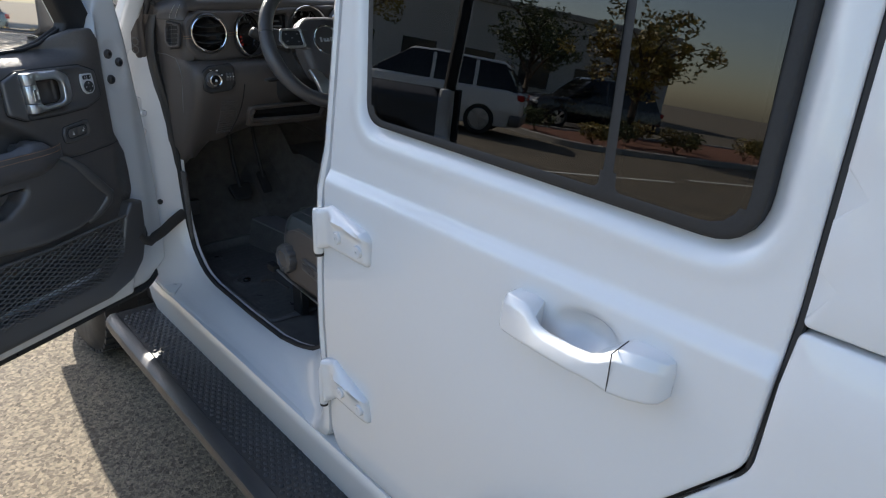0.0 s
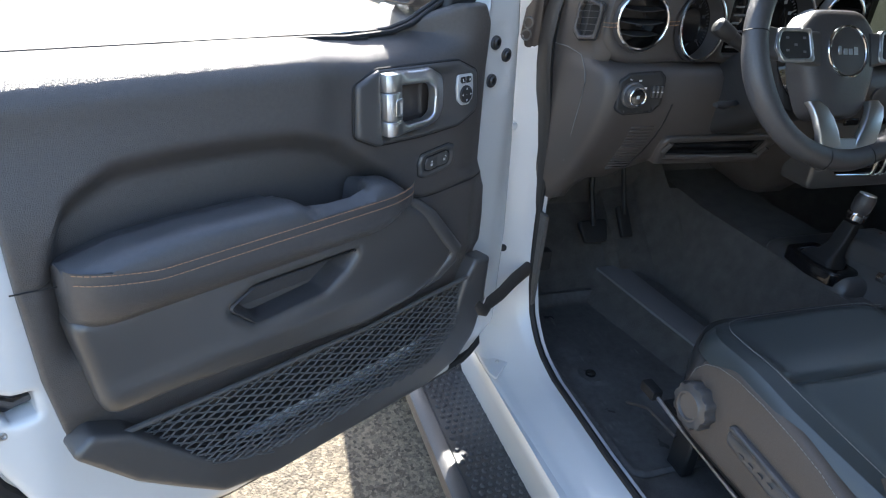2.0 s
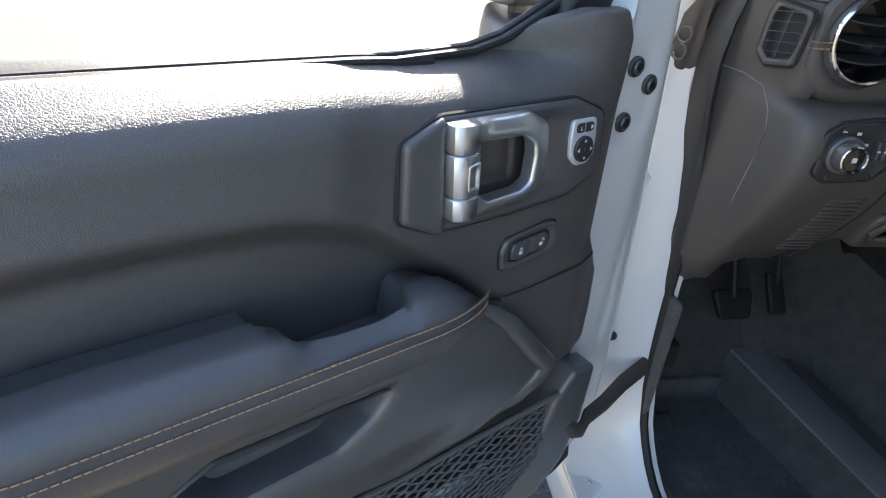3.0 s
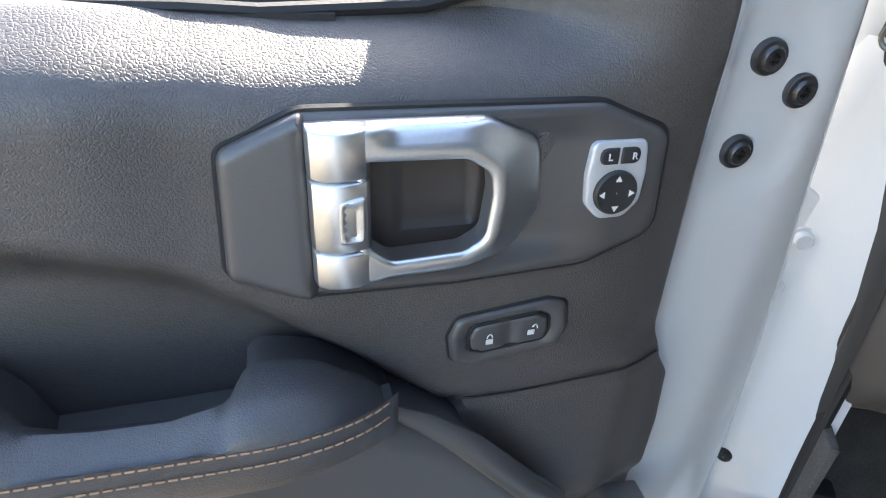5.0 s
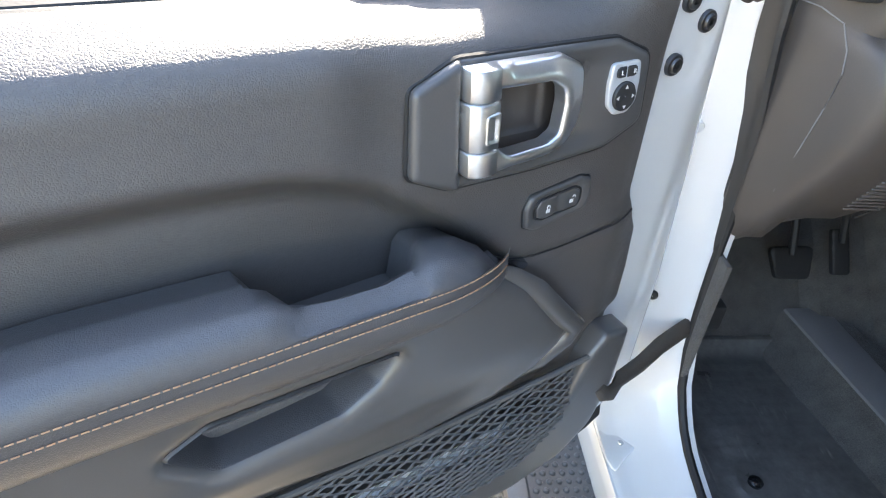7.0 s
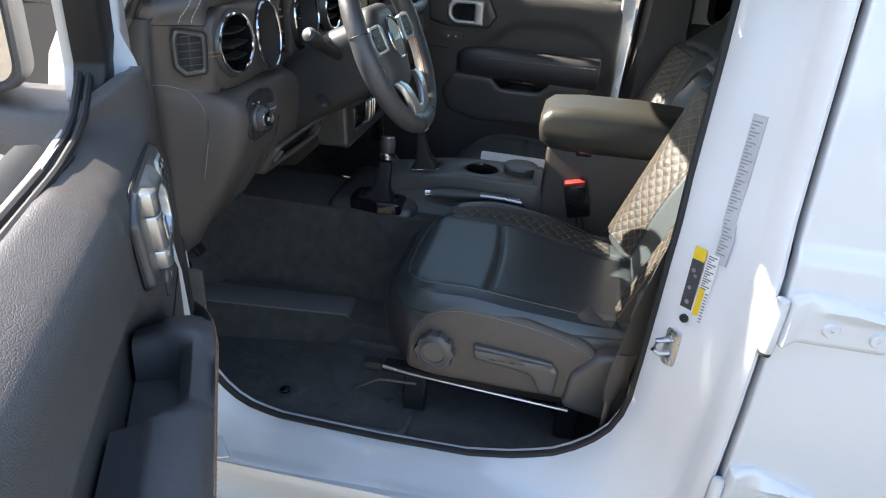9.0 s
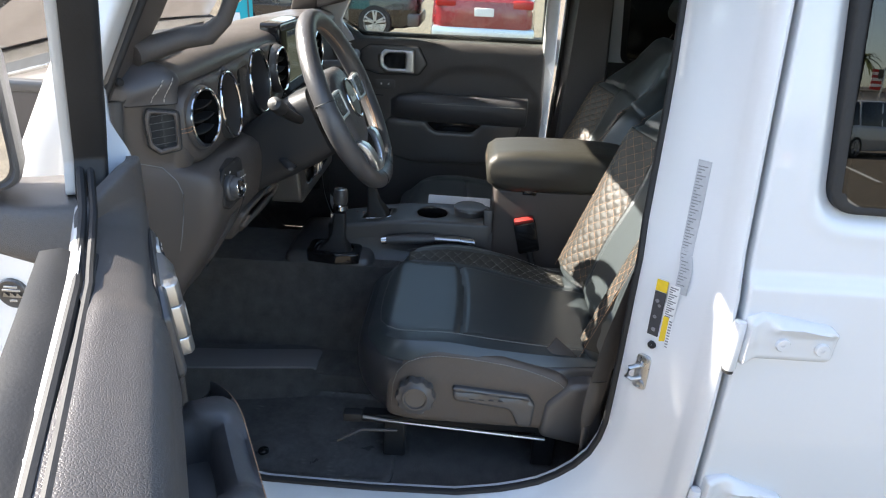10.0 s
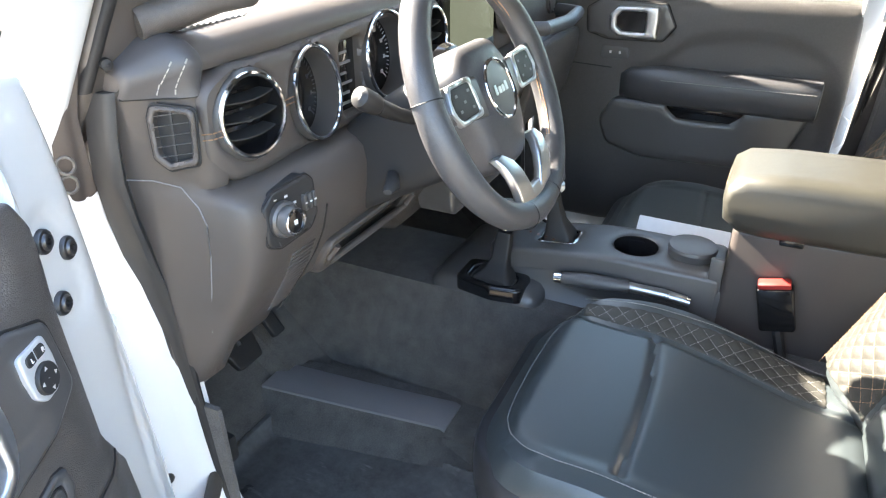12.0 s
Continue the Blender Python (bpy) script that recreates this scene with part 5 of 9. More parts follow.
# door mirror: arm, housing, glass
b = B()
add_loft(b, [[(0.155 + p * k - 0.03 * min(1, max(0, -v * 8)), v, 1.298 + q * k + zz) for p, q in rounded([(-0.085, -0.05), (0.085, -0.045), (0.07, 0.028), (-0.075, 0.028)], 0.02, 4)] for v, k, zz in ((0.012, 1.05, 0.0), (-0.04, 1.0, 0.0), (-0.10, 0.8, 0.01), (-0.13, 0.55, 0.02))])
add_loft(b, [[(0.12 + p * k, v, zz + q * k) for p, q in rounded([(-0.04, -0.02), (0.04, -0.02), (0.035, 0.02), (-0.04, 0.02)], 0.015, 3)] for v, zz, k in ((-0.085, 1.32, 1.0), (-0.10, 1.35, 0.95), (-0.115, 1.385, 1.1))])
mir = dpart("mirror_arm", b, TRIM, None, "black mirror arm")
MIRM = Matrix.Translation((0.145, -0.168, 1.438)) @ Matrix.Rotation(radians(-2.5), 4, "Y")
b = B()
ro = rounded([(-0.128, -0.098, 0.03), (0.128, -0.098, 0.03), (0.128, 0.092, 0.04), (-0.128, 0.092, 0.04)], 0.03, 6)
add_loft(b, [[MIRM @ Vector((x, y * k, z * k)) for y, z in ro] for x, k in ((-0.075, 0.5), (-0.06, 0.80), (-0.02, 0.98), (0.03, 1.0), (0.042, 0.985), (0.045, 0.955), (0.036, 0.93))], caps=True)
dpart("mirror_housing", b, TRIM, mir, "black grained mirror housing")
b = B()
rin = [(y * 0.91, z * 0.90) for y, z in ro]
add_sheet(b, rin, lambda a, c, h: MIRM @ Vector((0.0385 + h, a, c)), None, 0.002, 0.2, (), 0)
dpart("mirror_glass", b, MIRROR, mir, "door mirror glass")

# check strap between door and body
b = B()
pts = [DM @ Vector(p) for p in ((0.125, 0.112, 0.800), (0.108, 0.113, 0.778), (0.085, 0.108, 0.766))] + [Vector(p) for p in ((-0.018, 0.930, 0.764), (0.020, 0.955, 0.768), (0.060, 0.985, 0.778), (0.105, 1.010, 0.790), (0.140, 1.030, 0.797), (0.170, 1.045, 0.797))]
add_tube(b, pts, [0.010, 0.013, 0.015, 0.015, 0.016, 0.017, 0.017, 0.017, 0.016], 10, flat=0.40, up=(0.3, -0.9, 0.3))
solo("check_strap", b, WEB, "black fabric check strap between door and body", "strap")
b = B()
add_box(b, (0.128, 1.022, 0.772), (0.172, 1.050, 0.822), 0.006)
solo("strap_anchor", b, RUBBER, "black strap slot on the hinge pillar", "bracket")

# small fittings on the pillar and sill
SILL = thing("sill_clip", Matrix.Translation((0.03, 0.93, 0.585)), "small white seam tab with a screw on the sill", "clip")
b = B()
add_sheet(b, rounded([(0.005, 1.005), (0.045, 0.965), (0.055, 0.94), (0.028, 0.918), (0.012, 0.90), (0.004, 0.93)], 0.006), lambda a, c, h: Vector((a, c, 0.5735 + a * 0.28 + h)), None, 0.003, 0.01, (), 0.002)
part("tab", b, PAINT, SILL)
b = B()
add_lathe(b, [(0.0005, 0.002), (0.004, 0.002), (0.005, 0)], Matrix.Translation((0.033, 0.952, 0.584)), 12)
part("screw", b, BARE, SILL)
leaf = thing("hinge_leaf", Matrix.Translation((0.04, 1.06, 1.085)), "white painted door hinge leaf with two bolt heads on the pillar", "hinge")
b = B()
add_sheet(b, rounded([(0.018, 1.165), (0.056, 1.150, 0.02), (0.060, 1.115, 0.015), (0.050, 1.040, 0.02), (0.022, 1.025), (0.010, 1.09)], 0.012, 5), lambda a, c, h: Vector((a, 1.060 - h, c)), None, 0.012, 0.010, (), 0.004)
part("leaf_plate", b, PAINT, leaf)
for x, z in ((0.044, 1.110), (0.036, 1.056)):
    b = B()
    add_lathe(b, [(0.0005, 0.008), (0.0070, 0.008), (0.0085, 0.006), (0.0090, 0.002), (0.0120, 0.0015), (0.0120, -0.003)], pose(x, 1.059, z, 90, 0, 0), 18)
    part("bolt_head", b, PAINT, leaf)
b = B()
add_lathe(b, [(0.0005, 0.014), (0.005, 0.014), (0.0085, 0.010), (0.009, 0.004), (0.007, 0.0)], pose(0.054, 1.047, 0.832, 80, 0, -20), 14)
solo("bump_stop", b, RUBBER, "small black rubber bump stop on the pillar", "bump stop")

# broad dark seal from the windshield hinge down the dash's end to the strap
b = B()
EDGE = [(1.388, 0.086, 0.112), (1.34, 0.076, 0.099), (1.29, 0.070, 0.095), (1.24, 0.073, 0.100), (1.19, 0.080, 0.109), (1.14, 0.089, 0.118), (1.05, 0.098, 0.117), (0.935, 0.105, 0.119)]
rg = []
for z, x0, x1 in EDGE:
    rg.append([(x0, 1.048, z), (x0 + 0.001, 1.022, z), (x0 + 0.006, 1.014, z), (x0 + 0.45 * (x1 - x0), 1.012, z), (x1 - 0.007, 1.019, z), (x1 - 0.002, 1.026, z), (x1 + 0.004, 1.030, z), (x1 + 0.02, 1.050, z)])
add_loft(b, rg)
pair("pillar_edge_seal", b, WINTRIM, car, "broad dark rubber seal beside the dash end")
b = B()
add_loft(b, [[(x0, 1.050, z), (x0 + 0.002, 1.024, z), (x0 + 0.012, 1.022, z), (x0 + 0.030, 1.036, z), (x0 + 0.034, 1.052, z)] for z, x0 in ((0.932, 0.106), (0.87, 0.107), (0.82, 0.108), (0.77, 0.110))])
pair("kick_edge", b, RUBBER, car, "black kick panel edge")

# ---- cabin floor and tunnel ----
b = B()
FL = [(0.125, 0.60), (0.14, 0.565), (0.20, 0.556), (0.49, 0.556), (0.505, 0.575), (0.515, 0.592), (0.62, 0.604), (0.645, 0.64), (0.665, 0.74), (0.70, 0.83), (0.93, 0.83), (0.965, 0.74), (0.985, 0.64), (1.01, 0.604), (1.11, 0.592), (1.12, 0.556), (1.43, 0.556), (1.49, 0.565), (1.505, 0.60)]


def floor_z(y, z):
    return z + max(0.0, y - 1.17) * 0.95 * (1 if z < 0.82 else 0.1)


add_loft(b, [[(x, y, floor_z(y, z)) for x, z in FL] for y in (-1.7, -0.2, 0.2, 0.6, 0.9, 1.03, 1.17, 1.28, 1.40)], closed=False)
solo("floor", b, CARPET, "black carpeted car floor", "floor", kind="structure")
b = B()
add_box(b, (0.05, 1.39, 0.55), (2 * XC - 0.05, 1.42, 1.36), 0.005)
for x0 in (0.115, 2 * XC - 0.125):
    add_box(b, (x0, 1.036, 0.93), (x0 + 0.01, 1.40, 1.34), 0.003)
    add_box(b, (x0, 0.985, 0.60), (x0 + 0.01, 1.40, 0.93), 0.003)
solo("firewall", b, CARPET, "black carpeted firewall and kick panels", "firewall", kind="structure")
b = B()
LEDGE = [(0.825, 0.522, 0.606, 0.606), (0.835, 0.521, 0.605, 0.612), (1.03, 0.486, 0.570, 0.621), (1.235, 0.449, 0.538, 0.632)]
add_loft(b, [[(x0, y, z - 0.006), (x0 + 0.001, y, z - 0.001), (x0 + 0.004, y, z), (x1 - 0.004, y, z + 0.002), (x1 - 0.001, y, z + 0.001), (x1, y, z - 0.004)] for y, x0, x1, z in LEDGE])
solo("tunnel_ledge", b, LEDGE_GREY, "smooth dark grey plastic ledge beside the tunnel", "trim", kind="structure")
b = B()
add_loft(b, [[(x0 - 0.075, y, 0.555), (x0 - 0.012, y, z - 0.022), (x0 + 0.002, y, z - 0.005), (x1 - 0.002, y, z - 0.003), (x1 + 0.03, y, z - 0.004), (x1 + 0.06, y, 0.555)] for y, x0, x1, z in [(0.70, 0.545, 0.628, 0.561)] + LEDGE])
solo("floor_ridge", b, CARPET, "carpeted ridge of the floor under the ledge", "floor", kind="structure")

# floor mat with raised rim, ribs and a fixing ring
MATT = thing("floor_mat", Matrix.Translation((0.32, 0.8, 0.557)), "scuffed black rubber floor mat with dust marks", "floor mat")
b = B()
mo = rounded([(0.165, 0.58, 0.04), (0.485, 0.58, 0.03), (0.490, 1.02, 0.03), (0.47, 1.20, 0.05), (0.20, 1.20, 0.06), (0.160, 0.98, 0.05)], 0.03, 5)


def mat_top(a, c):
    k = seg_dist(a, c, mo + mo[:1])
    h = 0.006 * math.exp(-((k - 0.010) / 0.006) ** 2)
    if k > 0.03:
        h += 0.0007 * smooth(math.sin(c * 260), 0.3, 0.8)
    r_ = math.hypot(a - 0.245, c - 0.885)
    h += 0.004 * math.exp(-((r_ - 0.030) / 0.005) ** 2)
    if max(abs(a - 0.255) - 0.035, abs(c - 0.975) - 0.028) < 0.0:
        h += 0.0025
    return h


add_sheet(b, mo, lambda a, c, h: Vector((a, c, 0.562 + h + max(0.0, c - 1.17) * 0.95)), mat_top, 0.004, 0.009, (), 0.003, False)
part("mat", b, MAT_RUBBER, MATT)
b = B()
add_lathe(b, [(0.012, 0.0), (0.012, 0.006), (0.008, 0.009), (0.0005, 0.009)], Matrix.Translation((0.245, 0.885, 0.562)), 16)
part("mat_clip", b, GLOSS, MATT)

# ---- dashboard ----
dash = thing("dashboard", Matrix.Translation((XC, 1.1, 1.2)), "black padded dashboard with round chrome vents and stitched ends", "dashboard")
DP = [(1.41, 1.345), (1.25, 1.400), (1.10, 1.434), (1.02, 1.441), (0.985, 1.440), (0.962, 1.434), (0.948, 1.424), (0.944, 1.412), (0.948, 1.404), (0.952, 1.394), (0.938, 1.33), (0.936, 1.278), (0.940, 1.268), (0.924, 1.264), (0.908, 1.260), (0.896, 1.250), (0.891, 1.225), (0.893, 1.190), (0.902, 1.155), (0.920, 1.115), (0.948, 1.070), (0.978, 1.020), (1.01, 0.965), (1.05, 0.925), (1.10, 0.915), (1.40, 0.95)]
END = [(1.41, 1.345), (1.25, 1.390), (1.10, 1.412), (1.04, 1.412), (1.022, 1.410), (1.012, 1.406), (1.006, 1.402), (1.004, 1.396), (1.008, 1.388), (1.016, 1.378), (1.026, 1.335), (1.028, 1.290), (1.028, 1.280), (1.028, 1.268), (1.028, 1.255), (1.028, 1.240), (1.028, 1.215), (1.028, 1.180), (1.028, 1.145), (1.028, 1.105), (1.028, 1.060), (1.029, 1.010), (1.032, 0.960), (1.05, 0.930), (1.10, 0.915), (1.40, 0.95)]
ROUND = [(0.098, 1.0), (0.104, 0.88), (0.110, 0.76), (0.118, 0.60), (0.126, 0.42), (0.134, 0.22), (0.142, 0.09), (0.150, 0.03), (0.165, 0.0), (0.19, 0.0)]
ZLOW = [(0.10, 0.90), (0.14, 0.925), (0.20, 0.995), (0.29, 1.035), (0.36, 1.048), (0.62, 1.05), (0.70, 0.96), (0.74, 0.90)]


def lower_edge(x, y, z):
    """The dash's face stops above the footwell and turns forward."""
    zm = lin(min(x, 2 * XC - x), ZLOW)
    return (x, y, z) if z > zm else (x, y + 0.6 * (zm - z), zm)


def dash_face(z):
    return lin(-z, [(-1.225, 0.891), (-1.190, 0.893), (-1.155, 0.902), (-1.115, 0.920), (-1.070, 0.948), (-1.020, 0.978)])


rg = []
ENDS = [(x, k, -0.006 if k == 1.0 else 0.0) for x, k in ROUND]
for x, k, dz in ENDS + [(x, 0, 0) for x in (0.23, 0.29, 0.36, 0.5, 0.62, 0.70, 0.74, XC, 1.2)] + [(2 * XC - x, k, dz) for x, k, dz in ENDS[::-1]]:
    bow = 0.02 * math.exp(-((x - 0.42) / 0.16) ** 2)
    cave = 0.060 if 0.17 < x < 0.75 else 0.0
    rg.append([lower_edge(x, (cave if 9 <= i <= 11 else 0.0) + p[0] + (e[0] - p[0]) * k, p[1] + (e[1] - p[1]) * k + (bow * 0.3 if 2 <= i <= 7 else 0)) for i, (p, e) in enumerate(zip(DP, END))])
b = B()
add_loft(b, rg)
body = part("dash_body", b, DASH, dash, "black grained dash moulding", angle=45)
# padded, stitched cover of the near end
def end_section(x, lift):
    """The dash's outline at x, from the top down to the pad's lower seam."""
    k = lin(x, ROUND)
    line = [(p[0] + (e[0] - p[0]) * k, p[1] + (e[1] - p[1]) * k) for p, e in zip(DP[3:11], END[3:11])]
    (ya, za), (yc, zc) = line[-2:]
    f = (za - 1.379) / (za - zc)
    line[-1] = (ya + (yc - ya) * f, 1.379)
    return [(x, y - lift * smooth(-z, -1.42, -1.40), z + lift * smooth(z, 1.385, 1.42)) for y, z in line]


def on_pad(x, z):
    line = end_section(x, 0.0055)
    for (_, ya, za), (_, yc, zc) in zip(line, line[1:]):
        if zc <= z <= za:
            return Vector((x, ya + (yc - ya) * (za - z) / max(za - zc, 1e-6), z))
    return Vector(line[-1])


b = B()
add_loft(b, [end_section(0.0985, 0.0)] + [end_section(x, 0.0045) for x in (0.101, 0.104, 0.110, 0.118, 0.126, 0.134, 0.142, 0.150, 0.158)] + [end_section(0.164, 0.0)], closed=False)
pad = part("stitched_pad", b, PAD, dash, "smooth leather-wrapped end pad", angle=70)
b = B()
for dx in (0.0, 0.0105):
    add_stitches(b, [on_pad(x + dx, z) for x, z in ((0.1225, 1.383), (0.1235, 1.390), (0.125, 1.397), (0.1265, 1.403), (0.128, 1.408), (0.130, 1.413), (0.133, 1.418))], 0.0075, 0.0056, 0.0009)
tagged(part("stitching", b, THREAD_PALE, pad, "double row of pale stitching"), kind="stuff")
b = B()
add_tube(b, [Vector(end_section(x, 0.002)[-1]) for x in (0.100, 0.104, 0.110, 0.118, 0.126, 0.134, 0.142, 0.150, 0.158)], 0.0017, 6)
part("pad_seam", b, RUBBER, pad, "dark seam under the pad")
b = B()
for dz in (0.0, -0.007):
    add_stitches(b, [(0.1435, 0.945, 1.336 + dz), (0.150, 0.934, 1.337 + dz), (0.160, 0.9300, 1.338 + dz)], 0.0065, 0.005, 0.0008)
    add_stitches(b, [(0.264, 0.9300, 1.343 + dz), (0.295, 0.9300, 1.345 + dz)], 0.0065, 0.005, 0.0008)
tagged(part("stitching", b, THREAD_TAN, body, "tan stitching across the cluster"), kind="stuff")

b = B()
add_sheet(b, [(y - 0.001, z) for y, z in END[7:23]] + [(1.06, 0.99), (1.06, 1.36)], lambda a, c, h: Vector((0.0965 - h, a, c)), None, 0.006, 0.02, (), 0.003)
part("dash_end_seal", b, WINTRIM, dash, "black rubber edging of the dash end")

# speaker grille on top
b = B()
so = rounded([(0.175, 0.985), (0.30, 0.985), (0.31, 1.10), (0.18, 1.10)], 0.02)
add_sheet(b, so, lambda a, c, h: Vector((a, c, 1.443 - max(0, c - 1.02) * 0.06 + h)), lambda a, c: 0.0022 * smooth(math.sin((a * 0.9 + c * 0.35) * 700), -0.2, 0.5), 0.004, 0.0035, (), 0.002, False)
part("speaker_grille", b, TRIM_SMOOTH, dash, "ribbed black speaker grille")
# defrost edge at the pillar
b = B()
add_box(b, (0.092, 1.03, 1.395), (0.112, 1.35, 1.415), 0.006)
part("dash_edge", b, TRIM_SMOOTH, dash)


def facing(p, n, up=(0, 0, 1)):
    """A frame at p whose z looks along n."""
    n = Vector(n).normalized()
    x = Vector(up).cross(n).normalized()
    y = n.cross(x)
    return Matrix(((x.x, y.x, n.x, p[0]), (x.y, y.y, n.y, p[1]), (x.z, y.z, n.z, p[2]), (0, 0, 0, 1)))


def round_vent(p, n, r, owner):
    m = facing(p, n)
    bm = B()
    add_lathe(bm, [(r * 1.16, -0.012), (r * 1.14, -0.002), (r * 1.06, 0.003), (r * 1.02, 0.002)], m, 40)
    rim_ = part("vent_bezel", bm, TRIM_SMOOTH, owner)
    bm = B()
    add_tube(bm, [m @ Vector((r * math.cos(q), r * math.sin(q), 0.004)) for q in [2 * math.pi * i / 44 for i in range(44)]], 0.0032, 8, True, up=n)
    part("chrome_ring", bm, CHROME, rim_, "chrome ring")
    bm = B()
    add_lathe(bm, [(r * 0.99, 0.002), (r * 0.97, -0.01), (r * 0.93, -0.035), (0.001, -0.035)], m, 36)
    part("vent_bowl", bm, GLOSS, rim_)
    for k in (-0.55, -0.12, 0.34):
        bm = B()
        w = r * 0.93 * math.sqrt(1 - k * k)
        rows = []
        for i in range(9):
            x = -w + 2 * w * i / 8
            dz = -0.004 + 0.003 * (1 - (x / w) ** 2)
            rows.append([m @ Vector((x, k * r + 0.0009 + (x / w) ** 2 * 0.005, dz)), m @ Vector((x, k * r - 0.0009 + (x / w) ** 2 * 0.005, dz)), m @ Vector((x, k * r + 0.004, dz - 0.022)), m @ Vector((x, k * r + 0.007, dz - 0.022))])
        add_loft(bm, rows)
        part("vent_slat", bm, WINTRIM, rim_)
    bm = B()
    add_box(bm, (-0.004, -0.010, -0.016), (0.004, -0.002, -0.004), 0.002, 2, m)
    part("vent_tab", bm, WINTRIM, rim_)
    return rim_


round_vent((0.212, 0.929, 1.343), (-0.12, -1, 0.04), 0.049, dash)
round_vent((0.667, 0.915, 1.360), (-0.02, -1, 0.04), 0.049, dash)
round_vent((1.035, 0.910, 1.362), (0.0, -1, 0.04), 0.049, dash)
round_vent((1.43, 0.94, 1.343), (0.1, -1, 0.04), 0.046, dash)
# raised pod round the driver's vent and the cluster
b = B()
po = rounded([(0.142, 1.300, 0.04), (0.148, 1.385, 0.045), (0.19, 1.405, 0.04), (0.30, 1.405, 0.05), (0.62, 1.420, 0.05), (0.735, 1.415, 0.03), (0.740, 1.280, 0.03), (0.60, 1.270, 0.04), (0.43, 1.268, 0.05), (0.30, 1.268, 0.03), (0.22, 1.262, 0.05), (0.172, 1.268, 0.04)], 0.03, 5)
holes = [ellipse(0.0515, 0.0515, 36, 0.212, 1.343), ellipse(0.0515, 0.064, 40, 0.345, 1.337), rounded([(0.414, 1.286), (0.470, 1.286), (0.472, 1.394), (0.414, 1.390)], 0.008), ellipse(0.070, 0.070, 40, 0.545, 1.349), ellipse(0.054, 0.054, 36, 0.667, 1.360)]
add_sheet(b, po, lambda a, c, h: Vector((a, 0.9315 - h - 0.003 * smooth(a, 0.5, 0.66) + 0.005 * smooth(-a, -0.18, -0.145), c)), None, 0.04, 0.012, holes, 0.012)
part("cluster_surround", b, DASH, dash, "smooth black instrument surround")


def gauge(p, r, lit, wide=1.0):
    m = facing(p, (0, -1, 0.10)) @ Matrix.Diagonal((wide, 1, 1, 1))
    bm = B()
    add_lathe(bm, [(r * 1.0, -0.03), (r * 1.0, 0.006), (r * 1.03, 0.012), (r * 1.08, 0.010), (r * 1.09, -0.004)], m, 44)
    gz = part("gauge_hood", bm, TRIM_SMOOTH, dash)
    bm = B()
    add_tube(bm, [m @ Vector((r * 1.035 * math.cos(q), r * 1.035 * math.sin(q), 0.012)) for q in [2 * math.pi * i / 48 for i in range(48)]], 0.0032, 8, True, up=(0, -1, 0.1))
    part("chrome_ring", bm, CHROME, gz, "chrome gauge ring")
    bm = B()
    add_lathe(bm, [(r, -0.029), (0.001, -0.029)], m, 36)
    add_lathe(bm, [(r * 0.55, -0.028), (r * 0.5, -0.022), (0.001, -0.022)], m, 30)
    part("gauge_face", bm, GLOSS, gz, "black dial")
    bm = B()
    for i in range(41):
        q = radians(225 - 270 * i / 40)
        l = 0.012 if i % 5 == 0 else 0.006
        add_box(bm, (r * 0.93 - l, -0.0007 if i % 5 else -0.0012, -0.0285), (r * 0.93, 0.0007 if i % 5 else 0.0012, -0.0280), 0, 1, m @ Matrix.Rotation(q, 4, "Z"))
    for i in range(9):
        q = radians(225 - 270 * i / 8)
        add_box(bm, (-0.004, -0.003, 0), (0.004, 0.003, 0.0004), 0, 1, m @ Matrix.Translation((r * 0.68 * math.cos(q), r * 0.68 * math.sin(q), -0.0285)))
    part("dial_marks", bm, DARK_PRINT if lit else LABEL, gz, "dial marks")
    bm = B()
    add_box(bm, (r * 0.45, -0.0009, -0.0215), (r * 0.8, 0.0009, -0.0195), 0, 1, m @ Matrix.Rotation(radians(215), 4, "Z"))
    if lit:
        add_box(bm, (-0.030, -0.032, -0.0215), (-0.020, -0.026, -0.0205), 0, 1, m)
        add_box(bm, (-0.03, -0.01, -0.0215), (-0.024, -0.004, -0.0205), 0, 1, m)
    part("needle", bm, LIT_RED, gz, "red lit needle and warning lamps")


gauge((0.345, 0.938, 1.337), 0.060, True, 0.80)
gauge((0.545, 0.940, 1.349), 0.065, False)
b = B()
add_box(b, (0.418, 0.948, 1.285), (0.472, 0.956, 1.392), 0.006)
cl = part("cluster_screen", b, GLOSS, dash, "dark info display between the dials")
b = B()
for i in range(6):
    add_box(b, (0.428, 0.9465, 1.296 + i * 0.015), (0.428 + (0.034, 0.022, 0.03, 0.016, 0.028, 0.02)[i], 0.948, 1.300 + i * 0.015), 0, 1)
part("display_marks", b, GREY_PRINT, cl)

# outer air vent at the dash end
VM = facing((0.1215, 0.9620, 1.3395), (-0.870, -0.470, 0.150)) @ Matrix.Diagonal((0.84, 0.96, 1, 1))
vo = rounded([(-0.030, -0.026, 0.008), (-0.012, -0.040, 0.006), (0.027, -0.034, 0.006), (0.030, 0.030, 0.008), (-0.026, 0.036, 0.008), (-0.032, 0.02, 0.006)], 0.006, 4)
vi = [(x * 0.76, y * 0.80) for x, y in vo]
b = B()
add_plate(b, vo, VM @ Matrix.Translation((0, 0, 0.0062)), 0.016, 0.003, 0.008, [vi])
ve = part("side_vent", b, DASH, dash, "slatted black side vent")
b = B()
add_tube(b, [VM @ Vector((x * 1.05, y * 1.04, -0.0005)) for x, y in densify(vo, 0.006)], 0.0016, 6, True, up=(-0.87, -0.47, 0.15))
part("vent_gap", b, RUBBER, ve, "dark gap round the vent")
b = B()
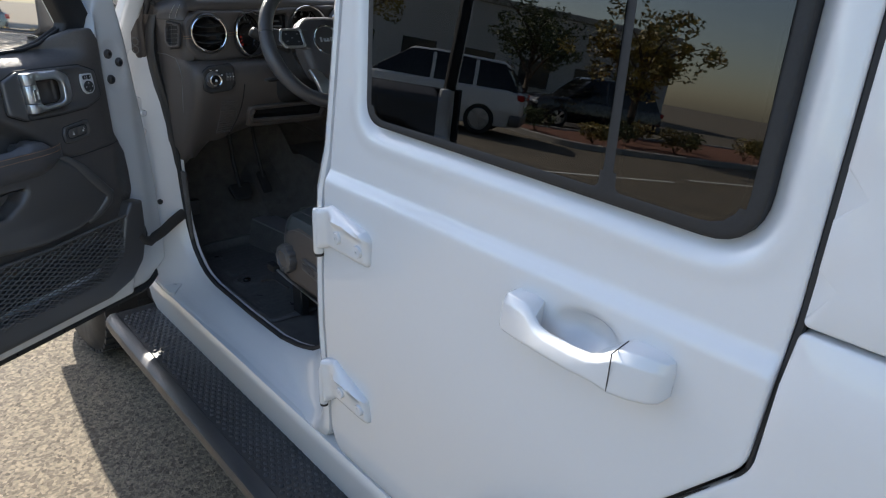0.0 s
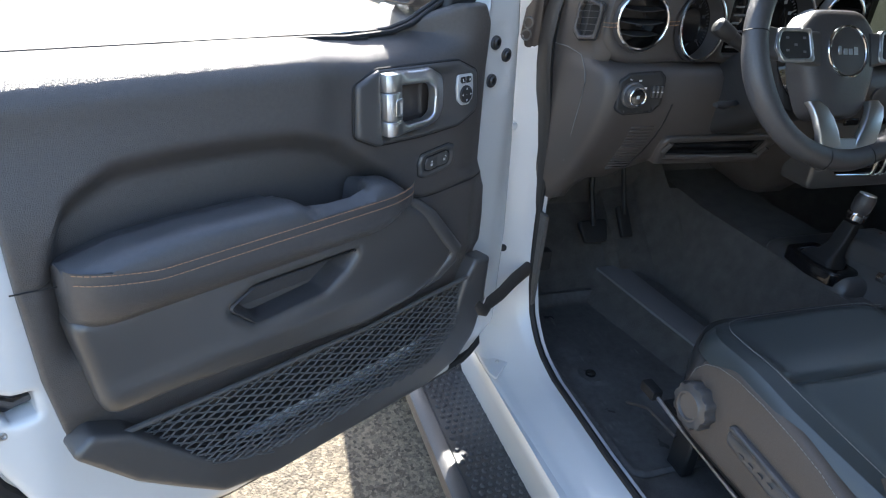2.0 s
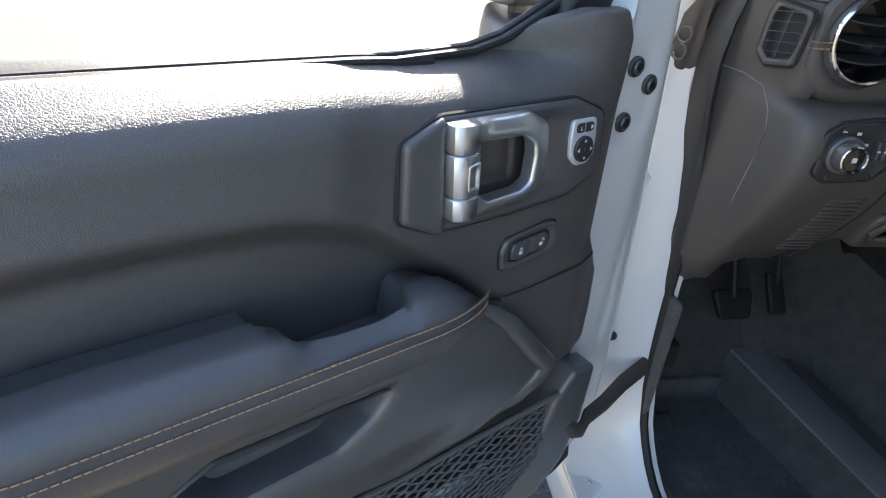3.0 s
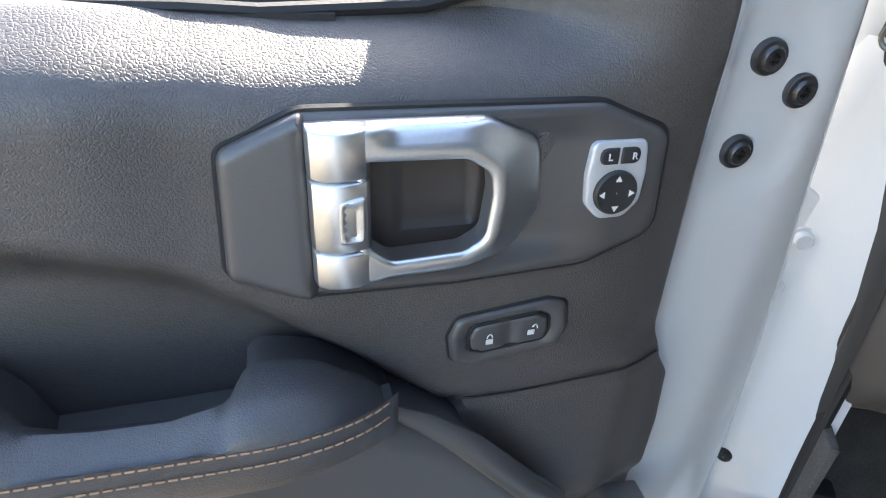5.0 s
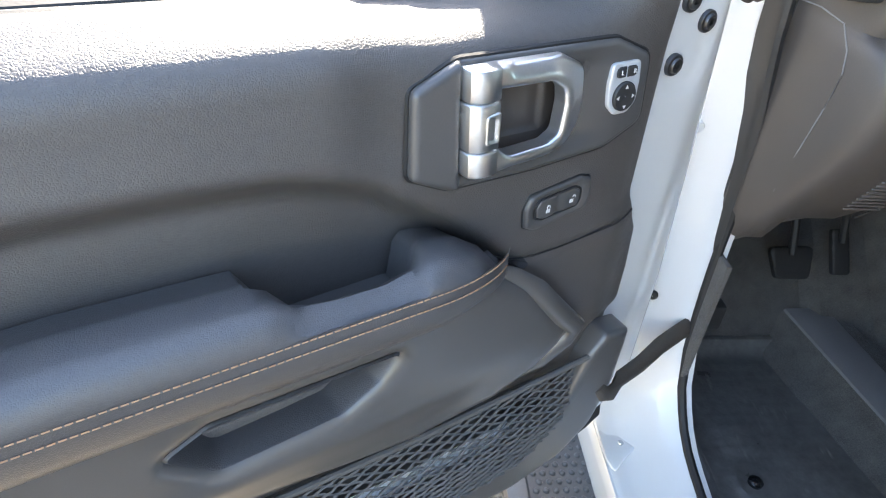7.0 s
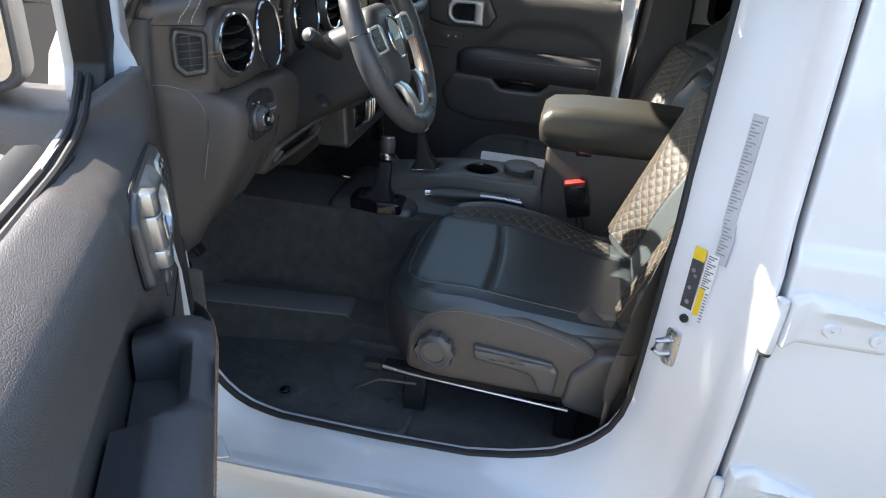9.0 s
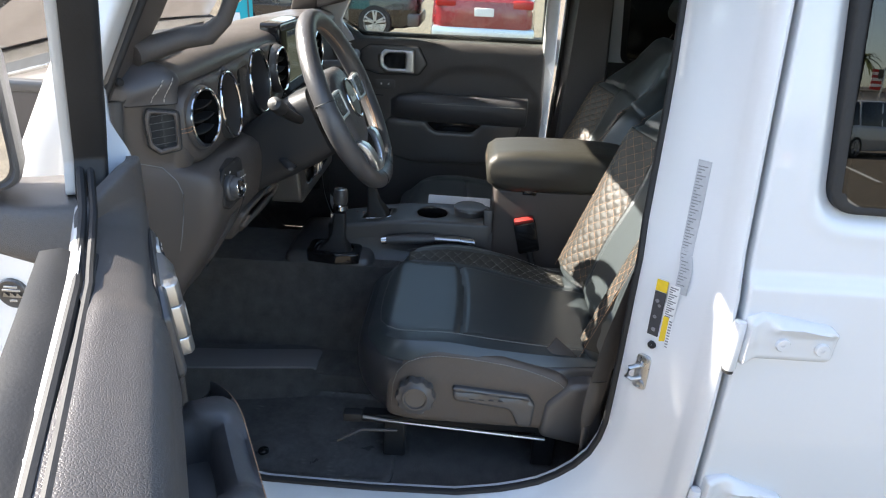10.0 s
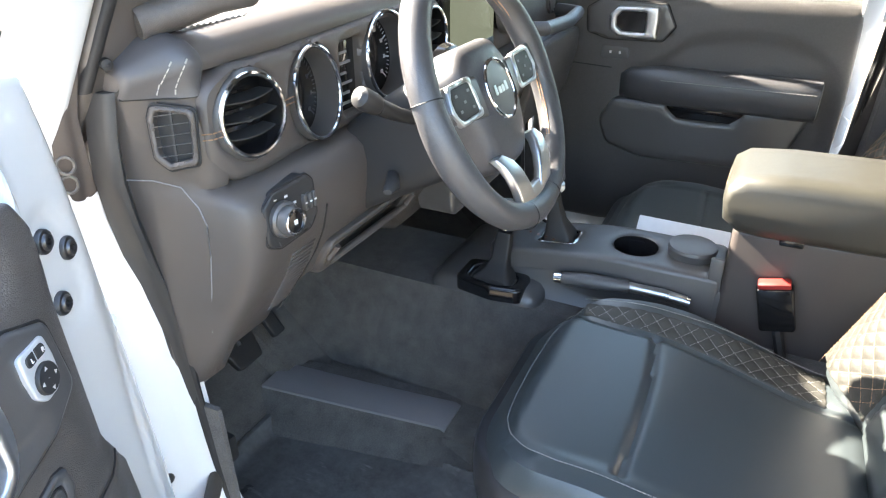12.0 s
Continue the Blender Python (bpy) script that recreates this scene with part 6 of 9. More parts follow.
add_plate(b, [(x * 0.86, y * 0.86) for x, y in vo], VM @ Matrix.Translation((0, 0, -0.0068)), 0.003, 0, 0.03)
part("vent_back", b, RUBBER, ve)
for i in range(5):
    b = B()
    y0 = -0.022 + i * 0.0118
    add_box(b, (-0.024, y0 - 0.0005, 0.003), (0.023, y0 + 0.0005, 0.0054), 0.0003, 1, VM @ Matrix.Rotation(radians(6), 4, "Z"))
    part("vent_slat", b, CONSOLE, ve)
b = B()
add_box(b, (-0.002, -0.03, 0.003), (0.001, 0.028, 0.0046), 0, 1, VM)
part("vent_bar", b, WINTRIM, ve)

# headlight switch
HM = facing((0.212, 0.890, 1.222), (-0.10, -1, 0.06))
b = B()
ho = rounded([(-0.046, -0.030, 0.01), (-0.026, -0.040, 0.01), (0.030, -0.034, 0.012), (0.046, -0.018, 0.01), (0.046, 0.030, 0.012), (0.034, 0.040, 0.01), (-0.026, 0.034, 0.01), (-0.046, 0.020, 0.01)], 0.01, 4)
add_plate(b, ho, HM @ Matrix.Translation((0, 0, 0.004)), 0.022, 0.004, 0.012, top=lambda a, c: -0.003 * smooth(0.036 - max(abs(a), abs(c) * 1.15), 0, 0.004))
hs = part("headlight_switch", b, WINTRIM, dash, "black headlight switch plate with a chrome-ringed knob")
KM = HM @ Matrix.Translation((-0.016, -0.003, 0.003))
b = B()
add_tube(b, [HM @ Vector((x * 1.01, y * 1.01, 0.000)) for x, y in densify(ho, 0.008)], 0.002, 6, True, up=(0, -1, 0))
part("plate_gasket", b, RUBBER, hs)
b = B()
add_lathe(b, [(0.0235, -0.002), (0.0235, 0.006), (0.021, 0.009), (0.0195, 0.009), (0.0185, 0.020), (0.0165, 0.0225)], KM, 32)
kn = part("switch_knob", b, TRIM_SMOOTH, hs)
b = B()
add_lathe(b, [(0.0172, 0.0205), (0.0172, 0.0232), (0.0155, 0.0240), (0.0135, 0.0232), (0.0135, 0.0210)], KM, 32)
part("knob_ring", b, CHROME, kn, "chrome knob ring")
b = B()
add_lathe(b, [(0.0138, 0.0215), (0.0005, 0.0220)], KM, 24)
part("knob_cap", b, GLOSS, kn)
b = B()
for i in range(4):
    q = radians(140 - 38 * i)
    add_box(b, (-0.0028, -0.0018, 0), (0.0028, 0.0018, 0.0005), 0, 1, KM @ Matrix.Translation((0.0285 * math.cos(q), 0.0285 * math.sin(q), -0.002)))
tagged(part("switch_marks", b, WHITE_PRINT, hs), kind="stuff")
b = B()
add_box(b, (-0.003, -0.003, 0.0222), (0.003, 0.003, 0.0226), 0, 1, KM)
part("knob_mark", b, WHITE_PRINT, hs)
for i in range(3):
    b = B()
    add_box(b, (0.0215 + i * 0.0085, -0.011, 0.0), (0.0270 + i * 0.0085, 0.011, 0.0125), 0.002, 2, HM @ Matrix.Translation((0, 0.004, -0.005)))
    part("dimmer_wheel", b, TRIM_SMOOTH, hs)
    b = B()
    add_box(b, (0.0225 + i * 0.0085, -0.001, 0.011), (0.0260 + i * 0.0085, 0.001, 0.0132), 0, 1, HM @ Matrix.Translation((0, 0.004, -0.005)))
    part("wheel_mark", b, WHITE_PRINT, hs)

# knee panel under the column with an open tray, ribbed side
b = B()
ko = rounded([(0.302, 1.130), (0.600, 1.130), (0.60, 1.050), (0.318, 1.056)], 0.02)
add_sheet(b, ko, lambda a, c, h: Vector((a, dash_face(c) - 0.014 - h, c)), None, 0.03, 0.012, [rounded([(0.325, 1.114), (0.580, 1.114), (0.575, 1.066), (0.335, 1.072)], 0.012)], 0.008)
tray = part("knee_tray", b, DASH, dash, "black open tray below the column")
b = B()
add_tube(b, [(x, dash_face(z) - 0.016, z) for x, z in ((0.322, 1.118), (0.318, 1.096), (0.326, 1.082), (0.45, 1.076), (0.575, 1.072), (0.585, 1.095))], 0.006, 8)
part("tray_lip", b, DASH, tray)
# flat black sheet for the tray's shaded depth; the dash behind it is solid
b = B()
add_sheet(b, rounded([(0.32, 1.118), (0.585, 1.118), (0.58, 1.06), (0.33, 1.066)], 0.01), lambda a, c, h: Vector((a, dash_face(c) - 0.002 - h, c)), None, 0.002, 0.03, (), 0)
part("tray_shade", b, GLOSS, tray)
b = B()
for i in range(15):
    z = 1.045 + i * 0.0075
    add_box(b, (0.220, dash_face(z) - 0.0035, z), (0.272, dash_face(z) + 0.004, z + 0.0035), 0.001, 1)
tagged(part("grille_ribs", b, DASH, dash, "fine ribbed lower grille"), kind="stuff")

b = B()
add_tube(b, [(x, dash_face(z) - 0.0012, z) for x, z in ((0.292, 1.200), (0.289, 1.165), (0.286, 1.13), (0.280, 1.09), (0.268, 1.05), (0.255, 1.025))], 0.0016, 5)
part("panel_seam", b, RUBBER, dash)

# fine joint of the access panel in the dash end
b = B()
add_tube(b, [(0.0960, 1.0275, 1.2840), (0.1110, 1.0030, 1.2820), (0.1255, 0.9750, 1.2730), (0.1254, 0.9525, 1.2508), (0.1262, 0.9450, 1.2274), (0.1258, 0.9488, 1.1864), (0.1255, 0.9570, 1.1428), (0.1300, 0.9780, 1.0600)], 0.0009, 5)
part("access_panel_joint", b, GREY_PRINT, dash, "thin pale joint of the end panel")

# centre controls: screen, knobs, switch bank
b = B()
so_ = rounded([(0.735, 1.272), (0.740, 1.455), (0.985, 1.455), (0.990, 1.272)], 0.012)
add_sheet(b, so_, lambda a, c, h: Vector((a, 0.925 - h - (c - 1.27) * -0.05, c)), None, 0.05, 0.03, (), 0.006)
scr = part("touch_screen", b, GLOSS, dash, "touch screen in a gloss black frame")
b = B()
add_box(b, (0.758, 0.921, 1.302), (0.968, 0.9235, 1.436), 0, 1, Matrix.Translation((0, 0.0, 0)))
part("screen_glass", b, SCREEN, scr, "lit map display")
b = B()
add_box(b, (0.758, 0.9195, 1.290), (0.968, 0.9225, 1.312), 0, 1)
part("screen_bar", b, SCREEN_DARK, scr)
b = B()
add_box(b, (0.758, 0.9195, 1.424), (0.968, 0.9225, 1.436), 0, 1)
part("screen_bar", b, SCREEN_DARK, scr)
b = B()
add_sheet(b, rounded([(0.705, 1.000), (0.725, 1.262), (1.10, 1.262), (1.12, 1.000)], 0.02), lambda a, c, h: Vector((a, 0.915 - (1.262 - c) * 0.10 - h, c)), None, 0.08, 0.03, (), 0.008)
st = part("centre_panel", b, TRIM_SMOOTH, dash, "black centre control panel")
for x in (0.815, 0.944, 1.075):
    b = B()
    m = facing((x, 0.908, 1.210), (0, -1, 0.05))
    add_lathe(b, [(0.026, 0.0), (0.026, 0.008), (0.022, 0.010), (0.020, 0.022), (0.0005, 0.023)], m, 28)
    k_ = part("climate_knob", b, TRIM_SMOOTH, st)
    b = B()
    add_tube(b, [m @ Vector((0.0235 * math.cos(q), 0.0235 * math.sin(q), 0.010)) for q in [2 * math.pi * i / 28 for i in range(28)]], 0.002, 6, True, up=(0, -1, 0))
    part("knob_ring", b, CHROME, k_)
for i in range(4):
    b = B()
    add_box(b, (0.855 + i * 0.045 if i < 1 else 0.980 + (i - 1) * 0.022, 0.900, 1.195), (0.89 + i * 0.045 if i < 1 else 0.998 + (i - 1) * 0.022, 0.908, 1.225), 0.002, 1)
    part("climate_key", b, GLOSS, st)
for i in range(7):
    b = B()
    add_box(b, (0.76 + i * 0.048, 0.898, 1.145), (0.80 + i * 0.048, 0.905, 1.162), 0.003, 1)
    part("climate_key", b, GLOSS, st)
b = B()
add_box(b, (0.775, 0.890, 1.028), (1.035, 0.905, 1.095), 0.008)
sb = part("window_switch_bank", b, GLOSS, st, "window switch bank with chrome bars")
for x in (0.880, 0.905, 0.925):
    b = B()
    add_box(b, (x, 0.880, 1.030), (x + 0.008, 0.892, 1.092), 0.003, 2)
    part("chrome_bar", b, CHROME, sb, "chrome divider bar")
b = B()
add_tube(b, [(0.780, 0.889, 1.034), (0.90, 0.889, 1.030), (1.03, 0.889, 1.034)], 0.002, 6)
part("chrome_line", b, CHROME, sb)
# glove box side with a grab bar
b = B()
add_sheet(b, rounded([(1.11, 1.06), (1.11, 1.26), (1.48, 1.26), (1.48, 1.08)], 0.02), lambda a, c, h: Vector((a, 0.866 + (1.20 - c) * 0.25 * (1 if c < 1.2 else 0) - h, c)), None, 0.02, 0.04, (), 0.008)
part("glove_box", b, TRIM, dash, "black glove box lid")
b = B()
add_tube(b, [(1.14, 0.93, 1.30), (1.16, 0.865, 1.30), (1.30, 0.850, 1.298), (1.44, 0.865, 1.30), (1.47, 0.93, 1.30)], 0.017, 10)
part("grab_bar", b, VINYL, dash, "padded passenger grab bar")
for i in range(4):
    b = B()
    add_box(b, (1.12, 0.945, 1.330 + i * 0.018), (1.40, 0.950, 1.332 + i * 0.018), 0, 1)
    part("dash_line", b, TRIM_SMOOTH, dash)

# ---- steering column and wheel ----
TS, TC = math.sin(radians(25)), math.cos(radians(25))
WC = Vector((0.466, 0.720, 1.332))
WM = Matrix(((1, 0, 0, WC.x), (0, TS, -TC, WC.y), (0, TC, TS, WC.z), (0, 0, 0, 1)))
col = thing("steering_column", Matrix.Translation((0.466, 0.85, 1.28)), "black steering column shroud with control stalks", "steering column")
b = B()
co = rounded([(-0.075, -0.075, 0.04), (0.075, -0.075, 0.04), (0.068, 0.062, 0.04), (-0.068, 0.062, 0.04)], 0.04, 6)
add_loft(b, [[WM @ Vector((x * k, y * k * 1.08 + dy - 0.006, z)) for x, y in co] for z, k, dy in ((-0.052, 0.80, 0.0), (-0.060, 0.98, 0.0), (-0.10, 1.02, -0.003), (-0.16, 0.98, -0.010), (-0.24, 0.90, -0.02), (-0.30, 0.85, -0.03))])
part("column_shroud", b, WINTRIM, col, "dark column shroud")
b = B()
add_lathe(b, [(0.085, -0.050), (0.088, -0.044), (0.080, -0.036), (0.05, -0.034)], WM, 36)
part("column_ring", b, GLOSS, col)
b = B()
add_tube(b, [(0.405, 0.805, 1.300), (0.360, 0.812, 1.318), (0.322, 0.820, 1.338)], [0.009, 0.010, 0.012], 10)
sk = part("turn_stalk", b, WINTRIM, col, "turn signal stalk")
b = B()
add_tube(b, [(0.324, 0.819, 1.336), (0.318, 0.821, 1.341), (0.300, 0.825, 1.352), (0.292, 0.826, 1.357), (0.289, 0.827, 1.359)], [0.010, 0.014, 0.015, 0.0135, 0.007], 14)
part("stalk_tip", b, WINTRIM, sk, "grey ribbed stalk tip")
b = B()
add_tube(b, [(0.525, 0.805, 1.300), (0.575, 0.815, 1.330), (0.61, 0.82, 1.350)], [0.009, 0.010, 0.014], 10)
part("wiper_stalk", b, TRIM_SMOOTH, col)
b = B()
add_tube(b, [(0.405, 0.85, 1.215), (0.36, 0.825, 1.218), (0.335, 0.812, 1.221), (0.318, 0.808, 1.222)], [0.008, 0.010, 0.012, 0.006], 10, flat=0.6)
part("tilt_lever", b, WINTRIM, col, "column tilt lever")

sw_ = thing("steering_wheel", Matrix.Translation(WC), "black leather steering wheel with silver spokes and stitching", "steering wheel")
b = B()
RR = 0.178
pts = []
for i in range(72):
    q = 2 * math.pi * i / 72
    pts.append(WM @ Vector((RR * 1.03 * math.cos(q), RR * (1.0 if math.sin(q) > -0.9 else 0.99) * math.sin(q), 0.004)))
rad = [0.0195 + 0.0022 * math.exp(-((math.degrees(2 * math.pi * i / 72) % 180 - 15) / 18) ** 2) for i in range(72)]
add_tube(b, pts, rad, 14, True, flat=1.0, up=WM.to_3x3() @ Vector((0, 0, 1)))
part("rim", b, VINYL, sw_, "leather-wrapped rim")
b = B()
for a0, a1 in ((20, 82), (98, 160), (-40, 18), (162, 220)):
    arcp = [WM @ Vector(((RR * 1.03 - 0.0190) * math.cos(radians(t)), (RR - 0.0190) * math.sin(radians(t)), 0.007)) for t in range(a0, a1, 2)]
    add_stitches(b, arcp, 0.006, 0.0048, 0.0011)
    add_stitches(b, [p + WM.to_3x3() @ Vector((0, 0, -0.004)) for p in arcp], 0.006, 0.0048, 0.0011)
tagged(part("stitching", b, THREAD_TAN, sw_, "tan cross stitching on the rim"), kind="stuff")
for q in (10, 170, 255, 285):
    b = B()
    c_, s_ = math.cos(radians(q)), math.sin(radians(q))
    add_tube(b, [WM @ Vector((RR * 1.03 * c_ + 0.0201 * math.cos(t) * c_, RR * s_ + 0.0201 * math.cos(t) * s_, 0.004 + 0.0201 * math.sin(t))) for t in [2 * math.pi * i / 16 for i in range(16)]], 0.0008, 4, True)
    part("rim_seam", b, RUBBER, sw_)
b = B()
hub = [(x * 1.16, y * 1.14) for x, y in rounded([(-0.070, 0.038, 0.03), (-0.045, 0.066, 0.03), (0.045, 0.066, 0.03), (0.070, 0.038, 0.03), (0.068, -0.020, 0.03), (0.048, -0.092, 0.03), (-0.048, -0.092, 0.03), (-0.068, -0.020, 0.03)], 0.03, 5)]
add_plate(b, hub, WM @ Matrix.Translation((0, 0, 0.004)), 0.045, 0.016, 0.012, top=lambda a, c: 0.012 * (1 - (a / 0.08) ** 2 - (c / 0.09) ** 2))
hb = part("airbag_cover", b, VINYL, sw_, "black grained airbag cover")
b = B()
add_tube(b, [WM @ Vector((0.041 * math.cos(t), 0.041 * math.sin(t) + 0.002, 0.0150)) for t in [2 * math.pi * i / 40 for i in range(40)]], 0.0028, 8, True, up=WM.to_3x3() @ Vector((0, 0, 1)))
part("emblem_ring", b, CHROME, hb, "chrome emblem ring")
b = B()
add_lathe(b, [(0.040, 0.012), (0.040, 0.0150), (0.001, 0.0165)], WM @ Matrix.Translation((0, 0.002, 0)), 32)
part("emblem_disc", b, TRIM_SMOOTH, hb)
b = B()
for x0, w, h0 in ((-0.023, 0.007, 0.014), (-0.012, 0.009, 0.010), (-0.001, 0.009, 0.010), (0.011, 0.009, 0.013)):
    add_box(b, (x0, -0.004, 0.0160), (x0 + w, -0.004 + h0, 0.0175), 0.0008, 1, WM)
part("emblem_bars", b, SATIN, hb, "plain silver emblem bars")
for sgn in (-1, 1):
    b = B()
    add_loft(b, [[WM @ Vector((sgn * x, y0 + yy * k, z + zz)) for yy, zz in rounded([(-0.026, -0.008), (0.026, -0.008), (0.026, 0.008), (-0.026, 0.008)], 0.006, 3)] for x, y0, k, z in ((0.055, 0.006, 1.1, 0.004), (0.10, 0.010, 1.0, 0.004), (0.14, 0.014, 0.95, 0.002), (0.172, 0.018, 0.95, 0.004))])
    sp = part("spoke", b, TRIM_SMOOTH, sw_)
    b = B()
    bo = rounded([(0.070, -0.016, 0.008), (0.076, 0.038, 0.008), (0.142, 0.038, 0.012), (0.152, 0.006, 0.01), (0.136, -0.016, 0.008)], 0.01, 4)
    bi = rounded([(0.078, -0.010, 0.006), (0.082, 0.032, 0.006), (0.137, 0.032, 0.008), (0.144, 0.006, 0.008), (0.131, -0.010, 0.006)], 0.008, 4)
    add_sheet(b, bo, lambda a, c, h: WM @ Vector((sgn * a, c, 0.015 + h)), None, 0.008, 0.012, [bi], 0.002)
    part("spoke_bezel", b, SATIN, sp, "satin silver button surround")
    b = B()
    add_sheet(b, bi, lambda a, c, h: WM @ Vector((sgn * a, c, 0.0135 + h)), lambda a, c: -0.001 * math.exp(-((a - 0.10) / 0.003) ** 2), 0.004, 0.01, (), 0.002)
    part("spoke_buttons", b, WINTRIM, sp, "gloss black button pad")
    b = B()
    for x, y in ((0.092, 0.022), (0.092, 0.000), (0.110, 0.011), (0.127, 0.022), (0.127, 0.002)):
        add_box(b, (sgn * x - 0.003, y - 0.0018, 0.0138), (sgn * x + 0.003, y + 0.0018, 0.0145), 0, 1, WM)
    part("button_marks", b, GREY_PRINT, sp)
    # lower spoke leg
    b = B()
    add_loft(b, [[WM @ Vector((sgn * x + p, y + 0, z + q)) for p, q in rounded([(-0.019 * k, -0.007), (0.019 * k, -0.007), (0.019 * k, 0.007), (-0.019 * k, 0.007)], 0.004, 3)] for x, y, z, k in ((0.066, -0.078, 0.002, 0.60), (0.062, -0.090, 0.010, 0.85), (0.055, -0.108, 0.013, 1.0), (0.047, -0.128, 0.012, 1.1), (0.040, -0.147, 0.008, 1.2), (0.034, -0.163, 0.004, 1.2))])
    part("lower_spoke", b, SATIN, sw_, "satin silver lower spoke")
b = B()
add_loft(b, [[WM @ Vector((x, -0.150 + yy, 0.007 + zz)) for yy, zz in rounded([(-0.017, -0.006), (0.010, -0.006), (0.010, 0.006), (-0.017, 0.006)], 0.004, 3)] for x in (-0.040, 0, 0.040)])
part("spoke_bridge", b, SATIN, sw_, "satin silver bridge between the lower spokes")
b = B()
add_lathe(b, [(0.045, -0.05), (0.045, 0.0), (0.02, 0.005)], WM, 24)
part("hub_back", b, RUBBER, sw_)

# ---- pedals ----
pd = thing("brake_pedal", Matrix.Translation((0.415, 1.235, 0.75)), "black rubber brake pedal on a dark arm", "pedal")
b = B()
pm = facing((0.415, 1.232, 0.752), (0, -0.8, 0.6))
add_plate(b, rounded([(-0.045, 0.030), (0.045, 0.032), (0.036, -0.032), (-0.032, -0.032)], 0.012), pm, 0.012, 0.004, 0.012, top=lambda a, c: 0.0015 * smooth(math.sin(a * 500), 0.2, 0.7))
part("pad", b, RUBBER, pd)
b = B()
add_tube(b, [(0.415, 1.242, 0.762), (0.418, 1.29, 0.85), (0.42, 1.32, 1.02)], 0.008, 8)
part("arm", b, RUBBER, pd)
pd = thing("accelerator_pedal", Matrix.Translation((0.52, 1.255, 0.755)), "narrow black accelerator pedal", "pedal")
b = B()
pm = facing((0.520, 1.250, 0.765), (0, -0.8, 0.6))
add_plate(b, rounded([(-0.018, 0.045), (0.018, 0.045), (0.020, -0.045), (-0.016, -0.045)], 0.008), pm, 0.012, 0.004, 0.012)
part("pad", b, RUBBER, pd)
b = B()
add_tube(b, [(0.52, 1.26, 0.78), (0.52, 1.31, 0.90), (0.52, 1.33, 1.0)], 0.007, 8)
part("arm", b, RUBBER, pd)

# grab handle on the windshield pillar
gh = thing("pillar_grab_handle", Matrix.Translation((0.15, 0.95, 1.47)), "dark padded grab handle on the windshield pillar", "grab handle")
b = B()
add_tube(b, [(0.135, 1.005, 1.455), (0.175, 0.990, 1.462), (0.200, 0.945, 1.478), (0.205, 0.905, 1.485), (0.203, 0.875, 1.51), (0.197, 0.855, 1.55), (0.185, 0.835, 1.62), (0.165, 0.84, 1.66), (0.145, 0.86, 1.68)], [0.020, 0.020, 0.018, 0.017, 0.013, 0.012, 0.012, 0.014, 0.016], 12)
part("handle", b, TRIM, gh)
for dx in (-0.2,):
    b = B()
    add_tube(b, [(2 * XC - p[0], p[1], p[2]) for p in ((0.135, 1.005, 1.455), (0.175, 0.990, 1.462), (0.205, 0.905, 1.485), (0.197, 0.855, 1.55), (0.185, 0.835, 1.62), (0.145, 0.86, 1.68))], 0.015, 10)
    solo("pillar_grab_handle", b, TRIM, "dark padded grab handle on the far windshield pillar", "grab handle")
# sun visors
for x0 in (0.22, 0.92):
    b = B()
    add_box(b, (x0, 0.615, 1.735), (x0 + 0.46, 0.775, 1.755), 0.008, 2)
    solo("sun_visor", b, HEADLINER, "grey fabric sun visor folded up at the header", "sun visor", group="sun visors")

# ---- seats: built about x = 0, then set at each side ----
def quilt(a, c, pitch=0.030):
    """Diamond stitching: puffed pads between narrow creases."""
    p, q = (1.2 * a + c) / pitch, (1.2 * a - c) / pitch
    d = min(abs(p - round(p)), abs(q - round(q))) * pitch * 0.68
    return 0.0020 * (1 - math.exp(-(d / 0.0034) ** 2)) - 0.0010


def quilt_lines(lo, hi, c0, c1, pitch=0.030):
    """The stitch lines of the diamonds, kept to a band between lo(c) and hi(c)."""
    runs = []
    for sg_ in (1, -1):
        for n_ in range(-30, 60):
            run = []
            for q in range(61):
                a = 0.06 + q * 0.003
                c = sg_ * (n_ * pitch - 1.2 * a)
                if c0 < c < c1 and lo(c) < a < hi(c):
                    run.append((a, c))
            if len(run) > 2:
                runs.append(run)
    return runs



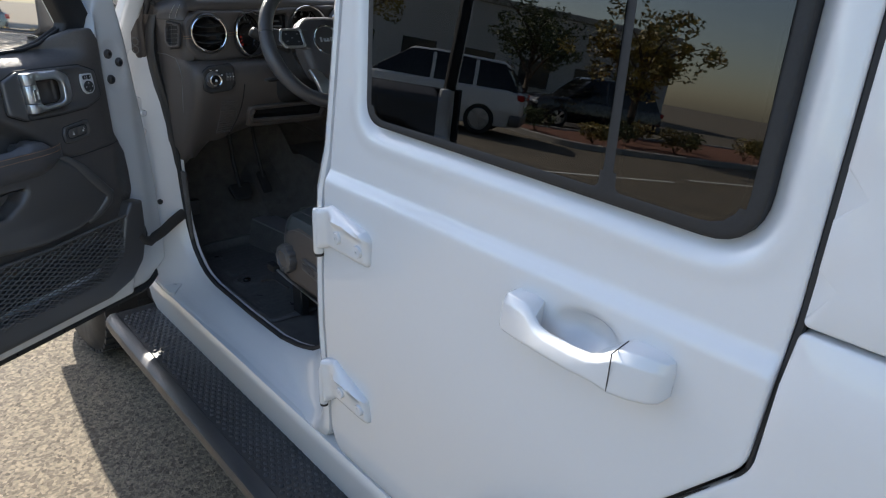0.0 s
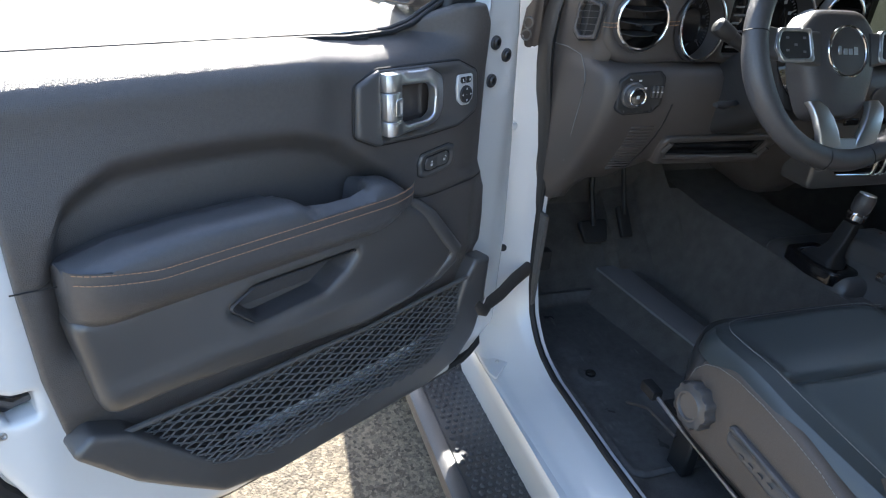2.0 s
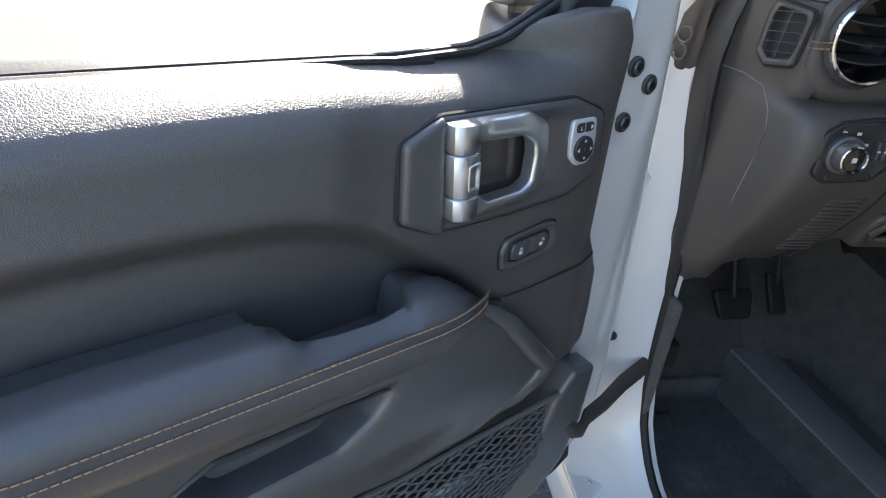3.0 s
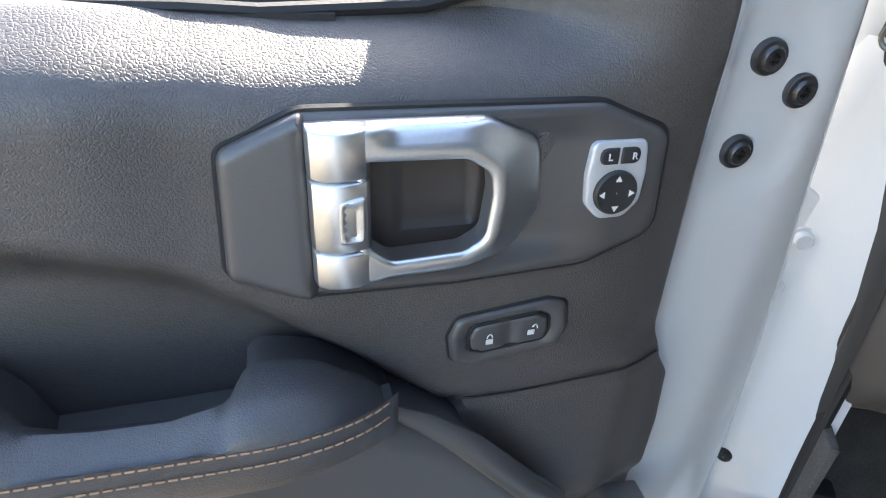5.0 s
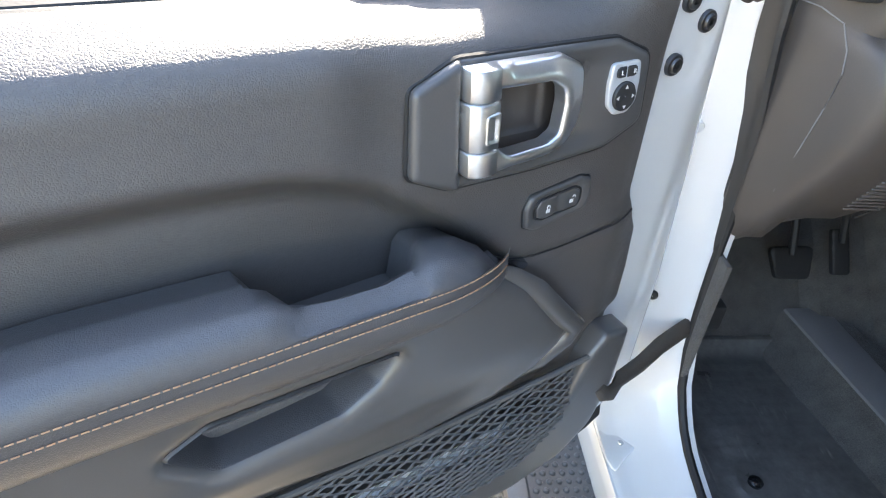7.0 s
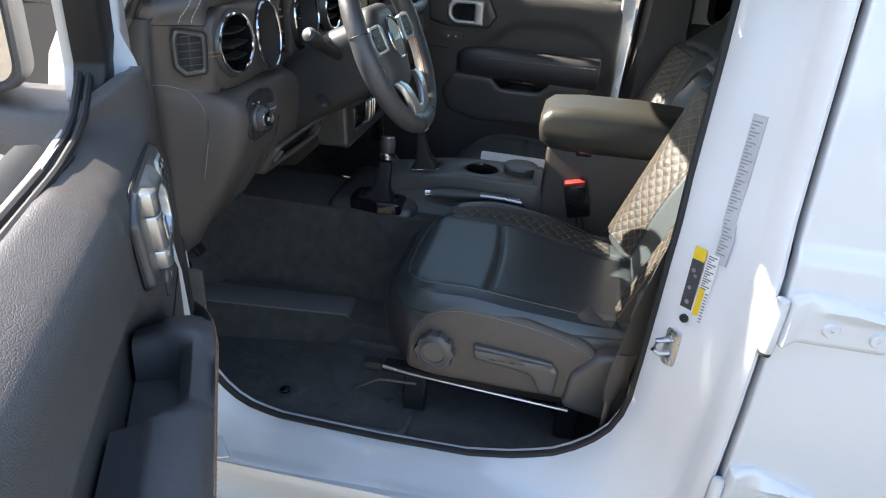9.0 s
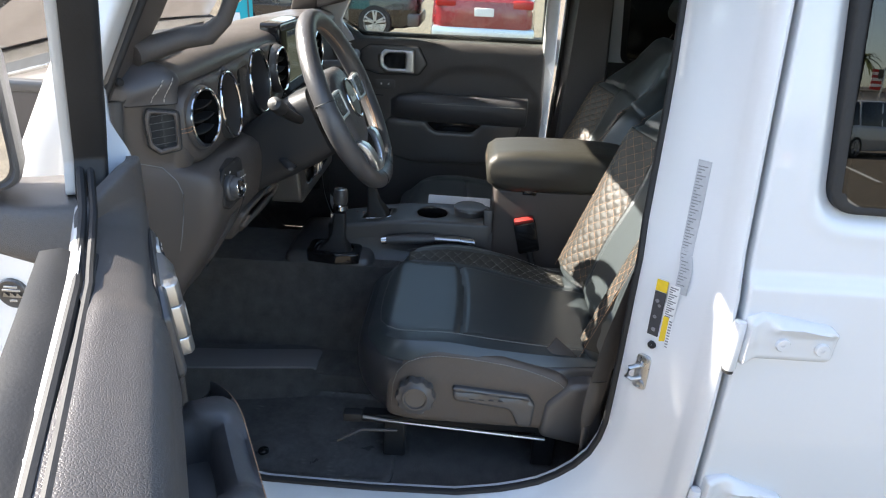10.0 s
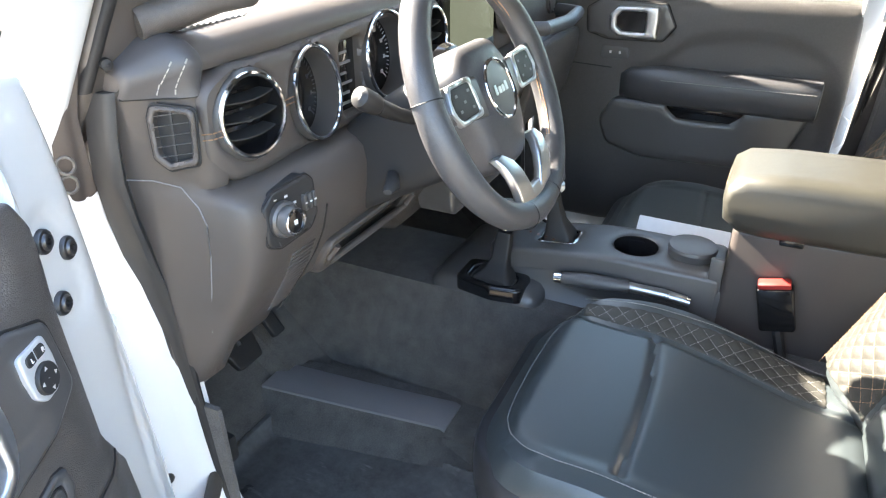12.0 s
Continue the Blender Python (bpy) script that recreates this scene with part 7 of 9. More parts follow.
def seat(name, xc, label, flip, recline):
    th = thing(name, Matrix.Translation((xc, 0.4, 0.60)), label, "car seat", "front seats")
    sg = -1 if flip else 1

    def at(x, y, z):
        return Vector((xc + sg * x, y, z))

    # cushion; local x grows towards the car's middle
    out = rounded([(-0.225, 0.125, 0.03), (-0.250, 0.40, 0.1), (-0.247, 0.585, 0.10), (-0.16, 0.675, 0.11), (0.14, 0.675, 0.11), (0.240, 0.585, 0.10), (0.250, 0.40, 0.1), (0.225, 0.11, 0.03)], 0.03, 6)
    rin = lambda c: 0.158 - 0.045 * smooth(-c, -0.45, -0.16) + 0.02 * smooth(c, 0.5, 0.65)
    lin_ = lambda c: -0.190 + 0.015 * smooth(-c, -0.5, -0.2)
    cross = lambda a: 0.452 + 0.03 * (a + 0.1) - 0.01 * math.cos(a * 9)
    edge = [(-0.190, 0.18), (-0.202, 0.42), (-0.201, 0.53), (-0.192, 0.577), (-0.168, 0.610), (-0.13, 0.628), (-0.07, 0.635), (0.0, 0.637), (0.10, 0.633), (0.155, 0.620), (0.185, 0.600)]

    def top(a, c):
        h = 0.885 - 0.028 * smooth(-c, -0.50, -0.16) - 0.03 * smooth(c, 0.60, 0.67)
        rb = smooth(a, rin(c), rin(c) + 0.085) * smooth(-c, -0.66, -0.58)
        h += (0.038 + 0.008 * smooth(-c, -0.58, -0.46) - 0.046 * smooth(-c, -0.44, -0.17)) * rb
        lb = smooth(-a, -lin_(c) - 0.02, -lin_(c) + 0.03) * smooth(-c, -0.64, -0.55)
        h += 0.010 * lb
        h -= 0.05 * smooth(a, 0.215, 0.26) * 0.6
        h += 0.004 * math.exp(-((c - cross(a) - 0.03) / 0.07) ** 2) * (1 - rb)
        if lin_(c) < a < rin(c):
            h -= 0.008 * math.exp(-((c - cross(a)) / 0.0068) ** 2)
        h -= 0.005 * math.exp(-((a - rin(c)) / 0.008) ** 2)
        h -= 0.004 * math.exp(-(seg_dist(a, c, edge) / 0.0075) ** 2)
        return h - 0.72

    bm = B()
    add_sheet(bm, out, lambda a, c, h: at(a, c, 0.72 + h), top, 0.0, 0.0064, (), 0.045)
    cu = part("cushion", bm, SEAT, th, "smooth black leather cushion with a quilted bolster")
    bm = B()
    cs = np.linspace(0.185, 0.595, 24)
    band = [(rin(c) + 0.008, c) for c in cs] + [(0.200, c) for c in cs[::-1]]
    add_sheet(bm, band, lambda a, c, h: at(a, c, 0.7215 + h), lambda a, c: top(a, c) + quilt(a, c), 0.004, 0.0042, (), 0.002, False)
    part("quilted_bolster", bm, QUILT, cu, "diamond-quilted brown-black bolster")
    bm = B()
    for run in quilt_lines(lambda c: rin(c) + 0.009, lambda c: 0.198, 0.19, 0.59):
        add_stitches(bm, [at(a, c, 0.7218 + top(a, c) + quilt(a, c)) for a, c in run], 0.0062, 0.0045, 0.0005)
    tagged(part("quilt_stitching", bm, THREAD_GREY, cu, "pale diamond stitching"), kind="stuff")
    # padded skirt round the cushion
    bm = B()
    lp = densify(out, 0.03)
    rg = []
    for k, z in ((0.985, 0.846), (1.004, 0.838), (1.018, 0.818), (1.022, 0.79), (1.015, 0.755), (0.99, 0.725), (0.95, 0.70)):
        rg.append([at(a * k, 0.42 + (c - 0.42) * k, z) for a, c in lp])
    add_loft(bm, rg, caps=True)
    part("cushion_skirt", bm, SEATROLL, th, "black leather front skirt", angle=60)
    # stitched side panel
    bm = B()
    sp = rounded([(0.20, 0.700, 0.02), (0.195, 0.80, 0.04), (0.235, 0.838, 0.05), (0.36, 0.868, 0.1), (0.50, 0.878, 0.06), (0.572, 0.850, 0.05), (0.600, 0.79, 0.05), (0.603, 0.703, 0.02)], 0.02, 5)
    add_sheet(bm, sp, lambda a, c, h: at(-0.252 - h + 0.016 * smooth(a, 0.53, 0.62), a, c), lambda a, c: 0.006 - 0.010 * smooth(c, 0.80, 0.875), 0.05, 0.014, (), 0.012)
    sd = part("side_panel", bm, SEATSIDE, th, "brown-black vinyl seat side")
    bm = B()
    line = [at(-0.252 - 0.0065 + 0.016 * smooth(y, 0.53, 0.62) + 0.010 * smooth(z, 0.80, 0.875), y, z) for y, z in ((0.222, 0.808), (0.236, 0.822), (0.26, 0.833), (0.31, 0.848), (0.36, 0.857), (0.43, 0.865), (0.49, 0.867), (0.53, 0.861), (0.558, 0.846), (0.577, 0.823), (0.586, 0.79), (0.590, 0.73))]
    add_stitches(bm, line, 0.0075, 0.0052, 0.0007)
    tagged(part("stitching", bm, THREAD_GREY, sd, "pale stitching"), kind="stuff")
    bm = B()
    ed = [at(a - 0.004, c, 0.7255 + top(a - 0.004, c)) for a, c in resample(edge, 60)]
    add_stitches(bm, ed, 0.0070, 0.0052, 0.0007)
    crest = [at(0.207, c, 0.7225 + top(0.207, c)) for c in np.linspace(0.60, 0.18, 50)]
    add_stitches(bm, crest, 0.0070, 0.0052, 0.0007)
    tagged(part("stitching", bm, THREAD_GREY, cu, "pale seam stitching"), kind="stuff")
    # height knob and recliner
    bm = B()
    km = facing(at(-0.262, 0.536, 0.778), (-sg, 0, 0.05))
    prof = []
    for r_, h in ((0.040, -0.004), (0.041, 0.013), (0.038, 0.018), (0.029, 0.020), (0.0265, 0.0225), (0.0235, 0.0225), (0.0215, 0.0185), (0.001, 0.0190)):
        prof.append([km @ Vector((r_ * (1 + (0.045 if r_ > 0.03 else 0) * math.tanh(2.5 * math.cos(10 * q))) * math.cos(q), r_ * (1 + (0.045 if r_ > 0.03 else 0) * math.tanh(2.5 * math.cos(10 * q))) * math.sin(q), h)) for q in [2 * math.pi * i / 120 for i in range(120)]])
    add_loft(bm, prof)
    part("lumbar_knob", bm, TRIM_SMOOTH, th, "lobed black plastic knob")
    bm = B()
    lv = rounded([(0.462, 0.806, 0.01), (0.300, 0.792, 0.012), (0.284, 0.770, 0.012), (0.288, 0.712, 0.012), (0.318, 0.716, 0.01), (0.336, 0.756, 0.02), (0.455, 0.772, 0.01)], 0.01, 4)
    add_sheet(bm, lv, lambda a, c, h: at(-0.262 - h, a, c), lambda a, c: 0.007 - 0.004 * math.exp(-((c - 0.7865 - (a - 0.38) * 0.08) / 0.004) ** 2), 0.02, 0.008, (), 0.005)
    lv_ = part("height_lever", bm, TRIM_SMOOTH, th, "black seat height lever")
    bm = B()
    for i in range(4):
        add_box(bm, (-0.0010, 0.352 + i * 0.020, 0.775), (0.0010, 0.362 + i * 0.020, 0.779), 0, 1, Matrix.Translation(at(-0.2705, 0, 0)))
    part("lever_marks", bm, TRIM_SMOOTH, lv_)
    bm = B()
    rc = rounded([(0.270, 0.690, 0.02), (0.262, 0.775, 0.04), (0.215, 0.825, 0.03), (0.160, 0.835, 0.03), (0.13, 0.70, 0.03), (0.17, 0.668, 0.02)], 0.03, 5)
    add_sheet(bm, rc, lambda a, c, h: at(-0.258 - h, a, c), lambda a, c: 0.010, 0.05, 0.02, (), 0.012)
    part("hinge_cover", bm, TRIM_SMOOTH, th, "black recliner cover")
    # frame rails
    for xx in (-0.20, 0.20):
        bm = B()
        add_box(bm, (-0.016, 0.17, 0.0), (0.016, 0.66, 0.022), 0.004, 1, Matrix.Translation(at(xx, 0, 0.655)))
        for yy in (0.22, 0.56):
            add_box(bm, (-0.014, yy, 0.0), (0.014, yy + 0.05, 0.10), 0.004, 1, Matrix.Translation(at(xx, 0, 0.562)))
        part("seat_frame", bm, RUBBER, th, "black steel seat frame")
    bm = B()
    add_tube(bm, [at(-0.236, 0.665, 0.690), at(-0.238, 0.60, 0.684), at(-0.240, 0.25, 0.662)], 0.0038, 8)
    part("slide_rail", bm, BARE, th, "bright steel slide rail")
    bm = B()
    add_tube(bm, [at(-0.262, 0.705, 0.640), at(-0.250, 0.655, 0.664), at(-0.245, 0.575, 0.664)], 0.0036, 8)
    part("slide_handle", bm, STEEL, th, "steel slide handle")
    bm = B()
    add_box(bm, (-0.012, -0.012, -0.010), (0.012, 0.030, 0.012), 0.004, 2, Matrix.Translation(at(-0.238, 0.665, 0.692)))
    part("rail_cap", bm, RUBBER, th)

    # backrest: a along its width, s up its face
    ln = Vector((0, -math.sin(radians(recline)), math.cos(radians(recline))))
    nn = Vector((0, math.cos(radians(recline)), math.sin(radians(recline))))
    base = Vector((0, 0.150, 0.845))

    def on_back(a, s, h):
        p = base + ln * s + nn * h
        return at(a, p.y, p.z)

    bo = rounded([(-0.215, 0.0, 0.03), (-0.262, 0.18, 0.1), (-0.262, 0.36, 0.1), (-0.225, 0.52, 0.06), (-0.13, 0.655, 0.06), (0.13, 0.655, 0.06), (0.225, 0.52, 0.06), (0.262, 0.36, 0.1), (0.262, 0.18, 0.1), (0.215, 0.0, 0.03)], 0.03, 6)
    win_ = lambda s: 0.084 + 0.03 * smooth(s, 0.25, 0.45)

    def btop(a, s):
        x = abs(a)
        bl = smooth(x, win_(s), win_(s) + 0.105)
        h = 0.055 * bl * (1 - 0.75 * smooth(s, 0.40, 0.55)) - 0.012 * smooth(s, 0.40, 0.52)
        h += 0.012 * math.exp(-((s - 0.16) / 0.12) ** 2) * (1 - bl)
        h -= 0.04 * smooth(x, 0.225, 0.265)
        h -= 0.005 * math.exp(-((x - win_(s)) / 0.0045) ** 2) * smooth(-s, -0.50, -0.45)
        arc_ = 0.462 - 0.35 * x * x * 4 * 0.35
        h -= 0.008 * math.exp(-((s - arc_) / 0.006) ** 2)
        h -= 0.006 * math.exp(-((x - 0.232 + 0.06 * smooth(s, 0.4, 0.6)) / 0.004) ** 2)
        return h

    bm = B()
    add_sheet(bm, bo, on_back, btop, 0.095, 0.0085, (), 0.040)
    bk = part("backrest", bm, SEAT, th, "black leather backrest with quilted side bolsters")
    for sd_ in (-1, 1):
        bm = B()
        ss = np.linspace(0.03, 0.425, 24)
        band = [(win_(s) + 0.008, s) for s in ss] + [(0.222, s) for s in ss[::-1]]
        add_sheet(bm, band, lambda a, s, h: on_back(sd_ * a, s, h + 0.0016), lambda a, s: btop(a, s) + quilt(a, s), 0.004, 0.0042, (), 0.002, False)
        part("quilted_bolster", bm, QUILT, bk, "diamond-quilted brown-black bolster")
        bm = B()
        for run in quilt_lines(lambda s: win_(s) + 0.009, lambda s: 0.221, 0.035, 0.42):
            add_stitches(bm, [on_back(sd_ * a, s, btop(a, s) + quilt(a, s) + 0.0020) for a, s in run], 0.0062, 0.0045, 0.0005)
        tagged(part("quilt_stitching", bm, THREAD_TAN, bk, "tan diamond stitching"), kind="stuff")
    bm = B()
    for sd_ in (-1, 1):
        add_stitches(bm, [on_back(sd_ * (0.226 - 0.06 * smooth(s, 0.4, 0.6)), s, btop(0.226 - 0.06 * smooth(s, 0.4, 0.6), s) + 0.0006) for s in np.linspace(0.01, 0.50, 60)], 0.0075, 0.0050, 0.0005)
    tagged(part("stitching", bm, THREAD_TAN, bk, "tan seam stitching"), kind="stuff")
    bm = B()
    ho_ = rounded([(-0.13, 0.70, 0.04), (-0.12, 0.87, 0.05), (0.12, 0.87, 0.05), (0.13, 0.70, 0.04)], 0.04, 6)
    add_sheet(bm, ho_, on_back, lambda a, s: 0.01 * (1 - (a / 0.13) ** 2), 0.085, 0.025, (), 0.03)
    hr = part("headrest", bm, SEAT, th, "black leather headrest")
    for px in (-0.055, 0.055):
        bm = B()
        add_tube(bm, [on_back(px, 0.635, -0.05), on_back(px, 0.72, -0.05)], 0.006, 10)
        part("headrest_post", bm, CHROME, hr, "chrome headrest post")
        bm = B()
        add_tube(bm, [on_back(px, 0.628, -0.05), on_back(px, 0.668, -0.05)], 0.014, 12)
        part("post_collar", bm, GLOSS, hr)
    # fabric pull strap at the hip
    bm = B()
    add_tube(bm, [at(-0.198, 0.255, 0.884), at(-0.205, 0.225, 0.862), at(-0.225, 0.19, 0.838), at(-0.232, 0.175, 0.815)], 0.016, 8, flat=0.16, up=(-1, 0, 0.8))
    part("pull_strap", bm, WEB, th, "black webbing strap with pale edge stitching")
    return th


seat("driver_seat", 0.472, "black leather driver seat with quilted bolsters and tan stitching", False, 20)
seat("passenger_seat", 2 * XC - 0.472, "black leather passenger seat with quilted bolsters", True, 24)
rs = thing("rear_bench", Matrix.Translation((XC, -0.75, 0.6)), "black rear bench seat", "car seat")
b = B()
add_box(b, (0.20, -0.95, 0.62), (2 * XC - 0.20, -0.42, 0.90), 0.05, 3)
part("cushion", b, SEAT, rs)
b = B()
add_box(b, (0.20, -1.08, 0.80), (2 * XC - 0.20, -0.95, 1.42), 0.05, 3)
part("backrest", b, SEAT, rs)

# ---- seat belts ----
def belt(side_):
    m = (lambda x: x) if side_ < 0 else (lambda x: 2 * XC - x)
    th = thing("seat_belt", Matrix.Translation((m(0.15), 0.16, 0.62)), "brown-black seat belt webbing hanging by the pillar", "seat belt", "seat belts")
    bm = B()
    add_tube(bm, [(m(0.170), 0.045, 1.60), (m(0.168), 0.085, 1.36), (m(0.166), 0.125, 1.12), (m(0.162), 0.158, 0.97), (m(0.158), 0.174, 0.86)], 0.023, 8, flat=0.06, up=(1, 0.5, 0))
    part("webbing", bm, WEB, th)
    bm = B()
    add_tube(bm, [(m(0.158), 0.173, 0.875), (m(0.155), 0.178, 0.84), (m(0.152), 0.182, 0.80), (m(0.150), 0.186, 0.775), (m(0.149), 0.186, 0.765)], [0.022, 0.024, 0.022, 0.015, 0.009], 8, flat=0.25, up=(1, 0.5, 0))
    part("sewn_end", bm, WEB, th, "sewn webbing end")
    bm = B()
    add_tube(bm, [(m(0.149), 0.186, 0.772), (m(0.147), 0.187, 0.73), (m(0.146), 0.185, 0.66)], [0.010, 0.009, 0.012], 8, flat=0.4, up=(1, 0.5, 0))
    part("anchor_cable", bm, STEEL, th, "dark anchor stalk")
    bm = B()
    q = facing((m(0.163), 0.10, 1.29), (-side_ * -1.0, 0.4, 0))
    add_plate(bm, rounded([(-0.022, -0.026), (0.022, -0.026), (0.024, 0.012), (-0.024, 0.012)], 0.006), q, 0.004, 0.001, 0.02, [rounded([(-0.012, -0.018), (0.012, -0.018), (0.012, 0.0), (-0.012, 0.0)], 0.003)])
    part("tongue", bm, BARE, th, "steel belt tongue")
    return th


belt(-1)
belt(1)
bk_ = thing("belt_buckle", Matrix.Translation((0.745, 0.28, 0.9)), "black seat belt buckle with a red release button", "buckle")
b = B()
bmx = Matrix.Translation((0.748, 0.285, 0.955)) @ Matrix.Rotation(radians(-14), 4, "X") @ Matrix.Rotation(radians(-8), 4, "Y")
add_box(b, (-0.014, -0.030, -0.075), (0.014, 0.030, 0.020), 0.006, 2, bmx)
part("housing", b, GLOSS, bk_)
b = B()
add_box(b, (-0.011, -0.026, 0.018), (0.011, 0.027, 0.029), 0.003, 2, bmx)
part("release_button", b, RED, bk_, "red release button")
b = B()
add_tube(b, [bmx @ Vector((0, 0, -0.07)), (0.75, 0.25, 0.83), (0.75, 0.23, 0.74)], 0.010, 8)
part("stalk", b, RUBBER, bk_)

# ---- centre console ----
con = thing("centre_console", Matrix.Translation((0.84, 0.5, 0.7)), "black centre console with cup holders and a padded armrest", "console")
b = B()
add_box(b, (0.765, -0.02, 0.62), (0.925, 0.375, 1.060), 0.012, 3)
part("storage_box", b, BROWN, con, "brown-black box side")
b = B()
lo = []
for x, k in ((0.745, 0.0), (0.750, 0.6), (0.762, 0.92), (0.785, 1.0), (0.84, 1.03), (0.895, 1.0), (0.925, 0.92), (0.937, 0.6), (0.942, 0.0)):
    pr = [(0.398, 1.075), (0.403, 1.11), (0.398, 1.140), (0.375, 1.158), (0.30, 1.166), (0.15, 1.168), (0.03, 1.162), (0.0, 1.145), (0.0, 1.07), (0.06, 1.055), (0.33, 1.050), (0.372, 1.055)]
    lo.append([(x, 0.2 + (y - 0.2) * (0.94 + 0.06 * k), 1.11 + (z - 1.11) * (0.55 + 0.45 * k)) for y, z in pr])
add_loft(b, lo)
lid = part("armrest_lid", b, LIDV, con, "padded armrest lid", angle=60)
b = B()
add_stitches(b, [(0.7515, 0.02, 1.128), (0.7500, 0.2, 1.130), (0.7515, 0.36, 1.128), (0.765, 0.393, 1.128), (0.80, 0.402, 1.128), (0.92, 0.398, 1.128)], 0.007, 0.005, 0.0007)
tagged(part("stitching", b, THREAD_TAN, lid, "tan stitching round the lid"), kind="stuff")
b = B()
add_box(b, (0.757, 0.262, 1.045), (0.768, 0.300, 1.058), 0.003, 2)
part("lid_latch", b, GLOSS, con)
# upper deck with the cup holders
b = B()
deck = rounded([(0.765, 0.372), (0.925, 0.372), (0.925, 0.70), (0.90, 0.84), (0.775, 0.84), (0.765, 0.62)], 0.02)
cups = [ellipse(0.043, 0.043, 32, 0.845, 0.545)]
gate = rounded([(0.815, 0.665), (0.885, 0.665), (0.880, 0.745), (0.82, 0.745)], 0.012)
add_sheet(b, deck, lambda a, c, h: Vector((a, c, 0.950 - 0.03 * smooth(c, 0.55, 0.85) + h)), None, 0.10, 0.02, [cups[0], gate], 0.010)
part("deck", b, CONSOLE, con, "smooth black console deck")
b = B()
add_lathe(b, [(0.044, -0.002), (0.042, -0.01), (0.038, -0.07), (0.001, -0.07)], Matrix.Translation((0.845, 0.545, 0.949)), 32)
part("cup_holder", b, GLOSS, con, "empty cup holder")
b = B()
add_lathe(b, [(0.045, -0.03), (0.045, 0.006), (0.047, 0.010), (0.045, 0.016), (0.038, 0.018), (0.001, 0.0165)], Matrix.Translation((0.850, 0.438, 0.955)), 40)
part("cup_lid", b, CONSOLE, con, "round rubber lid over a cup holder")
b = B()
add_box(b, (0.768, 0.375, 0.90), (0.78, 0.40, 0.99), 0.004, 2)
part("trim_clip", b, CONSOLE, con)
# side cheek down to the floor
b = B()
ck = rounded([(0.36, 0.60), (0.36, 0.93), (0.62, 0.925), (0.80, 0.875), (0.90, 0.85), (0.98, 0.80), (0.98, 0.60)], 0.02)
add_sheet(b, ck, lambda a, c, h: Vector((0.768 - h - 0.05 * smooth(-c, -0.86, -0.78), a, c)), None, 0.06, 0.03, (), 0.012)
part("side_cheek", b, CONSOLE, con, "black console side")
b = B()
add_box(b, (0.70, 0.70, 0.60), (1.00, 0.95, 0.86), 0.03, 3)
part("front_base", b, CONSOLE, con)
b = B()
gate2 = rounded([(0.695, 0.735), (0.765, 0.735), (0.80, 0.80), (0.79, 0.885), (0.70, 0.885), (0.685, 0.80)], 0.02)
add_sheet(b, gate2, lambda a, c, h: Vector((a, c, 0.868 + h)), None, 0.03, 0.015, [rounded([(0.712, 0.76), (0.752, 0.76), (0.775, 0.81), (0.765, 0.86), (0.715, 0.86), (0.705, 0.80)], 0.015)], 0.006)
part("transfer_gate", b, GLOSS, con, "gloss black transfer lever gate")
# shifter surround
b = B()
add_sheet(b, [(0.5 * (0.85 * 2) + (x - 0.85) * 1.06, 0.705 + (y - 0.705) * 1.06) for x, y in gate], lambda a, c, h: Vector((a, c, 0.944 - 0.03 * smooth(c, 0.55, 0.85) + 0.004 + h)), None, 0.006, 0.02, [[(0.85 + (x - 0.85) * 0.88, 0.705 + (y - 0.705) * 0.88) for x, y in gate]], 0.002)
part("shifter_ring", b, CHROME, con, "chrome shifter frame")
b = B()
add_loft(b, [[(0.85 + p * k, y0 + q * k, z) for p, q in rounded([(-0.03, -0.034), (0.03, -0.034), (0.03, 0.034), (-0.03, 0.034)], 0.012, 4)] for k, y0, z in ((1.0, 0.705, 0.925), (0.85, 0.705, 0.945), (0.55, 0.715, 0.970), (0.38, 0.722, 1.005), (0.34, 0.726, 1.03))])
part("shift_boot", b, RUBBER, con, "pleated leather shift boot")

sh = thing("gear_lever", Matrix.Translation((0.85, 0.72, 0.95)), "gear selector with a black leather knob and silver collar", "gear lever")
b = B()
lm = Matrix.Translation((0.855, 0.728, 1.03)) @ Matrix.Rotation(radians(-10), 4, "X")
add_lathe(b, [(0.020, 0.0), (0.024, 0.004), (0.024, 0.016), (0.020, 0.019)], lm, 20)
part("collar", b, SATIN, sh, "silver collar")
b = B()
add_lathe(b, [(0.020, 0.018), (0.026, 0.026), (0.027, 0.06), (0.025, 0.075), (0.015, 0.080), (0.001, 0.080)], lm, 20)
part("knob", b, VINYL, sh, "black leather knob")
tl = thing("transfer_lever", Matrix.Translation((0.74, 0.8, 0.87)), "transfer case lever with a silver-banded knob", "gear lever")
b = B()
add_loft(b, [[(x0 + p * k, y0 + q * k, z) for p, q in rounded([(-0.03, -0.045), (0.03, -0.045), (0.03, 0.045), (-0.03, 0.045)], 0.015, 4)] for k, x0, y0, z in ((1.0, 0.738, 0.81, 0.862), (0.9, 0.738, 0.81, 0.872), (0.55, 0.748, 0.806, 0.885), (0.42, 0.756, 0.803, 0.905), (0.40, 0.764, 0.801, 0.94), (0.34, 0.768, 0.80, 0.96))])
part("boot", b, RUBBER, tl, "black leather boot")
tm = Matrix.Translation((0.770, 0.799, 0.962)) @ Matrix.Rotation(radians(10), 4, "Y")
b = B()
add_lathe(b, [(0.015, 0.0), (0.020, 0.004), (0.021, 0.016), (0.018, 0.02)], tm, 20)
part("collar", b, CHROME, tl, "chrome collar")
b = B()
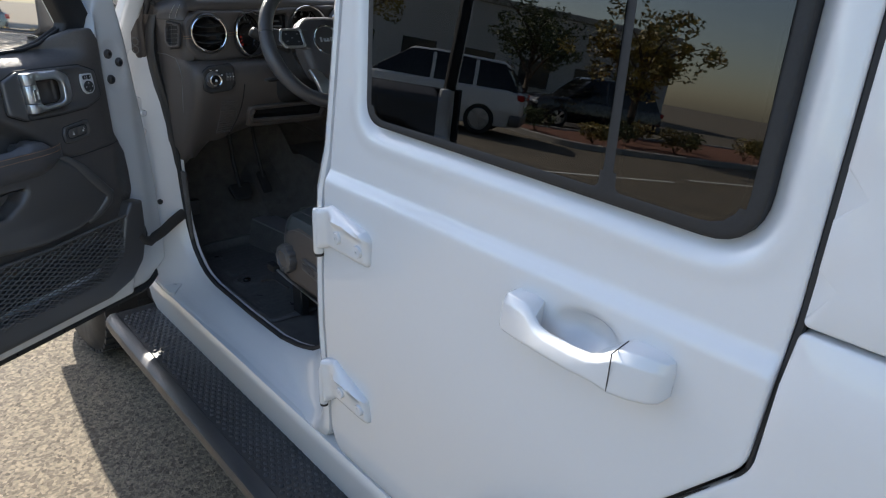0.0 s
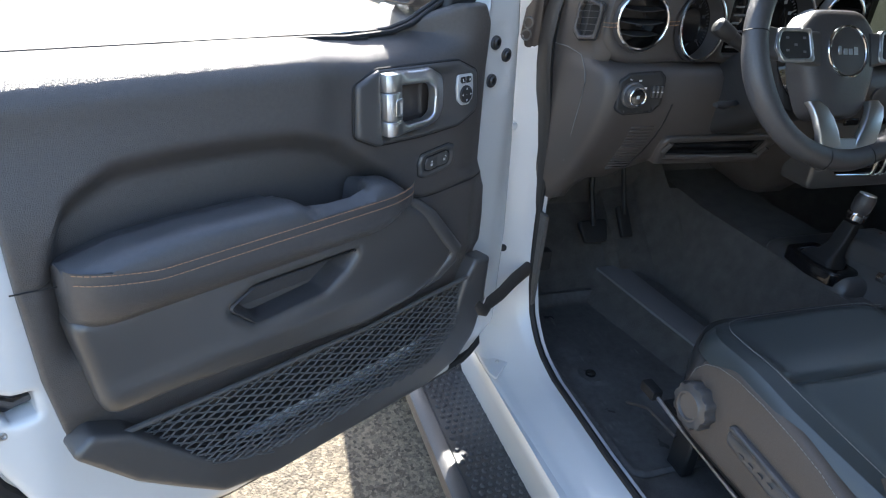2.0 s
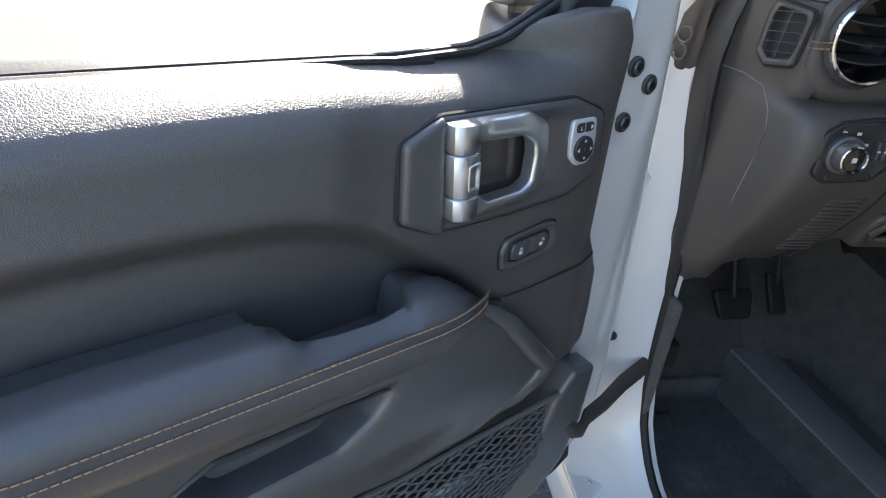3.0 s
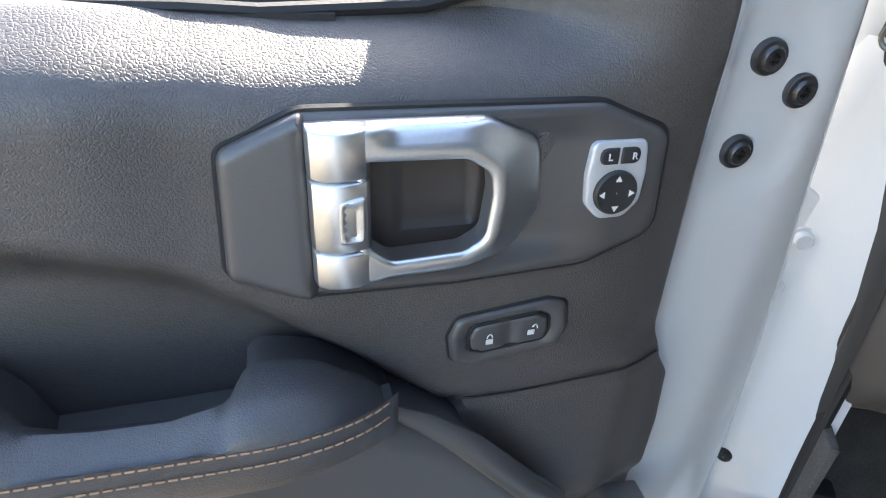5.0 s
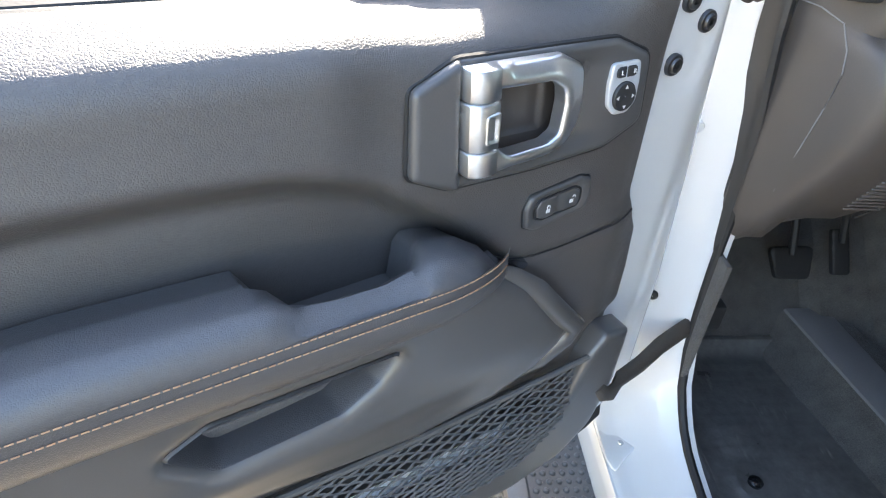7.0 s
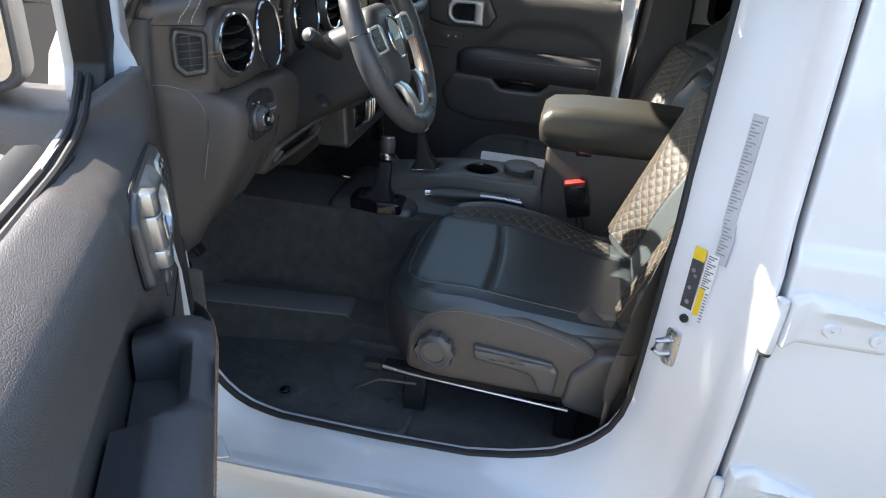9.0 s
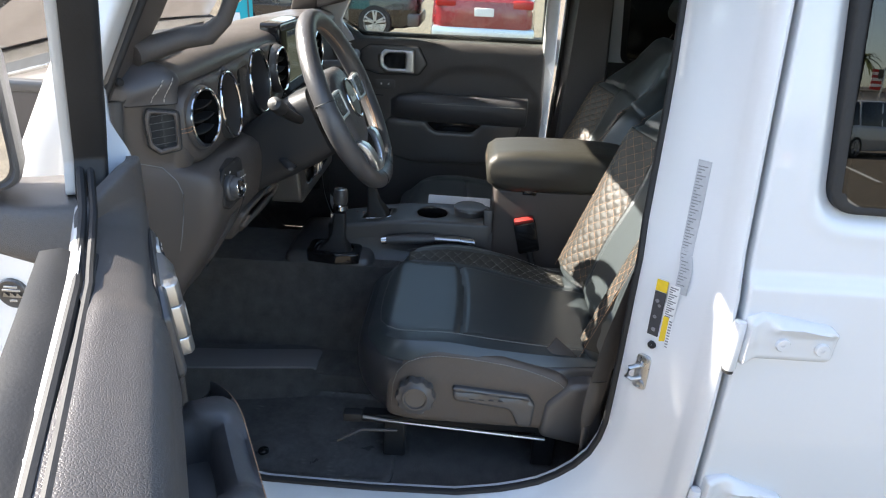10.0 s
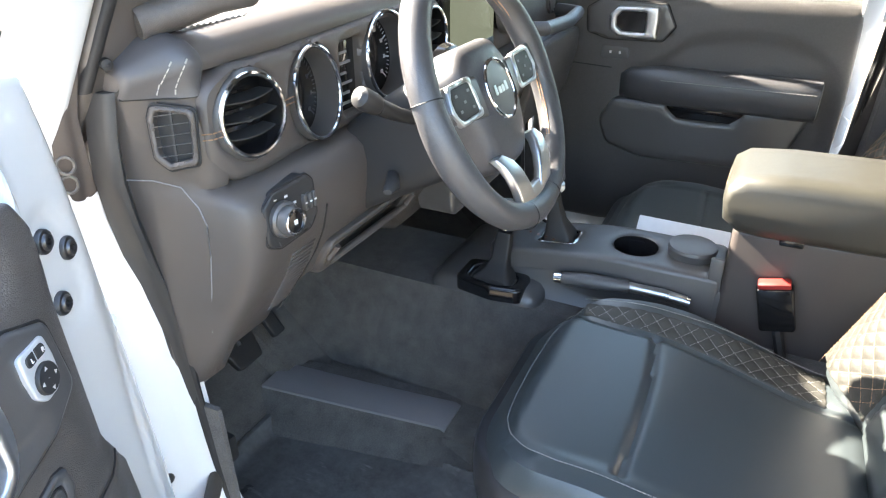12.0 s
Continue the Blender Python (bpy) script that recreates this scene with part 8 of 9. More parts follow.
add_lathe(b, [(0.016, 0.02), (0.020, 0.028), (0.021, 0.05), (0.018, 0.062), (0.001, 0.063)], tm, 20)
kb = part("knob", b, VINYL, tl, "black leather knob")
b = B()
add_lathe(b, [(0.0175, 0.062), (0.017, 0.0645), (0.001, 0.065)], tm, 20)
part("knob_cap", b, SATIN, kb, "silver shift pattern cap")
b = B()
for i in range(4):
    add_box(b, (0.794 + i * 0.004, 0.702 + i * 0.018, 0.9495), (0.7975 + i * 0.004, 0.7055 + i * 0.018, 0.9502), 0, 1)
solo("gear_lights", b, LIT_AMBER, "amber lit gear position marks", "indicator")

pb = thing("parking_brake", Matrix.Translation((0.745, 0.6, 0.88)), "black parking brake lever with a chrome button", "brake lever")
b = B()
add_tube(b, [(0.742, 0.665, 0.895), (0.744, 0.62, 0.900), (0.746, 0.54, 0.906), (0.748, 0.535, 0.906)], [0.013, 0.015, 0.014, 0.012], 12)
part("grip", b, VINYL, pb, "leather grip")
b = B()
add_tube(b, [(0.7415, 0.680, 0.8935), (0.742, 0.665, 0.895)], 0.011, 12)
part("release_button", b, CHROME, pb, "chrome release button")
b = B()
add_tube(b, [(0.747, 0.537, 0.906), (0.749, 0.47, 0.905), (0.75, 0.42, 0.90)], [0.010, 0.011, 0.010], 10)
part("lever_root", b, BARE, pb, "bright steel lever root")

# papers on the console's far side
b = B()
add_sheet(b, rounded([(0.0, 0.0), (0.19, -0.006), (0.19, 0.06), (0.0, 0.064)], 0.002), lambda a, c, h: Vector((0.945 + c * 0.6, 0.565 - a, 0.915 + c * 0.6 + h)), None, 0.0015, 0.05, (), 0)
solo("folded_paper", b, PAPER, "white folded paper tucked beside the console", "paper")

# ---- passenger door, closed, seen from inside ----
fd = thing("passenger_door", Matrix.Translation((1.58, 0.6, 0.65)), "closed passenger door with a black trim panel", "car door")


def on_far(x):
    return lambda a, c, h: Vector((x - h, a, c))


b = B()
fo = rounded([(0.190, 0.66, 0.04), (0.178, 1.10), (0.190, 1.352, 0.01), (0.86, 1.350, 0.05), (0.945, 1.40, 0.02), (1.0, 1.40, 0.02), (1.01, 0.75, 0.08), (0.93, 0.66, 0.05)], 0.02, 5)
FZ = [(0.20, 1.17), (0.27, 1.235), (0.34, 1.262), (0.50, 1.262), (0.57, 1.245), (0.66, 1.17), (0.76, 1.12)]


def far_relief(a, c):
    h = -0.012 * smooth(lin(a, FZ) - c, -0.004, 0.03) * smooth(-a, -0.78, -0.70) * smooth(a, 0.19, 0.22)
    if c > 1.30:
        h -= 0.03 * (1 - math.sqrt(max(0, 1 - (min(c - 1.30, 0.051) / 0.052) ** 2)))
    return h


add_sheet(b, fo, on_far(1.545), far_relief, 0.04, 0.016, (), 0.010)
part("trim_panel", b, TRIM, fd, "black grained trim panel")
b = B()
add_loft(b, [[(1.56 - w * p, y, 1.085 + q * k) for p, q in ((0, 0.065), (0.5, 0.075), (0.85, 0.066), (1.0, 0.045), (1.0, 0.020), (0.85, -0.02), (0.5, -0.035), (0, -0.035))] for y, w, k in ((0.235, 0.03, 0.8), (0.24, 0.058, 1.0), (0.30, 0.066, 1.0), (0.50, 0.066, 1.0), (0.64, 0.058, 1.0), (0.72, 0.040, 0.85), (0.75, 0.02, 0.6))])
fa_ = part("armrest", b, VINYL, fd, "padded black armrest", angle=60)
b = B()
add_sheet(b, rounded([(0.30, 0.90, 0.04), (0.245, 1.06, 0.02), (0.76, 1.06, 0.03), (0.80, 0.99, 0.04), (0.77, 0.92, 0.04), (0.66, 0.89, 0.05)], 0.03, 5), on_far(1.532), lambda a, c: 0.012 * smooth(a, 0.24, 0.4), 0.04, 0.018, [rounded([(0.620, 1.060, 0.01), (0.575, 1.022, 0.015), (0.44, 1.022, 0.015), (0.40, 1.058, 0.01)], 0.01, 4)], 0.012)
lowm = part("lower_moulding", b, TRIM_SMOOTH, fd, "smooth lower door moulding")
b = B()
add_box(b, (1.525, 0.40, 1.02), (1.545, 0.62, 1.062), 0.004)
part("pull_pocket", b, GLOSS, lowm)
b = B()
add_stitches(b, [(1.56 - 0.0665, y, 1.128) for y in (0.25, 0.40, 0.63)], 0.008, 0.006, 0.0008)
tagged(part("stitching", b, THREAD_GREY, fa_, "pale stitching"), kind="stuff")
b = B()
add_tube(b, [(1.5442, 1.0, 1.150), (1.5442, 0.78, 1.140)], 0.0016, 5)
part("trim_seam", b, RUBBER, fd)
b = B()
fpl = rounded([(0.620, 1.262, 0.01), (0.650, 1.222, 0.015), (0.80, 1.220, 0.02), (0.86, 1.236, 0.015), (0.865, 1.300, 0.015), (0.83, 1.322, 0.015), (0.65, 1.322, 0.015)], 0.01, 4)
add_sheet(b, fpl, on_far(1.538), None, 0.01, 0.02, (), 0.004)
fp_ = part("handle_plate", b, TRIM_SMOOTH, fd)
b = B()
add_tube(b, [(1.5435, y, z) for y, z in densify(fpl, 0.01)], 0.0028, 6, True, up=(1, 0, 0))
part("plate_gasket", b, RUBBER, fp_)
b = B()
add_sheet(b, rounded([(0.666, 1.228, 0.004), (0.770, 1.230, 0.012), (0.795, 1.250, 0.012), (0.797, 1.288, 0.012), (0.775, 1.310, 0.012), (0.666, 1.312, 0.004)], 0.006, 4), on_far(1.522), None, 0.014, 0.01, [rounded([(0.698, 1.243, 0.006), (0.760, 1.244, 0.008), (0.777, 1.258, 0.008), (0.778, 1.282, 0.008), (0.762, 1.297, 0.008), (0.698, 1.298, 0.006)], 0.006, 4)], 0.005)
part("inside_handle", b, SATIN, fd, "satin silver inside handle")
b = B()
add_sheet(b, rounded([(0.700, 1.240), (0.775, 1.240), (0.780, 1.300), (0.700, 1.300)], 0.008), on_far(1.531), None, 0.002, 0.03, (), 0)
part("handle_cup", b, GLOSS, fd)
b = B()
add_sheet(b, rounded([(0.735, 1.165), (0.815, 1.165), (0.815, 1.200), (0.735, 1.200)], 0.01), on_far(1.548), lambda a, c: 0.004, 0.01, 0.02, (), 0.003)
ls = part("lock_switch", b, TRIM_SMOOTH, fd)
b = B()
for y in (0.758, 0.785):
    add_box(b, (1.5425, y, 1.180), (1.5435, y + 0.006, 1.187), 0, 1)
part("padlock_marks", b, WHITE_PRINT, ls)
b = B()
add_sheet(b, rounded([(0.150, 0.60), (0.150, 1.30), (0.165, 1.72), (0.20, 1.745), (0.82, 1.745), (0.86, 1.72), (1.02, 1.42), (1.03, 0.60)], 0.01, 3), lambda a, c, h: Vector((2 * XC - 0.055 - skin(c) - h, a, c)), None, 0.03, 0.06, [rounded([(0.200, 1.31), (0.205, 1.69), (0.80, 1.69), (0.935, 1.40), (0.87, 1.31)], 0.02, 4)], 0.008)
part("door_shell", b, PAINT, fd, "white painted door shell and window frame")
b = B()
add_sheet(b, rounded([(0.19, 1.33), (0.195, 1.70), (0.81, 1.70), (0.95, 1.40), (0.87, 1.335)], 0.01, 3), lambda a, c, h: Vector((2 * XC - 0.045 - skin(c) - h, a, c)), None, 0.004, 0.3, (), 0)
gl_ = part("window_glass", b, CLEAR, fd, "clear door window")
gl_.visible_shadow = False
b = B()
add_tube(b, [(1.575, 0.205, 1.68), (1.58, 0.203, 1.36), (1.58, 0.86, 1.356), (1.58, 0.94, 1.41), (1.57, 0.80, 1.69)], 0.009, 8)
part("window_seal", b, RUBBER, fd)
b = B()
add_sheet(b, rounded([(0.005, 0.60), (0.02, 1.72), (0.145, 1.72), (0.150, 0.60)], 0.01, 2), lambda a, c, h: Vector((2 * XC - 0.115 - skin(c) - h, a, c)), None, 0.03, 0.1, (), 0.006)
part("pillar_face", b, PAINT, fd)
b = B()
add_loft(b, [[(1.66 + p, 1.00 + q, 1.44 + r_) for q, r_ in rounded([(-0.02, -0.085), (0.06, -0.085), (0.06, 0.09), (-0.02, 0.09)], 0.02, 4)] for p in (0.05, 0.10, 0.25, 0.28)])
part("mirror_housing", b, TRIM, fd, "black door mirror housing")
b = B()
add_sheet(b, rounded([(1.72, 1.37), (1.93, 1.37), (1.93, 1.515), (1.72, 1.515)], 0.02), lambda a, c, h: Vector((a, 0.978 - h + (a - 1.8) * 0.25, c)), None, 0.002, 0.2, (), 0)
part("mirror_glass", b, MIRROR, fd, "door mirror glass")

# ---- things on the near B pillar ----

def on_pillar(t, z):
    """A frame on the pillar's slanted face: x towards the rear, y up, z out of it."""
    x = Vector((-0.651, -0.759, 0)).normalized()
    n = Vector((-0.759, 0.651, 0)).normalized()
    p = Vector((0.100 + 0.95 * skin(z), 0.9 * lin(z, [(0.9, 0.155), (1.1, 0.150), (1.45, 0.138)]) + 0.0020, z)) + x * t + n * 0.0012
    return Matrix(((x.x, 0, n.x, p.x), (x.y, 0, n.y, p.y), (0, 1, n.z, p.z), (0, 0, 0, 1)))


st_ = thing("warning_sticker", Matrix.Translation((0.09, 0.1, 1.08)), "black and yellow warning sticker on the white pillar", "sticker")
b = B()
add_box(b, (-0.011, -0.055, 0), (0.009, 0.030, 0.0006), 0, 1, on_pillar(0.028, 1.090))
part("sticker_picture", b, DARK_PRINT, st_, "dark picture panel")
b = B()
add_box(b, (-0.011, 0.031, 0), (0.009, 0.052, 0.0006), 0, 1, on_pillar(0.028, 1.090))
part("sticker_yellow", b, YELLOW, st_, "yellow panel")
b = B()
add_box(b, (0.012, -0.085, 0), (0.022, -0.010, 0.0006), 0, 1, on_pillar(0.028, 1.090))
part("sticker_yellow", b, YELLOW, st_, "yellow panel")
b = B()
add_box(b, (0.0115, -0.085, 0.0), (0.030, 0.050, 0.0004), 0, 1, on_pillar(0.028, 1.090))
part("sticker_paper", b, WHITE_PRINT, st_)
b = B()
for i in range(14):
    add_box(b, (0.0135, 0.044 - i * 0.0042, 0.0007), (0.0275 - 0.004 * (i % 3), 0.0462 - i * 0.0042, 0.0010), 0, 1, on_pillar(0.028, 1.090))
for i in range(12):
    add_box(b, (0.0235, -0.018 - i * 0.0055, 0.0007), (0.0288, -0.0155 - i * 0.0055, 0.0010), 0, 1, on_pillar(0.028, 1.090))
part("sticker_lines", b, GREY_PRINT, st_, "rows of plain print")
b = B()
for dx, dy, s in ((-0.004, 0.012, 0.004), (0.001, 0.004, 0.003), (-0.003, -0.018, 0.0035), (-0.001, -0.042, 0.004)):
    add_lathe(b, [(s, 0), (s * 0.9, 0.0005), (0.0003, 0.0006)], on_pillar(0.028 + dx, 1.090 + dy) @ Matrix.Translation((0, 0, 0.0007)), 10)
part("sticker_symbols", b, GREY_PRINT, st_)
cs_ = thing("data_sticker", Matrix.Translation((0.085, 0.08, 1.25)), "long grey data sticker with rows of print on the pillar", "sticker")
b = B()
rows_ = [on_pillar(0.060, 1.128 + 0.022 * i) for i in range(11)]
add_loft(b, [[m @ Vector(p) for p in ((-0.012, 0, -0.001), (-0.012, 0, 0.0012), (0.009, 0, 0.0012), (0.009, 0, -0.001))] for m in rows_])
part("sticker_paper", b, LABEL, cs_)
b = B()
for i in range(42):
    w = 0.004 + 0.012 * ((i * 37) % 11) / 11
    add_box(b, (-0.010, 0.0, 0.0010), (-0.010 + w, 0.0016, 0.0017), 0, 1, on_pillar(0.060, 1.133 + i * 0.005))
tagged(part("print_rows", b, GREY_PRINT, cs_, "rows of plain print"), kind="stuff")
b = B()
add_lathe(b, [(0.0075, -0.002), (0.007, 0.002), (0.003, 0.003), (0.0005, 0.001)], on_pillar(0.030, 1.018), 14)
solo("pillar_plug", b, RUBBER, "small black plug in the pillar", "plug")
sk_ = thing("door_striker", Matrix.Translation((0.1, 0.12, 0.958)), "bare steel door striker loop with two screws", "striker")
b = B()
sm_ = on_pillar(0.022, 0.958)
add_plate(b, rounded([(-0.013, -0.036), (0.013, -0.036), (0.013, 0.036), (-0.013, 0.036)], 0.010), sm_, 0.006, 0.002, 0.02)
part("base_plate", b, BARE, sk_)
b = B()
add_tube(b, [sm_ @ Vector(p) for p in ((0.0, 0.014, 0.0), (-0.006, 0.016, 0.014), (-0.014, 0.012, 0.020), (-0.017, -0.006, 0.021), (-0.010, -0.012, 0.016), (0.0, -0.012, 0.0))], 0.0048, 10)
part("loop", b, BARE, sk_, "steel loop")
for dy in (-0.025, 0.026):
    b = B()
    add_lathe(b, [(0.0085, 0.0), (0.008, 0.004), (0.004, 0.005), (0.0035, 0.003), (0.0005, 0.003)], sm_ @ Matrix.Translation((0.002, dy, 0)), 14)
    part("screw", b, BARE, sk_)

# ---- the car park round about ----
KERB = surface("concrete_kerb", (0.36, 0.34, 0.31), 0.85, var=0.2, scale=4, bump=0.5, bump_scale=90, fine=0.15, dist=0.004)
MULCH = surface("red_mulch", (0.20, 0.085, 0.05), 0.95, var=0.5, scale=10, bump=0.9, bump_scale=40, fine=0.5, dist=0.03)
STRIPE = surface("road_paint", (0.66, 0.65, 0.60), 0.75, var=0.25, scale=7, bump=0.3, bump_scale=200, fine=0.2)
LEAF = surface("leaf_green", (0.085, 0.10, 0.03), 0.6, var=0.5, scale=1.2, fine=0.3, bump_scale=8)
LEAF_Y = surface("leaf_gold", (0.26, 0.20, 0.045), 0.6, var=0.45, scale=1.2, fine=0.3, bump_scale=8)
BARK = surface("bark", (0.12, 0.09, 0.065), 0.9, var=0.35, scale=8, bump=0.8, bump_scale=40, dist=0.02)
STUCCO = surface("stucco", (0.50, 0.48, 0.45), 0.9, var=0.08, scale=0.6, bump=0.3, bump_scale=40, dist=0.01)
WINDOW = surface("dark_window", (0.02, 0.025, 0.03), 0.08, var=0.1, scale=1)
CAR_WHITE = surface("car_white", (0.72, 0.72, 0.71), 0.3, var=0.02, coat=1.0)
CAR_BLACK = surface("car_black", (0.014, 0.014, 0.016), 0.25, var=0.05, coat=1.0)
CAR_RED = surface("car_red", (0.22, 0.012, 0.018), 0.28, var=0.05, coat=1.0)
CAR_BRONZE = surface("car_bronze", (0.075, 0.06, 0.05), 0.3, metal=0.4, var=0.05, coat=1.0)
CAR_GLASS = surface("car_glass", (0.012, 0.014, 0.016), 0.06, var=0.05)
LAMP_RED = surface("lamp_red", (0.42, 0.015, 0.012), 0.15, var=0.05)
TEAL = surface("teal_cloth", (0.01, 0.36, 0.42), 0.7, var=0.12, scale=5)


def parked_car(label, x, y, heading, paint, length=4.6, width=1.88, height=1.68, group="parked cars"):
    """A plain modern crossover, nose along its own +y."""
    m = Matrix.Translation((x, y, 0)) @ Matrix.Rotation(radians(heading), 4, "Z")
    th = thing("parked_car", m, label, "car", group)
    hw, hl = width / 2, length / 2
    bm = B()
    st_ = [(-hl, 0.42, 0.98, 0.80), (-hl + 0.06, 0.30, 1.06, 0.90), (-hl + 0.35, 0.25, 1.08, 0.98), (-hl + 1.2, 0.22, 1.06, 1.0), (0.2, 0.22, 1.04, 1.0), (hl - 1.15, 0.22, 1.03, 1.0), (hl - 0.5, 0.25, 0.98, 0.97), (hl - 0.12, 0.30, 0.86, 0.88), (hl, 0.36, 0.72, 0.74)]
    rg = []
    for yy, z0, z1, k in st_:
        w = hw * k
        sec = rounded([(-w * 0.90, z0), (w * 0.90, z0), (w, (z0 + z1) / 2 - 0.05), (w * 0.97, z1 - 0.05), (w * 0.88, z1), (-w * 0.88, z1), (-w * 0.97, z1 - 0.05), (-w, (z0 + z1) / 2 - 0.05)], 0.06, 3)
        rg.append([m @ Vector((a, yy, c)) for a, c in sec])
    add_loft(bm, rg)
    part("body", bm, paint, th, angle=30)
    bm = B()
    rg = []
    for yy, z1, k in ((-hl + 0.16, 1.07, 0.84), (-hl + 0.30, 1.30, 0.80), (-hl + 0.55, height - 0.06, 0.72), (-0.2, height - 0.02, 0.74), (0.45, height - 0.05, 0.73), (1.10, 1.20, 0.82), (1.28, 1.05, 0.86)):
        sec = rounded([(-hw * 0.90, 1.0), (hw * 0.90, 1.0), (hw * k, z1), (-hw * k, z1)], 0.05, 3)
        rg.append([m @ Vector((a, yy, c)) for a, c in sec])
    add_loft(bm, rg)
    part("glasshouse", bm, CAR_GLASS, th, "dark windows", angle=30)
    bm = B()
    rg = []
    for yy, z1, k in ((-hl + 0.45, height - 0.08, 0.70), (-hl + 0.60, height - 0.01, 0.72), (-0.2, height + 0.015, 0.73), (0.40, height - 0.01, 0.72), (0.52, height - 0.07, 0.72)):
        rg.append([m @ Vector((a, yy, c)) for a, c in rounded([(-hw * k, z1 - 0.06), (hw * k, z1 - 0.06), (hw * (k - 0.05), z1), (-hw * (k - 0.05), z1)], 0.03, 3)])
    add_loft(bm, rg)
    part("roof", bm, paint, th, angle=30)
    for yy in (-hl + 1.15, -0.15):
        for s in (-1, 1):
            bm = B()
            add_loft(bm, [[m @ Vector((s * (hw * f + d), yy + e + dy, z)) for d, dy in ((0.01, -0.04), (0.01, 0.04), (-0.04, 0.04), (-0.04, -0.04))] for z, f, e in ((1.03, 0.89, 0), (1.35, 0.82, 0.01), (height - 0.06, 0.745, 0.03))])
            part("window_post", bm, paint, th)
    bm = B()
    add_box(bm, (-hw * 0.96, -hl - 0.02, 0.30), (hw * 0.96, -hl + 0.25, 0.56), 0.05, 2, m)
    part("rear_bumper", bm, TRIM_SMOOTH if paint is not CAR_RED else SATIN, th)
    bm = B()
    add_box(bm, (-0.17, -hl - 0.025, 0.74), (0.17, -hl + 0.03, 0.88), 0.01, 1, m)
    part("number_plate", bm, WHITE_PRINT, th, "plain white plate")
    for s in (-1, 1):
        bm = B()
        add_box(bm, (s * hw * 0.52 if s > 0 else -hw * 0.90, -hl - 0.01, 0.88), (hw * 0.90 if s > 0 else -hw * 0.52, -hl + 0.22, 1.02), 0.03, 2, m)
        part("tail_lamp", bm, LAMP_RED, th, "red tail lamp")
        bm = B()
        add_box(bm, (s * hw * 0.45 if s > 0 else -hw * 0.85, hl - 0.22, 0.66), (hw * 0.85 if s > 0 else -hw * 0.45, hl - 0.02, 0.78), 0.03, 2, m)
        part("head_lamp", bm, SATIN, th, "clear head lamp")
        for yy in (-hl + 0.92, hl - 0.90):
            wheel_far(th, m @ Matrix.Translation((s * (hw - 0.11), yy, 0.35)) @ Matrix.Rotation(radians(90 * s), 4, "Y"))
    return th


def wheel_far(th, m):
    bm = B()
    add_lathe(bm, [(0.24, -0.10), (0.33, -0.11), (0.35, -0.08), (0.35, 0.08), (0.33, 0.115), (0.25, 0.115), (0.24, 0.10)], m, 28)
    t = part("tyre", bm, RUBBER, th)
    bm = B()
    add_lathe(bm, [(0.243, 0.108), (0.235, 0.112), (0.225, 0.09), (0.215, 0.03), (0.02, 0.03)], m, 28)
    for i in range(5):
        for dq in (-0.16, 0.16):
            add_box(bm, (0.02, -0.020, 0.06), (0.23, 0.020, 0.105), 0.006, 1, m @ Matrix.Rotation(2 * math.pi * i / 5 + dq, 4, "Z"))
    part("rim", bm, BARE, t, "silver alloy rim")


parked_car("dark red crossover seen from behind with a white plate", 13.35, 0.25, -90, CAR_RED)
parked_car("dark grey crossover parked side-on in the sun", 14.2, 3.9, 0, CAR_BLACK, 4.7)
parked_car("bronze-black crossover parked side-on", 14.2, -4.3, 180, CAR_BRONZE, 4.7)
parked_car("black crossover with red tail lamps parked ahead", 12.4, 9.0, -70, CAR_BLACK)
parked_car("dark car parked beside the lane ahead", 4.5, 12.5, -80, CAR_BLACK)
parked_car("white crossover parked at the planter", -10.2, 10.9, -35, CAR_WHITE)
parked_car("black sport utility car parked behind the planter", -14.8, 15.2, -60, CAR_BLACK, 4.9, 1.95, 1.8)
parked_car("black sport utility car parked behind the planter", -19.5, 12.6, -60, CAR_BLACK, 4.9, 1.95, 1.8)
parked_car("white sport utility car across the lot", -22.5, -13.2, 150, CAR_WHITE, 5.1, 2.0, 1.85)
parked_car("black pickup-sized car across the lot", -30, -2, 100, CAR_BLACK, 5.2, 2.0, 1.9)

# box van
vm = Matrix.Translation((-9.5, 21.5, 0)) @ Matrix.Rotation(radians(-50), 4, "Z")
van = thing("box_van", vm, "white box van with plain red marks", "van")
b = B()
add_box(b, (-1.2, -3.2, 0.7), (1.2, 1.6, 3.3), 0.06, 2, vm)
part("box", b, CAR_WHITE, van)
b = B()
add_box(b, (-1.05, 1.65, 0.5), (1.05, 3.3, 2.3), 0.2, 3, vm)
part("cab", b, CAR_WHITE, van)
b = B()
for y0, w in ((-1.2, 0.25), (-0.85, 0.3), (-0.45, 0.3), (-0.05, 0.25)):
    add_box(b, (-1.215, y0, 2.2), (-1.205, y0 + w, 2.5), 0, 1, vm)
    add_box(b, (1.205, y0, 2.2), (1.215, y0 + w, 2.5), 0, 1, vm)
part("side_marks", b, LAMP_RED, van, "plain red marks")
for s in (-1, 1):
    for yy in (-2.1, 2.4):
        wheel_far(van, vm @ Matrix.Translation((s * 0.95, yy, 0.36)) @ Matrix.Rotation(radians(90 * s), 4, "Y"))

